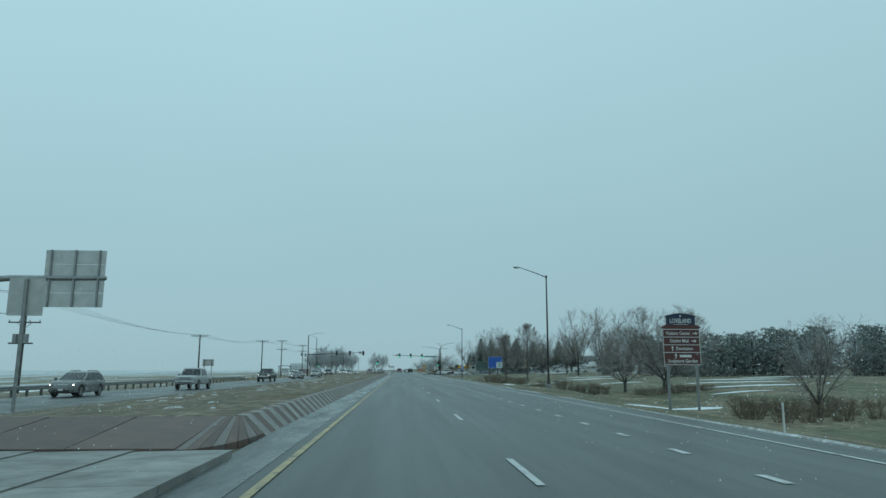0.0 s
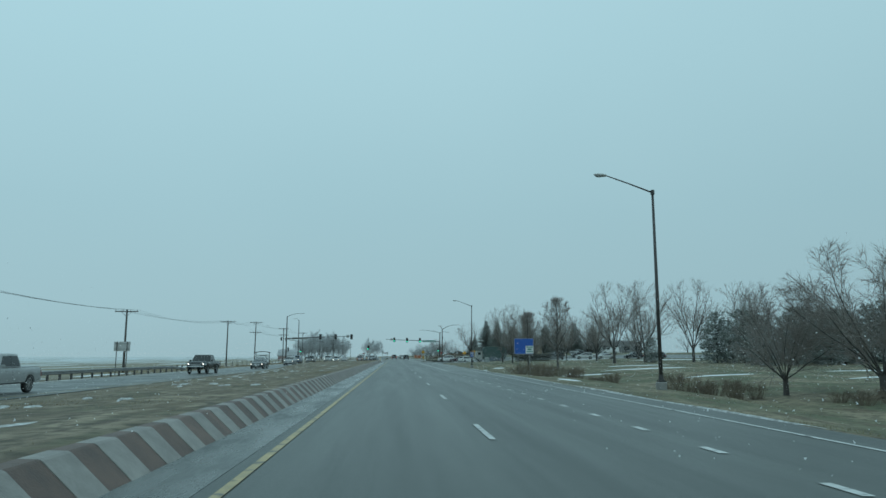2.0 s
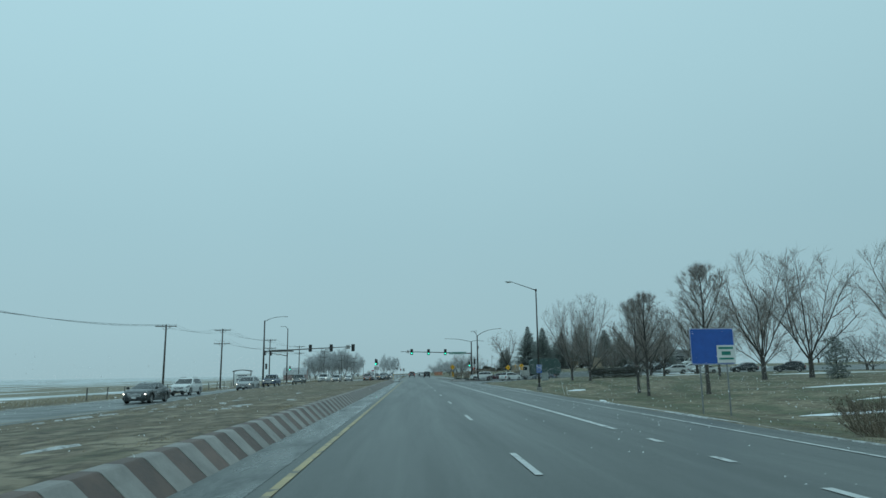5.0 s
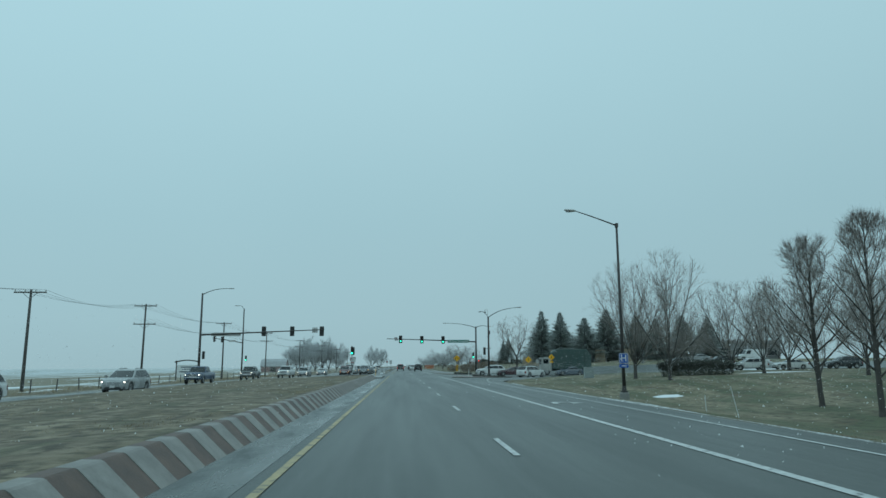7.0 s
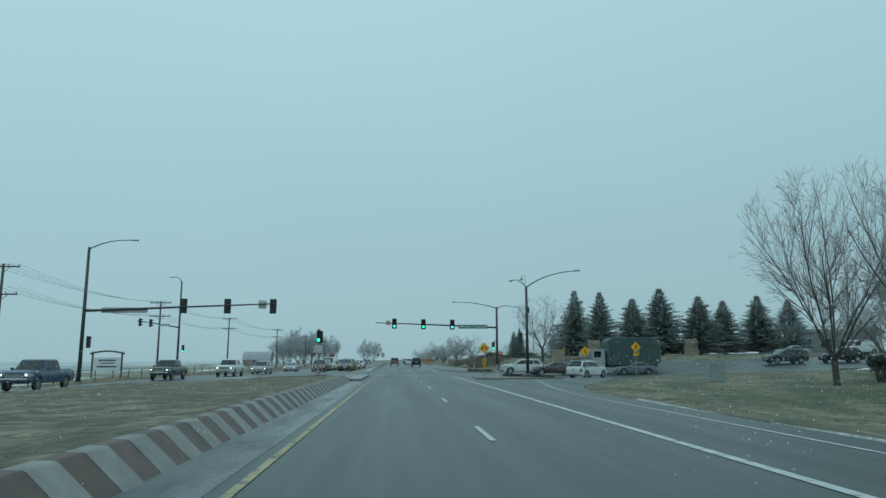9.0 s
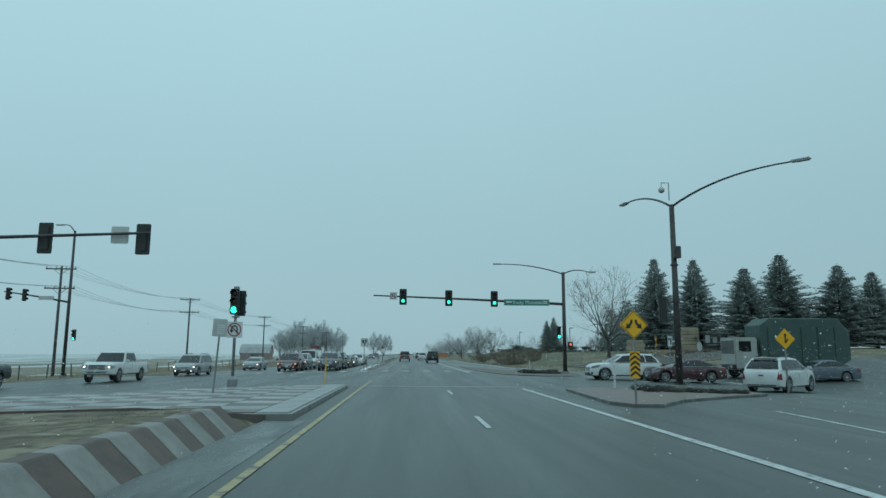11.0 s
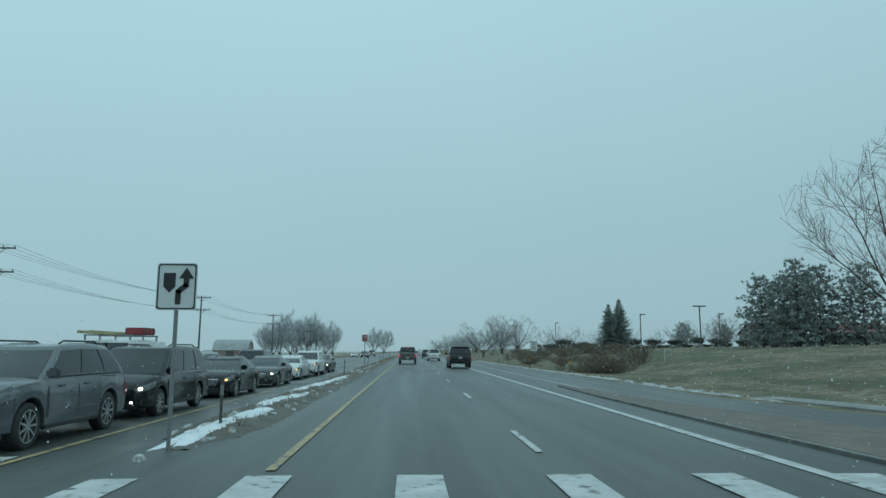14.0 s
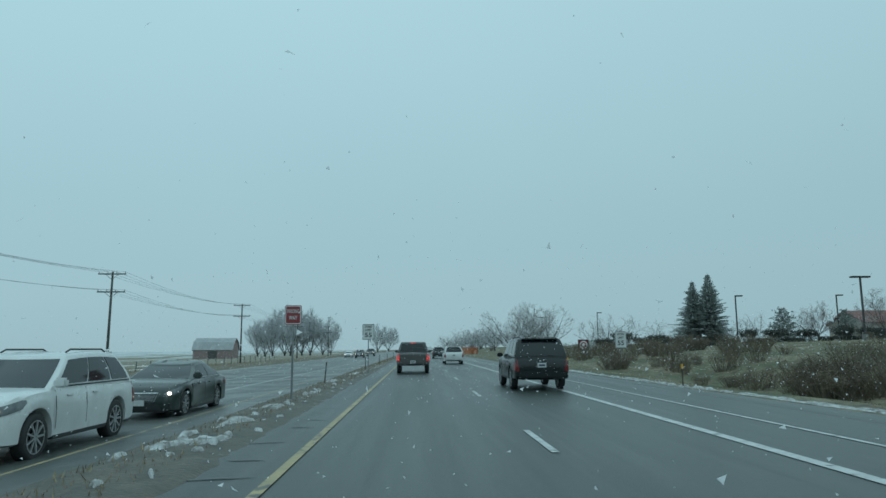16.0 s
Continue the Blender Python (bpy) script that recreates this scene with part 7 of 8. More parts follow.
plant("open_tree", 0, 26.2, 273.4, 12.2, 11.6, "leafless tree with long level branches by the corner", 15)
plant("vase_tree", 0, 23.7, 416.8, 10.2, 12.4, "leafless round tree far along the road", 80, wide=1.1)
plant("small_tree", 0, 50.5, 347, 5.6, 8.2, "leafless tree above a low wall", 30, wide=0.9)
plant("small_tree", 0, 46.0, 352, 4.6, 8.2, "small leafless tree above a low wall", 150, wide=0.9)
plant("vase_tree", 0, 57.5, 338, 7.2, 12.4, "leafless tree beside a red-roofed building", 150)
plant("small_tree", 0, 36.0, 318, 2.6, 8.2, "small leafless tree on a grass bank", 80, wide=0.7)
plant("small_tree", 0, 39.0, 322, 2.8, 8.2, "small leafless tree on a grass bank", 250, wide=0.7)
rng = random.Random(5)
for i in range(34):
    x, y = 16 + 2.6 * (i % 8) + rng.uniform(-2, 2), 392 + 8.5 * i + rng.uniform(-4, 4)
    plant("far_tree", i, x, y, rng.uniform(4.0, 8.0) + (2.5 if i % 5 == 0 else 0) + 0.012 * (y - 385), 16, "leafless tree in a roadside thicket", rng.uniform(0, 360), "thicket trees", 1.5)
for i in range(16):
    x, y = 30 + 4.6 * i + rng.uniform(-2, 2), 398 - 0.9 * i + rng.uniform(-9, 9)
    plant("far_tree", i, x, y, rng.uniform(3.6, 6.4), 16, "leafless tree in a belt behind the parking lot", rng.uniform(0, 360), "parking lot trees", 1.5)
for i in range(14):
    x, y = 66 + 6.5 * i + rng.uniform(-3, 3), 258 + 4 * (i % 5) + rng.uniform(-6, 6)
    plant("far_tree", i, x, y, rng.uniform(6.0, 9.5), 16, "leafless tree beyond the side street", rng.uniform(0, 360), "side street trees", 1.5)
for i in range(22):
    x, y = 70 + 3.4 * i + rng.uniform(-2, 2), 172 + 9 * (i % 5) + rng.uniform(-4, 4)
    plant("far_tree", i, x, y, rng.uniform(6.5, 9.5), 16, "leafless tree in a belt behind the lawn", rng.uniform(0, 360), "lawn belt trees", 1.5)
for i, (x, y, h) in enumerate(((-75, 622, 17), (-70, 616, 20), (-66, 626, 19), (-61, 614, 21), (-57, 624, 19), (-52, 618, 20), (-47, 626, 17), (-42, 618, 14), (-80, 628, 15), (-30, 820, 19), (-22, 835, 18))):
    plant("grove_tree", i, x, y, h * 1.15, 16, "large leafless tree in a distant grove, paled for haze", 47 * i, "distant grove", 1.2)
for i in range(16):
    x = 58 + 9.6 * (i % 8) + rng.uniform(-3, 3)
    y = 62 + 26 * (i // 8) + rng.uniform(-7, 7) + 6.2 * (i % 8)
    plant("far_tree", i, x, y, rng.uniform(7.5, 10.5), 16, "leafless tree in a wood behind the meadow", rng.uniform(0, 360), "meadow wood", 1.4)


def spruce(name, seed, h, base_r, density, material, pine=False):
    """A conifer: trunk, whorled boughs and drooping sprays of needles."""
    rng = random.Random(seed)
    t = thing(name, "dark green conifer", "tree", 0, 0, 0)
    tr, cr = Strands(), Strands()
    for i in range(6):
        z0, z1 = h * 0.97 * i / 6, h * 0.97 * (i + 1) / 6
        tr.limb(Vector((0, 0, z0 - (0.2 if i == 0 else 0))), Vector((0, 0, z1)), 0.016 * h * (1 - i / 6.4), 0.016 * h * (1 - (i + 1) / 6.4), 8)
    tiers = int(h * (4.2 if not pine else 2.3))
    for i in range(tiers):
        f = i / tiers
        z = h * (0.07 + 0.91 * f) if not pine else h * (0.05 + 0.91 * f)
        if pine:
            rad = base_r * (math.sin(math.pi * min(1, 0.30 + 0.68 * f)) ** 0.7) * rng.uniform(0.75, 1.1)
        else:
            rad = base_r * (1 - f) ** 0.92 * (0.70 + 0.30 * min(1, f * 6)) * rng.uniform(0.72, 1.15) + 0.10
        nb = max(5, int((9 if pine else 15) * (1 - 0.45 * f) * density))
        off = rng.uniform(0, 6.28)
        for b in range(nb):
            a = off + 2 * math.pi * (b + rng.uniform(-0.25, 0.25)) / nb
            ln = rad * (rng.uniform(0.72, 1.1) if pine else rng.uniform(0.5, 1.18))
            o = Vector((math.cos(a), math.sin(a), 0))
            side = Vector((-o.y, o.x, 0))
            rise = (0.45 * f - 0.20) if not pine else rng.uniform(-0.22, 0.25) + 0.4 * f
            base = Vector((0, 0, z))
            tip = base + o * ln + Vector((0, 0, rise * ln))
            mid = base.lerp(tip, 0.5) + Vector((0, 0, -0.06 * ln if not pine else 0.02))
            tr.limb(base, mid, 0.022 + 0.008 * ln, 0.014, 3)
            tr.limb(mid, tip, 0.014, 0.006, 3)
            if pine:
                for c in range(max(2, int(ln * 2.2))):
                    u = 0.35 + 0.65 * (c + rng.random()) / max(2, int(ln * 2.2))
                    q = base.lerp(tip, min(1, u)) + Vector((rng.gauss(0, 0.14), rng.gauss(0, 0.14), rng.gauss(0, 0.10)))
                    for k in range(14):
                        d = Vector((rng.gauss(0, 1), rng.gauss(0, 1), rng.gauss(0.55, 0.8))).normalized()
                        w = d.cross(Vector((rng.gauss(0, 1), rng.gauss(0, 1), rng.gauss(0, 1)))).normalized() * 0.056
                        cr.tri(q - w, q + w, q + d * rng.uniform(0.20, 0.44))
            else:
                m = max(3, int(ln * 6.5))
                for c in range(m):
                    u = 0.14 + 0.86 * (c + rng.random()) / m
                    q = base.lerp(mid, u * 2) if u < 0.5 else mid.lerp(tip, u * 2 - 1)
                    for s in (-1, 1):
                        l = (0.20 + 0.42 * (1 - u) * min(1.3, ln)) * rng.uniform(0.7, 1.2)
                        e2 = q + side * s * l * 0.8 + o * l * 0.55 + Vector((0, 0, -0.20 * l - rng.uniform(0, 0.09)))
                        w = o * (0.05 + 0.05 * l)
                        cr.tri(q - w, q + w, e2)
                        cr.tri(q.lerp(e2, 0.35) - w * 0.8 + Vector((0, 0, -0.10 - 0.06 * rng.random())), q.lerp(e2, 0.5) + w, e2 + Vector((0, 0, -0.05)))
                    if c % 2:
                        cr.tri(q - side * 0.06, q + side * 0.06, q + o * 0.16 + Vector((0, 0, -0.22 * rng.uniform(0.5, 1.2))))
    top = Vector((0, 0, h))
    for k in range(10 if not pine else 0):
        a = rng.uniform(0, 6.28)
        q = Vector((0, 0, h * (0.95 + 0.045 * k / 10)))
        cr.tri(q, q + Vector((0, 0, 0.05)), q + Vector((math.cos(a) * 0.22, math.sin(a) * 0.22, 0.12)))
    link_mesh("trunk", tr.mesh("trunk", BARK), None, t)
    link_mesh("foliage", cr.mesh("foliage", material), None, t)
    return t


TREES["spruce"] = [spruce("spruce", 51, 13, 4.3, 0.72, NEEDLE), spruce("spruce", 55, 13, 3.9, 0.75, NEEDLE)]
TREES["pine"] = [spruce("pine", 61, 8, 3.2, 1.25, PINE, True), spruce("pine", 64, 8, 3.0, 1.3, PINE, True)]
for i, (x, y, top, wd) in enumerate(((31.5, 270.4, 14.0, 1.3), (34.7, 265.9, 13.3, 1.45), (39.2, 262.4, 11.8, 1.85), (44.6, 264.3, 13.8, 1.85), (50.5, 262.5, 12.3, 1.9), (55.0, 263, 11.6, 1.8), (60.5, 262, 12.4, 1.8), (67, 264, 12, 1.8))):
    plant("spruce", i, x, y, top - land(x, y), 13, "tall dark spruce with drooping boughs dusted by snow, needles paled for haze", 75 * i, "spruces behind the corner wall", wd)
plant("spruce", 1, 38.2, 363.0, 11.3 - land(38.2, 363), 13, "dark spruce standing alone on the bank", 20, wide=1.25)
plant("spruce", 0, 36.6, 364.2, 10.4 - land(36.6, 364.2), 13, "dark spruce beside a larger one", 120, wide=1.25)
for i, (x, y, h, wd) in enumerate(((37.6, 310.5, 8.0, 0.85), (40.2, 308.0, 9.4, 0.85), (43.4, 309.5, 9.0, 0.9), (46.5, 307.0, 8.6, 0.95), (41.8, 313.5, 8.4, 0.9))):
    plant("pine", i, x, y, h, 8, "bushy dark green pine on a grass bank", 60 * i, "pines on the bank", wd)
for i, (x, y, h, wd) in enumerate(((52.0, 141, 8.2, 1.0), (55.0, 138, 8.6, 1.1), (58.0, 141, 7.8, 1.05), (48.5, 120.5, 6.6, 1.0), (51.5, 118, 7.4, 1.05), (54.8, 116, 7.0, 1.0), (58.0, 118, 6.8, 1.1), (62, 126, 7.8, 1.1), (66, 130, 7.8, 1.1), (47.5, 158, 4.5, 0.8), (69, 112, 8.2, 1.2), (75, 106, 8.0, 1.2), (80, 101, 8.4, 1.2), (74, 118, 8.6, 1.2), (61, 117, 7.6, 1.2), (64.5, 114, 8.0, 1.2), (66, 120, 8.4, 1.2), (70.5, 121, 8.2, 1.2), (78, 112, 8.4, 1.2), (84, 106, 8.6, 1.2), (86, 98, 8.2, 1.2), (56.5, 124, 7.8, 1.1), (72, 100, 7.4, 1.2), (90, 108, 9.0, 1.3))):
    plant("pine", i + 1, x, y, h, 8, "bushy dark green pine in a park", 47 * i, "park pines", wd)
for i, (x, y, h) in enumerate(((55.5, 377, 5.2), (62, 372, 4.5), (68, 368, 5.0))):
    plant("pine", i, x, y, h, 8, "bushy dark pine behind a hedge", 30 * i, "pines by the lot")


def shrub_mesh(name, seed, w, h, n, material, leafy=False):
    rng = random.Random(seed)
    s = Strands()
    for _ in range(n):
        a, rr = rng.uniform(0, 6.28), w * 0.5 * math.sqrt(rng.random()) * 0.55
        p = Vector((rr * math.cos(a), rr * math.sin(a), -0.05))
        tip = Vector((rr * math.cos(a) * 1.9 + rng.gauss(0, 0.12), rr * math.sin(a) * 1.9 + rng.gauss(0, 0.12), h * rng.uniform(0.55, 1.0) * (1 - 0.35 * (rr / (w * 0.5)) ** 2)))
        m = p.lerp(tip, 0.5) + Vector((rng.gauss(0, 0.06), rng.gauss(0, 0.06), 0.05))
        s.limb(p, m, 0.012, 0.009, 3)
        s.limb(m, tip, 0.009, 0.004, 3)
        for k in range(9 if not leafy else 6):
            u = rng.uniform(0.3, 1)
            q = m.lerp(tip, u)
            d = Vector((rng.gauss(0, 1), rng.gauss(0, 1), rng.gauss(0.6, 0.6))).normalized()
            if leafy:
                for _2 in range(4):
                    g = q + Vector((rng.gauss(0, 0.09), rng.gauss(0, 0.09), rng.gauss(0, 0.09)))
                    wv = d.cross(Vector((rng.gauss(0, 1), rng.gauss(0, 1), 0.3))).normalized() * 0.045
                    s.tri(g - wv, g + wv, g + d * 0.12)
            else:
                wv = d.cross(Vector((rng.gauss(0, 1), rng.gauss(0, 1), 0.3))).normalized() * 0.007
                s.tri(q - wv, q + wv, q + d * rng.uniform(0.12, 0.32))
    return s.mesh(name, material)


BUSH = [shrub_mesh("bare_shrub", 71, 1.8, 1.2, 75, SHRUB), shrub_mesh("bare_shrub", 72, 1.6, 1.0, 70, SHRUB)]
LEAFY = [shrub_mesh("evergreen_shrub", 75, 2.0, 1.5, 80, HEDGE, True), shrub_mesh("evergreen_shrub", 76, 1.6, 0.6, 55, HEDGE, True)]


def shrub(kind, i, x, y, sx, sz, label, group=""):
    me = (BUSH if kind == "bare_shrub" else LEAFY)[i % 2]
    ob = link_mesh(kind, me, None)
    ob.matrix_basis = pose(x, y, land(x, y), 0, 0, 57 * i) @ Matrix.Diagonal((sx, sx, sz, 1))
    return tagged(ob, label, "shrub", group)


rng = random.Random(9)
for i in range(16):
    shrub("bare_shrub", i, 12.9 + (i % 5) * 1.7 + rng.uniform(-0.9, 0.9), 94 + (i // 5) * 2.8 + rng.uniform(-1.2, 1.2), rng.uniform(0.7, 1.3), rng.uniform(0.5, 1.2), "leafless grey-brown shrub in rough grass", "roadside shrubs")
for i in range(8):
    shrub("bare_shrub", i, 17.5 + (i % 4) * 1.25 + rng.uniform(-0.3, 0.3), 72.4 + (i // 4) * 2.1, rng.uniform(0.8, 1.1), rng.uniform(0.8, 1.15), "leafless tawny shrub near a lamp post", "roadside shrubs")
for i in range(12):
    shrub("bare_shrub", i, 19.0 + (i % 4) * 1.6 + rng.uniform(-0.4, 0.4), 34.0 + (i // 4) * 2.4, rng.uniform(0.8, 1.2), rng.uniform(0.8, 1.2), "leafless brown shrub at the edge of a meadow", "roadside shrubs")
for i in range(10):
    shrub("bare_shrub", i, 23.4 + (i % 5) * 1.5, 65.5 + (i // 5) * 2.0, rng.uniform(0.7, 1.1), rng.uniform(0.5, 0.8), "low leafless shrub under a round tree", "roadside shrubs")
for i in range(9):
    shrub("evergreen_shrub", 0, 28.0 + 0.85 * i, 188.5 + 0.3 * math.sin(i), 0.95, 1.12, "dark clipped hedge bush", "hedge")
for cx, cy, n, sp, size in ((19.4, 306.0, 14, 1.3, 1.5), (18.0, 313, 5, 1.4, 0.8), (20.5, 311, 5, 1.4, 0.9), (20.0, 324, 9, 2.4, 0.9), (16.5, 330, 7, 1.6, 0.9), (25.0, 327, 9, 2.6, 1.0), (21, 340, 10, 3, 1.1), (27, 343, 10, 3, 1.3), (24, 358, 10, 4, 1.2), (18.5, 352, 7, 2.0, 1.0)):
    for i in range(n):
        k = size * rng.uniform(0.55, 1.25)
        shrub("bare_shrub", i, cx + rng.gauss(0, sp), cy + rng.gauss(0, sp * 1.3), k * rng.uniform(0.9, 1.4), k * rng.uniform(0.8, 1.3), "leafless dark shrub growing in a ditch", "ditch shrubs")
for i in range(12):
    shrub("evergreen_shrub", i, 30 + rng.uniform(-2, 14), 362 + rng.uniform(-3, 26), rng.uniform(0.8, 1.6), rng.uniform(0.8, 2.0), "scrubby roadside bush beyond the ditch", "ditch shrubs")
for i in range(26):
    shrub("evergreen_shrub", i, 30 + 1.6 * i + rng.uniform(-0.7, 0.7), 352 - 0.4 * i + rng.uniform(-1.5, 1.5), rng.uniform(0.9, 1.4), rng.uniform(0.7, 1.2), "dark low hedge bush along a parking lot", "lot hedge")
for i in range(9):
    shrub("evergreen_shrub", 1, 10.4 + (i % 5) * 0.95, 213.6 + (i // 5) * 1.2 + rng.uniform(-0.2, 0.2), rng.uniform(0.4, 0.62), rng.uniform(0.3, 0.6), "low dark planting on the corner island", "island planting")
for i in range(12):
    shrub("evergreen_shrub", 1, 10.2 + (i % 4) * 0.75 + rng.uniform(-0.3, 0.3), 241.0 + (i // 4) * 1.8 + rng.uniform(-0.5, 0.5), rng.uniform(0.5, 0.8), rng.uniform(0.35, 0.6), "low dark planting on the splitter island", "island planting")
for i in range(12):
    shrub("bare_shrub", i, 27.0 + (i % 6) * 2.2, 259.6 + (i // 6) * 1.2, 0.8, 0.45, "low bare planting below a stone wall", "corner planting")


# ---- walls, buildings and distant things --------------------------------
def stone_pier(x, y, w, h, rz):
    t = thing("stone_pier", "pier of rough stacked buff sandstone slabs", "stone pier", x, y, land(x, y), rz, "sandstone piers")
    rng2 = random.Random(int(x * 10))
    z = -0.2
    while z < h:
        s = rng2.uniform(0.28, 0.5)
        bm = bmesh.new()
        q = 1 - 0.16 * max(0, z) / h
        box(bm, (rng2.uniform(-0.06, 0.06), 0, z + s / 2), (w * q * rng2.uniform(0.92, 1.0), 1.0 * q, s - 0.02), 0, 0, rng2.uniform(-2, 2), 0.04)
        part("stone", bm, STONE, t)
        z += s
    return t


for x, y, w, h in ((27.4, 266.4, 2.3, 2.0), (32.9, 263.7, 2.5, 2.5), (41.8, 260.6, 2.4, 2.5), (47.5, 259.4, 2.4, 2.3)):
    stone_pier(x, y, w, h, -14)
t = thing("name_wall", "dark curved wall carrying pale metal characters between stone piers", "wall sign", 37.4, 262.0, land(37.4, 262.0), -13)
bm = bmesh.new()
box(bm, (0, 0, 0.9), (6.6, 0.35, 2.2), bevel=0.03)
w = part("panel", bm, mat("dark_bronze_panel", (0.055, 0.05, 0.048), (0.04, 0.038, 0.037), 0.6, 1.5), t)
bm = bmesh.new()
for i in range(8):
    box(bm, (-2.9 + 0.8 * i, -0.20, 1.25 + (0.1 if i == 0 else 0)), (0.50, 0.05, 0.62 if i else 0.85), bevel=0.02)
part("mark_bars", bm, ALU, w, "row of pale metal bars")
t = thing("low_wall", "low buff stone wall along the planting", "wall", 29.8, 264.8, land(29.8, 264.8), -25)
for r in range(2):
    for c in range(4):
        bm = bmesh.new()
        box(bm, (-1.4 + 0.95 * c + 0.3 * r, 0, 0.15 + 0.36 * r), (0.92, 0.6, 0.34), bevel=0.03)
        part("stone", bm, STONE, t)

t = thing("utility_cabinet", "grey-green metal utility cabinet on the grass", "utility box", 21.9, 196.9, land(21.9, 196.9))
bm = bmesh.new()
box(bm, (0, 0, 0.66), (1.0, 0.75, 1.3), bevel=0.03)
c = part("body", bm, UTIL_GREEN, t)
bm = bmesh.new()
box(bm, (0, -0.385, 0.68), (0.86, 0.02, 1.12), bevel=0.008)
d = part("door", bm, UTIL_GREEN, c)
bm = bmesh.new()
box(bm, (0.34, -0.41, 0.7), (0.04, 0.04, 0.16))
part("handle", bm, STEEL, d)
bm = bmesh.new()
box(bm, (0, 0, 0.0), (1.2, 0.95, 0.12), bevel=0.02)
part("plinth", bm, CONCRETE, t)


def lot_lamp(x, y, top, heads=1):
    z = land(x, y)
    t = thing("lot_lamp", "dark parking lot lamp with a flat square head", "lamp post", x, y, z, group="parking lot lamps")
    bm = bmesh.new()
    box(bm, (0, 0, (top - z) / 2), (0.14, 0.14, top - z))
    part("pole", bm, DARK_STEEL, t)
    bm = bmesh.new()
    tube(bm, [(0, 0, -0.1), (0, 0, 0.6)], 0.28, 12)
    part("footing", bm, CONCRETE, t)
    for s in ((1,), (-1, 1))[heads - 1]:
        bm = bmesh.new()
        box(bm, (s * 0.5, 0, top - z - 0.08), (0.85, 0.55, 0.16), bevel=0.03)
        part("lamp_head", bm, BLACK, t)


lot_lamp(43.0, 365.6, 8.44)
lot_lamp(43.3, 339.7, 8.34, 2)
lot_lamp(38.5, 420.0, 9.0)
lot_lamp(33.0, 455.0, 9.5, 2)
lot_lamp(61.0, 372.0, 9.0)
lot_lamp(46.0, 240.5 + 6, 8.0)


def building(name, label, x, y, w, d, h, wall, roof, rz=0.0, pitch=0.0, bays=5, over=0.5):
    t = thing(name, label, "building", x, y, land(x, y) - 0.3, rz)
    bm = bmesh.new()
    box(bm, (0, 0, h / 2), (w, d, h))
    wl_ = part("wall", bm, wall, t)
    bm = bmesh.new()
    if pitch:
        o = over
        pts = [(-d / 2 - o, h - 0.1), (0, h + pitch), (d / 2 + o, h - 0.1), (d / 2 + o, h - 0.35), (0, h + pitch - 0.3), (-d / 2 - o, h - 0.35)]
        slab(bm, pts, -w / 2 - o, w / 2 + o)
        bmesh.ops.transform(bm, matrix=pose(0, 0, 0, 0, 0, 90), verts=bm.verts)
    else:
        box(bm, (0, 0, h + 0.12), (w + 0.5, d + 0.5, 0.5), bevel=0.04)
    part("roof", bm, roof, t)
    if pitch:
        bm = bmesh.new()
        slab(bm, [(-d / 2, h - 0.3), (0, h + pitch - 0.35), (d / 2, h - 0.3)], -w / 2 + 0.02, w / 2 - 0.02)
        bmesh.ops.transform(bm, matrix=pose(0, 0, 0, 0, 0, 90), verts=bm.verts)
        part("gable", bm, wall, t)
    for i in range(bays):
        bx_ = -w / 2 + w * (i + 0.5) / bays
        bm = bmesh.new()
        box(bm, (bx_, -d / 2 - 0.02, h * 0.48), (w / bays * 0.6, 0.10, h * 0.42))
        fr = part("window", bm, ALU, t)
        bm = bmesh.new()
        box(bm, (bx_, -d / 2 - 0.06, h * 0.48), (w / bays * 0.6 - 0.16, 0.06, h * 0.42 - 0.16))
        part("pane", bm, WINDOW, fr)
    return t


building("office_building", "long grey flat-roofed building behind bare trees", 79, 276, 15, 12, 4.2, WALL_GREY, ROOF_GREY, 0, 0, 4)
building("store_building", "tan building with a pitched red tile roof", 98, 402, 30, 18, 3.6, WALL_TAN, ROOF_RED, -12, 2.4, 6)
# barn across the fields
t = thing("barn", "red barn with a pale metal gambrel roof, colours paled for haze", "barn", -77, 545, land(-77, 545))
bm = bmesh.new()
slab(bm, [(-5, 0), (5, 0), (5, 3.6), (-5, 3.6)], -7.3, 7.3)
bmesh.ops.transform(bm, matrix=pose(0, 0, 0, 0, 0, 90), verts=bm.verts)
wl_ = part("wall", bm, BARN_RED, t)
bm = bmesh.new()
gam = [(-5.4, 3.4), (-3.6, 6.3), (0, 7.9), (3.6, 6.3), (5.4, 3.4)]
slab(bm, gam + [(y * 0.95, z - 0.3) for y, z in gam[::-1]], -7.7, 7.7)
bmesh.ops.transform(bm, matrix=pose(0, 0, 0, 0, 0, 90), verts=bm.verts)
part("roof", bm, ROOF_GREY, t)
bm = bmesh.new()
slab(bm, [(y * 0.94, z - 0.35) for y, z in gam], -7.25, 7.25)
bmesh.ops.transform(bm, matrix=pose(0, 0, 0, 0, 0, 90), verts=bm.verts)
part("gable", bm, BARN_RED, t)
bm = bmesh.new()
box(bm, (0, -5.05, 1.5), (3.4, 0.08, 3.0))
part("door", bm, WOOD, t)

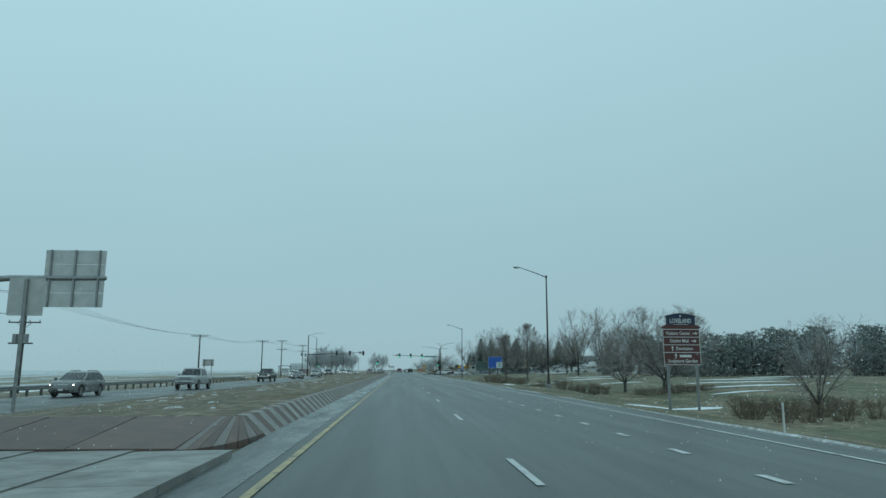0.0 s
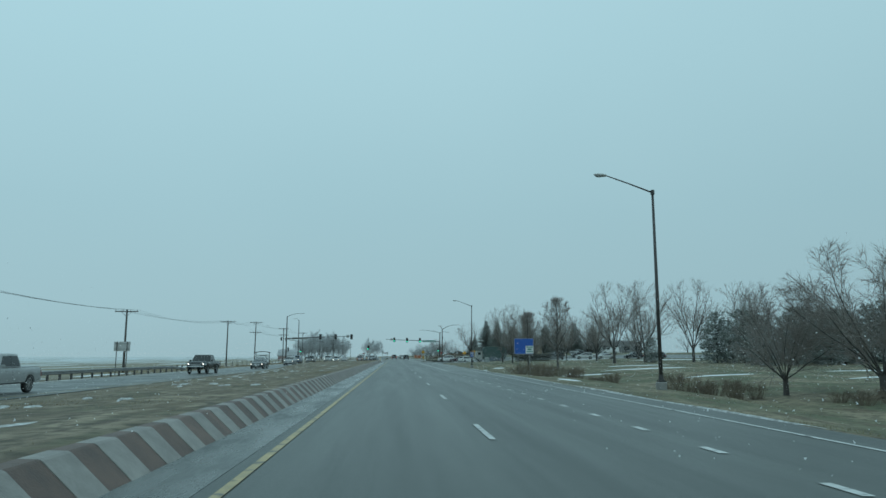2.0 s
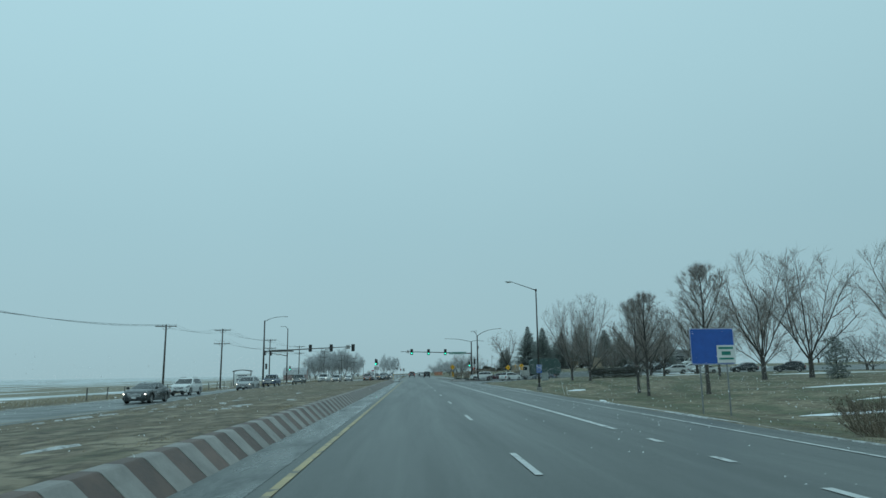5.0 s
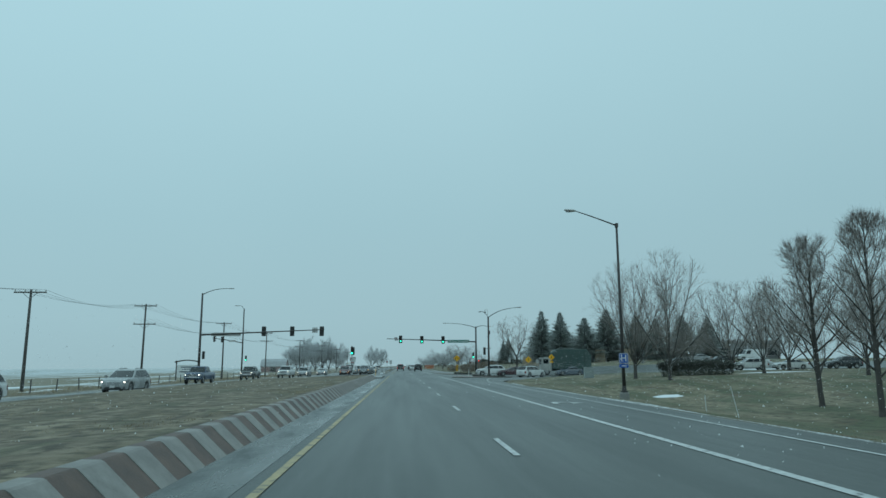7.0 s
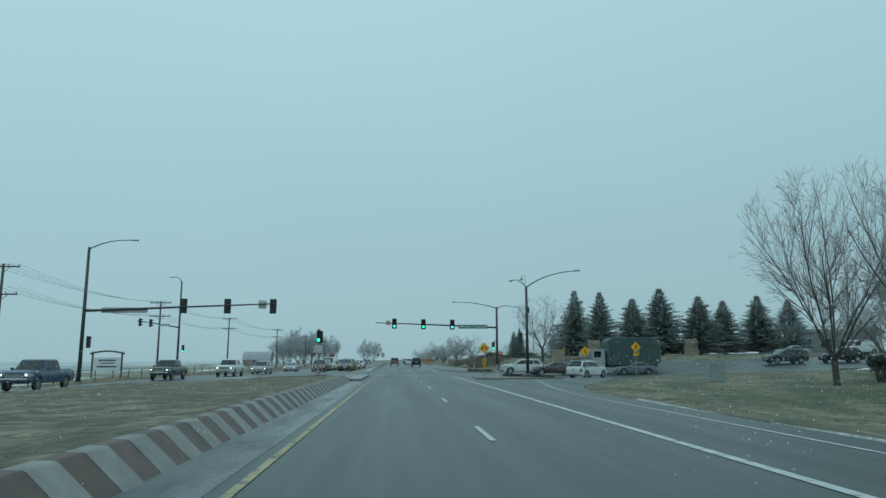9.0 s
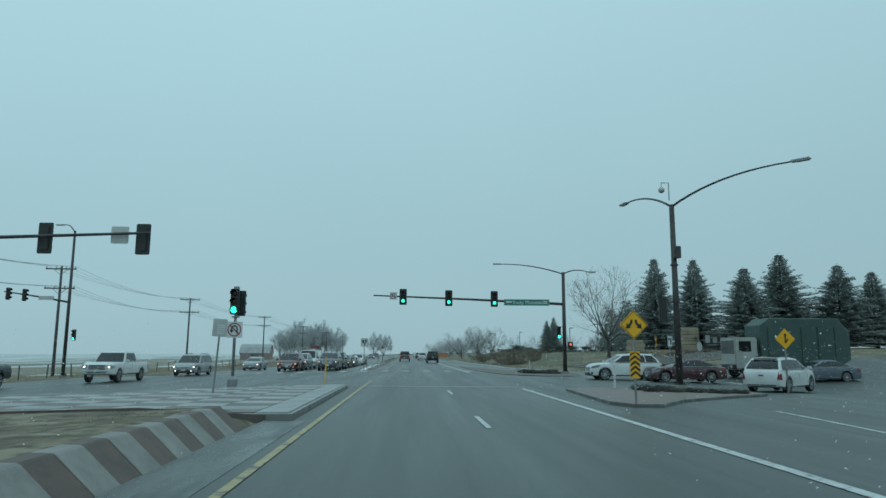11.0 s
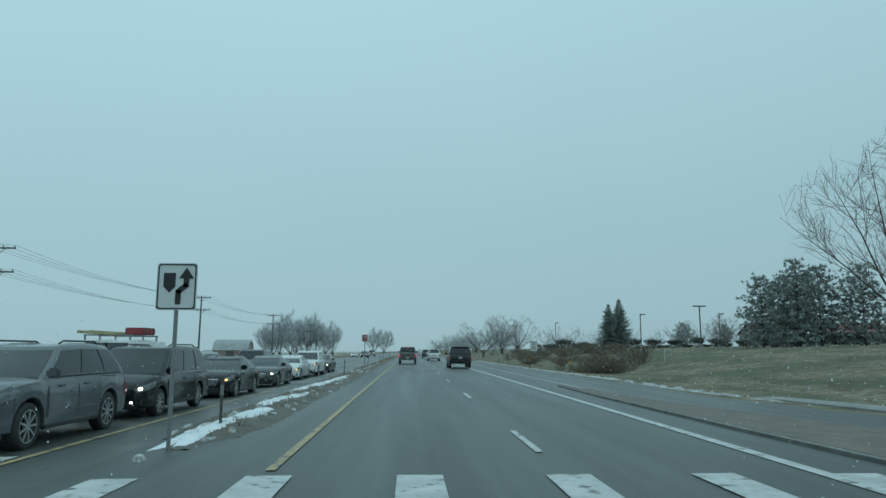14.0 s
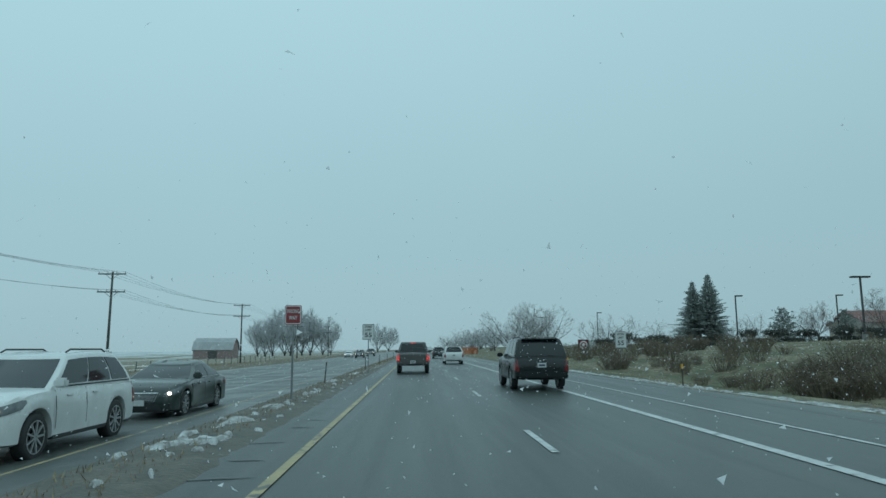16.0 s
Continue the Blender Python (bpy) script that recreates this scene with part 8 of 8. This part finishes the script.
# store sign with a round red mark
t = thing("store_sign", "low dark red sign block with a white ring mark", "sign", 27.5, 388, land(27.5, 388))
zc = 2.0 - land(27.5, 388)
bm = bmesh.new()
box(bm, (0, 0, zc), (1.7, 0.4, 1.75), bevel=0.04)
w = part("panel", bm, mat("dark_red_panel", (0.16, 0.03, 0.03), (0.12, 0.025, 0.025), 0.5, 1.5), t)
for r, m, yy in ((0.66, SIGN_WHITE, -0.22), (0.46, SIGN_RED, -0.24), (0.27, SIGN_WHITE, -0.26)):
    bm = bmesh.new()
    bmesh.ops.create_cone(bm, cap_ends=True, segments=24, radius1=r, radius2=r, depth=0.03, matrix=pose(0, yy, zc, 90))
    part("ring_mark", bm, m, w)
bm = bmesh.new()
box(bm, (1.95, 0, zc - 0.05), (2.1, 0.35, 1.5), bevel=0.03)
p2 = part("side_panel", bm, mat("pale_green_panel", (0.36, 0.40, 0.37), (0.30, 0.34, 0.31), 0.6, 1.5), t)
for i in range(4):
    bm = bmesh.new()
    box(bm, (1.95, -0.18, zc + 0.42 - 0.3 * i), (1.7, 0.012, 0.11))
    part("writing_bar", bm, SIGN_WHITE, p2)
bm = bmesh.new()
box(bm, (1.0, 0, (zc - 0.9) / 2), (4.2, 0.6, zc - 0.9 + 0.2), bevel=0.03)
part("plinth", bm, STONE, t)

# orange construction screen far along the road
t = thing("construction_fence", "orange mesh construction fence at the roadside", "fence", 13.5, 452, land(13.5, 452))
for i in range(5):
    bm = bmesh.new()
    box(bm, (-2 + i, 0, 0.9), (0.08, 0.08, 1.9))
    part("post", bm, WOOD, t)
bm = bmesh.new()
for i in range(9):
    box(bm, (0, -0.05, 0.25 + 0.2 * i), (4.2, 0.02, 0.10))
for i in range(22):
    box(bm, (-2.1 + 0.2 * i, -0.05, 1.05), (0.06, 0.022, 1.7))
part("mesh", bm, ORANGE, t)

# field fence
fence = thing("field_fence", "wire fence on thin wooden posts along the field", "fence", 0, 0, 0)
me_p = bpy.data.meshes.new("post")
bm = bmesh.new()
tube(bm, [(0, 0, -0.2), (0, 0, 1.15)], 0.055, 6)
bm.to_mesh(me_p)
bm.free()
me_p.materials.append(WOOD)
for i in range(64):
    y = 150 + 4.4 * i
    ob = link_mesh("post", me_p, None, fence)
    ob.matrix_basis = pose(-31.0, y, land(-31.0, y), 0, 4 * math.sin(i * 2.1), 0)
for z in (0.45, 0.75, 1.05):
    bm = bmesh.new()
    tube(bm, [(-31.0, 150 + 8.8 * i, land(-31.0, 150 + 8.8 * i) + z) for i in range(33)], 0.008, 3, False)
    part("wire", bm, STEEL, fence)


# ---- snow, grass and small stuff ----------------------------------------
def ridge_half(y):
    """Half the width of the narrow median's soil ridge."""
    return 0.35 + 0.62 * smooth(249.4, 253.5, y) + 0.12 * noise.noise((y * 0.45, 3.0, 1.0)) + 0.07 * noise.noise((y * 1.6, 8.0, 1.0))


def ridge(x, y):
    """The lumpy top of the narrow median north of the junction."""
    q = (x + 3.8) / ridge_half(y)
    body = max(0.0, 1 - q * q)
    lump = 0.055 * noise.noise((x * 2.1, y * 1.5, 2)) + 0.045 * noise.noise((x * 5.5, y * 4.2, 5))
    return land(x, y) - 0.02 + (0.03 + 0.11 * smooth(249.4, 253.5, y)) * body + lump * min(1.0, 2.2 * body)


def patch(v, f, cx, cy, rx, ry, seed, rise=0.05, turn=0.0, n=18, ground=land):
    """A lens of old snow with a ragged edge."""
    rings = 3
    base = len(v)
    v.append((cx, cy, ground(cx, cy) + rise))
    ct, st = math.cos(turn), math.sin(turn)
    for r in range(1, rings + 1):
        q = r / rings
        for i in range(n):
            a = 2 * math.pi * i / n
            w = 1 + 0.55 * noise.noise((math.cos(a) * 1.7 + seed, math.sin(a) * 1.7, seed * 1.3)) + 0.40 * noise.noise((math.cos(a) * 6, math.sin(a) * 6 + seed, 2.0))
            dx, dy = rx * q * w * math.cos(a), ry * q * w * math.sin(a)
            x, y = cx + dx * ct - dy * st, cy + dx * st + dy * ct
            v.append((x, y, ground(x, y) + rise * (1 - q * q) + (0.012 if r < rings else -0.03) + 0.015 * noise.noise((x * 3, y * 3, seed))))
    for i in range(n):
        f.append((base, base + 1 + i, base + 1 + (i + 1) % n))
    for r in range(rings - 1):
        for i in range(n):
            a, b = base + 1 + r * n + i, base + 1 + r * n + (i + 1) % n
            f.append((a, a + n, b + n, b))


v, f = [], []
for cx, cy, rx, ry, tn in ((20.6, 169.5, 1.7, 1.1, 0.1), (52, 224 - 6, 6.0, 1.6, 0.1), (47, 214.5, 4.5, 0.9, 0.1), (13.1, 84, 0.5, 2.3, 0.2), (17.0, 47.5, 1.6, 2.0, 0.5), (19.8, 46.0, 2.2, 1.1, 0.2),
                           (46, 94, 6.0, 0.8, -0.5), (40, 82, 7.0, 0.7, -0.2), (36, 70, 6, 0.5, -0.2), (31, 97, 3.2, 0.6, -0.3), (58, 100, 9, 0.9, -0.2), (30, 60, 3.0, 0.4, -0.1),
                           (24, 118, 4, 0.6, -0.2), (33, 124, 6, 0.7, -0.2), (38, 140, 6, 0.8, 0.0), (60, 178, 9, 1.2, 0.0), (44, 195, 5, 1.0, 0.1), (12.6, 128, 0.2, 0.5, 0.1),
                           (12.0, 249.5, 1.2, 0.6, 0.3)):
    patch(v, f, cx, cy, rx, ry, cx * 0.37 + cy * 0.11, 0.06, tn)
rng = random.Random(3)
v2, f2 = [], []
for i in range(70):
    cy = 251 + 1.3 * i + rng.uniform(-0.6, 0.6)
    patch(v2, f2, -3.35 + rng.gauss(0, 0.2), cy, rng.uniform(0.03, 0.09), rng.uniform(0.06, 0.3), i * 1.9, 0.025, rng.uniform(-0.4, 0.4), ground=ridge)
for i, (cx, cy, rx, ry) in enumerate(((-3.9, 251.6, 0.42, 1.5), (-3.7, 254.8, 0.32, 1.2), (-4.0, 259.0, 0.42, 1.6), (-3.7, 260.6, 0.28, 1.3), (-4.2, 266.4, 0.34, 2.0), (-3.95, 268.6, 0.36, 2.4), (-3.85, 271.2, 0.26, 2.4), (-3.70, 274.2, 0.17, 2.4), (-3.62, 276.8, 0.10, 1.6), (-3.95, 285.4, 0.26, 0.7), (-3.5, 285.8, 0.2, 0.5), (-3.82, 288.8, 0.20, 0.9), (-3.78, 292.4, 0.24, 0.7), (-3.6, 298.0, 0.12, 1.0), (-3.9, 306.0, 0.16, 1.2), (-3.7, 316.0, 0.14, 1.4))):
    # whiter and longer at the near end of the strip, dirty further on
    if cy < 280:
        patch(v, f, cx, cy, rx * 0.95, ry * 1.25, i * 1.37, 0.04, -0.06, 44, ridge)
    else:
        patch(v2, f2, cx, cy, rx, ry, i * 1.37, 0.04, -0.06, 44, ridge)
    for k in range(6):
        patch(v2, f2, cx + rng.gauss(0, rx), cy + rng.gauss(0, ry * 0.9), rng.uniform(0.04, 0.12), rng.uniform(0.08, 0.35), i + k * 3.3, 0.05, rng.uniform(-0.5, 0.5), ground=ridge)
for i in range(150):
    cy = 262 + 0.62 * i + rng.uniform(-0.5, 0.5)
    patch(v2, f2, 10.95 + 0.9 * (1 - smooth(262, 330, cy)) + rng.gauss(0, 0.16), cy, rng.uniform(0.04, 0.22), rng.uniform(0.15, 0.9), i * 2.3, 0.05, rng.uniform(-0.3, 0.3))
for i in range(110):
    patch(v2, f2, rng.uniform(-14.5, -5), rng.uniform(20, 125), rng.uniform(0.04, 0.22), rng.uniform(0.1, 0.7), i * 0.7, 0.02, rng.uniform(-0.6, 0.6))
tagged(raw("slush_lumps", v2, f2, SLUSH, smooth=True), "small lumps of dirty slush along the road edges", "snow", kind="stuff")
for i in range(40):
    patch(v, f, rng.uniform(-60, -33), rng.uniform(60, 420), rng.uniform(0.6, 3), rng.uniform(1.5, 9), i * 0.9, 0.05)
ob = tagged(raw("snow_patches", v, f, SNOW, smooth=True), "patches of old melting snow on the grass", "snow", kind="stuff")


def windrow(y0, y1, x_of, w, seed):
    """A thin ragged line of slush along a road edge."""
    v, f = [], []
    n = int((y1 - y0) / 0.3)
    for i in range(n + 1):
        y = y0 + (y1 - y0) * i / n
        g = max(0.0, noise.noise((y * 0.11, seed, 0)) + 0.42)
        ww = w * g * (0.7 + 0.6 * abs(noise.noise((y * 0.7, seed, 4))))
        xc = x_of(y) + 0.12 * noise.noise((y * 0.4, seed, 9)) + 0.10 * noise.noise((y * 1.7, seed, 3))
        for s, hh in ((-1, -0.03), (-0.4, 0.035 * g), (0.35, 0.05 * g), (1, -0.03)):
            x = xc + s * ww
            v.append((x, y, land(xc, y) + 0.015 + hh + 0.02 * noise.noise((x * 4, y * 4, seed)) * g))
    for i in range(n):
        for k in range(3):
            a = i * 4 + k
            f.append((a, a + 1, a + 5, a + 4))
    return v, f


for nm, y0, y1, fn, w in (("slush_line", -20, 178, lambda y: 9.80, 0.15), ("slush_line", 264, 345, lambda y: 10.75 + 0.9 * (1 - smooth(262, 330, y)), 0.26), ("slush_line", -20, 200, lambda y: -25.6, 0.30)):
    v, f = windrow(y0, y1, fn, w, y0 * 0.13 + w)
    tagged(raw(nm, v, f, SLUSH, smooth=True), "ragged line of dirty slush at the road edge", "snow", kind="stuff")

# narrow median north of the junction: a lumpy ridge of soil
v, f = [], []
rows = [249.6 + 0.22 * i for i in range(360)] + [328.8 + 1.4 * i for i in range(105)]
cols = 11
for y in rows:
    hw = ridge_half(y)
    for k in range(cols):
        q = 2 * k / (cols - 1) - 1
        x = -3.8 + q * hw
        v.append((x, y, ridge(x, y)))
for i in range(len(rows) - 1):
    for k in range(cols - 1):
        a = i * cols + k
        f.append((a, a + 1, a + cols + 1, a + cols))
tagged(raw("median_strip", v, f, DIRT, smooth=True), "narrow median of wet soil and dead grass", "median", kind="structure")

def tufts(name, label, n, xr, yr, hr, material, seed, bias=1.0, keep=None, ground=land):
    """Many small blades of dead grass."""
    r = np.random.RandomState(seed)
    u = r.rand(n) ** bias
    xs = xr[1] + (xr[0] - xr[1]) * u
    ys = yr[0] + (yr[1] - yr[0]) * r.rand(n)
    hs = hr[0] + (hr[1] - hr[0]) * r.rand(n) ** 2
    an, ln = r.rand(n) * 6.283, r.randn(n, 2) * 0.35
    v, f = [], []
    for x, y, h, a, (lx, ly) in zip(xs.tolist(), ys.tolist(), hs.tolist(), an.tolist(), ln.tolist()):
        if keep and not keep(x, y):
            continue
        z = ground(x, y) - 0.03
        c, s = math.cos(a) * 0.013, math.sin(a) * 0.013
        k = len(v)
        v += [(x - c, y - s, z), (x + c, y + s, z), (x + lx * h, y + ly * h, z + h)]
        f.append((k, k + 1, k + 2))
    return tagged(raw(name, v, f, material), label, "grass", kind="stuff")


tufts("dry_grass", "dead straw-coloured grass on the median", 100000, (-15.8, -4.2), (17, 199), (0.015, 0.06), STRAW, 1, 1.7)
tufts("dry_grass", "winter grass with green and straw blades on the verge", 70000, (30, 10.0), (5, 200), (0.02, 0.09), GREENISH, 2, 1.6, lambda x, y: not paved(x, y))
tufts("dry_grass", "winter grass on the bank past the junction", 70000, (44, 11.6), (248, 350), (0.02, 0.12), GREENISH, 3, 1.4, lambda x, y: not paved(x, y) and x > 12 + 6 * (1 - smooth(248, 266, y)))
tufts("dry_grass", "tall dead grass along the field fence", 40000, (-44, -26.5), (120, 400), (0.08, 0.40), STRAW, 4, 0.8)
tufts("dry_grass", "dead grass on the narrow median", 12000, (-4.45, -3.3), (251, 400), (0.05, 0.15), STRAW, 5, 1.0, ground=ridge)

# mulch bed below the stone wall
bed = sheet("planting_bed", 17.5, 36, 246.5, 260.5, mat("wet_mulch", (0.135, 0.112, 0.088), (0.080, 0.070, 0.060), 0.8, 0.8, 0.9, 14), 0.075, 12, 8)
tagged(bed, "brown mulch bed below the stone wall", "planting bed", kind="structure")
# rocks at the corner planting
v, f = [], []
rng = random.Random(12)
for i in range(900):
    x, y = rng.uniform(18, 36), 249 + 10.5 * rng.random() ** 0.8
    s = rng.uniform(0.05, 0.20)
    k = len(v)
    for d in ((1, 0, 0), (-1, 0, 0), (0, 1, 0), (0, -1, 0), (0, 0, 1), (0, 0, -0.6)):
        v.append((x + d[0] * s * rng.uniform(0.7, 1.2), y + d[1] * s * rng.uniform(0.7, 1.2), land(x, y) + 0.09 + d[2] * s * 0.6))
    for a, b, c in ((0, 2, 4), (2, 1, 4), (1, 3, 4), (3, 0, 4), (2, 0, 5), (1, 2, 5), (3, 1, 5), (0, 3, 5)):
        f.append((k + a, k + b, k + c))
tagged(raw("rock_bed", v, f, ROCK), "bed of loose grey rocks below the stone wall", "rocks", kind="stuff")

# snow in the air: loose flakes over the road, thick snowfall further off
def flakes(name, label, n, xr, yr, zr, size, seed, clear=None):
    r = np.random.RandomState(seed)
    c = np.stack([r.uniform(*xr, n), r.uniform(*yr, n), r.uniform(*zr, n)], 1)
    if clear:
        c = c[(np.abs(c[:, 0]) > clear) | (np.abs(c[:, 2] - 1.5) > clear) | (c[:, 1] > 276)]
    m = len(c)
    tri = r.normal(0, 1, (m, 3, 3))
    tri -= tri.mean(1, keepdims=True)
    tri /= np.linalg.norm(tri, axis=2, keepdims=True)
    v = (c[:, None, :] + tri * (size[0] + (size[1] - size[0]) * r.rand(m, 1, 1))).reshape(-1, 3)
    me = bpy.data.meshes.new(name)
    me.vertices.add(3 * m)
    me.vertices.foreach_set("co", v.astype(np.float32).ravel())
    me.loops.add(3 * m)
    me.loops.foreach_set("vertex_index", np.arange(3 * m, dtype=np.int32))
    me.polygons.add(m)
    me.polygons.foreach_set("loop_start", np.arange(0, 3 * m, 3, dtype=np.int32))
    me.update()
    me.validate()
    return tagged(link_mesh(name, me, FLAKE), label, "snow", kind="stuff")


flakes("falling_snow", "light snow flakes falling over the road", 80000, (-34, 34), (4, 345), (0.05, 1.9), (0.009, 0.020), 8, 3.0)
flakes("falling_snow", "thin snowfall over the verges and fields", 40000, (-45, 60), (30, 420), (0.2, 5.0), (0.016, 0.032), 9, 12.0)
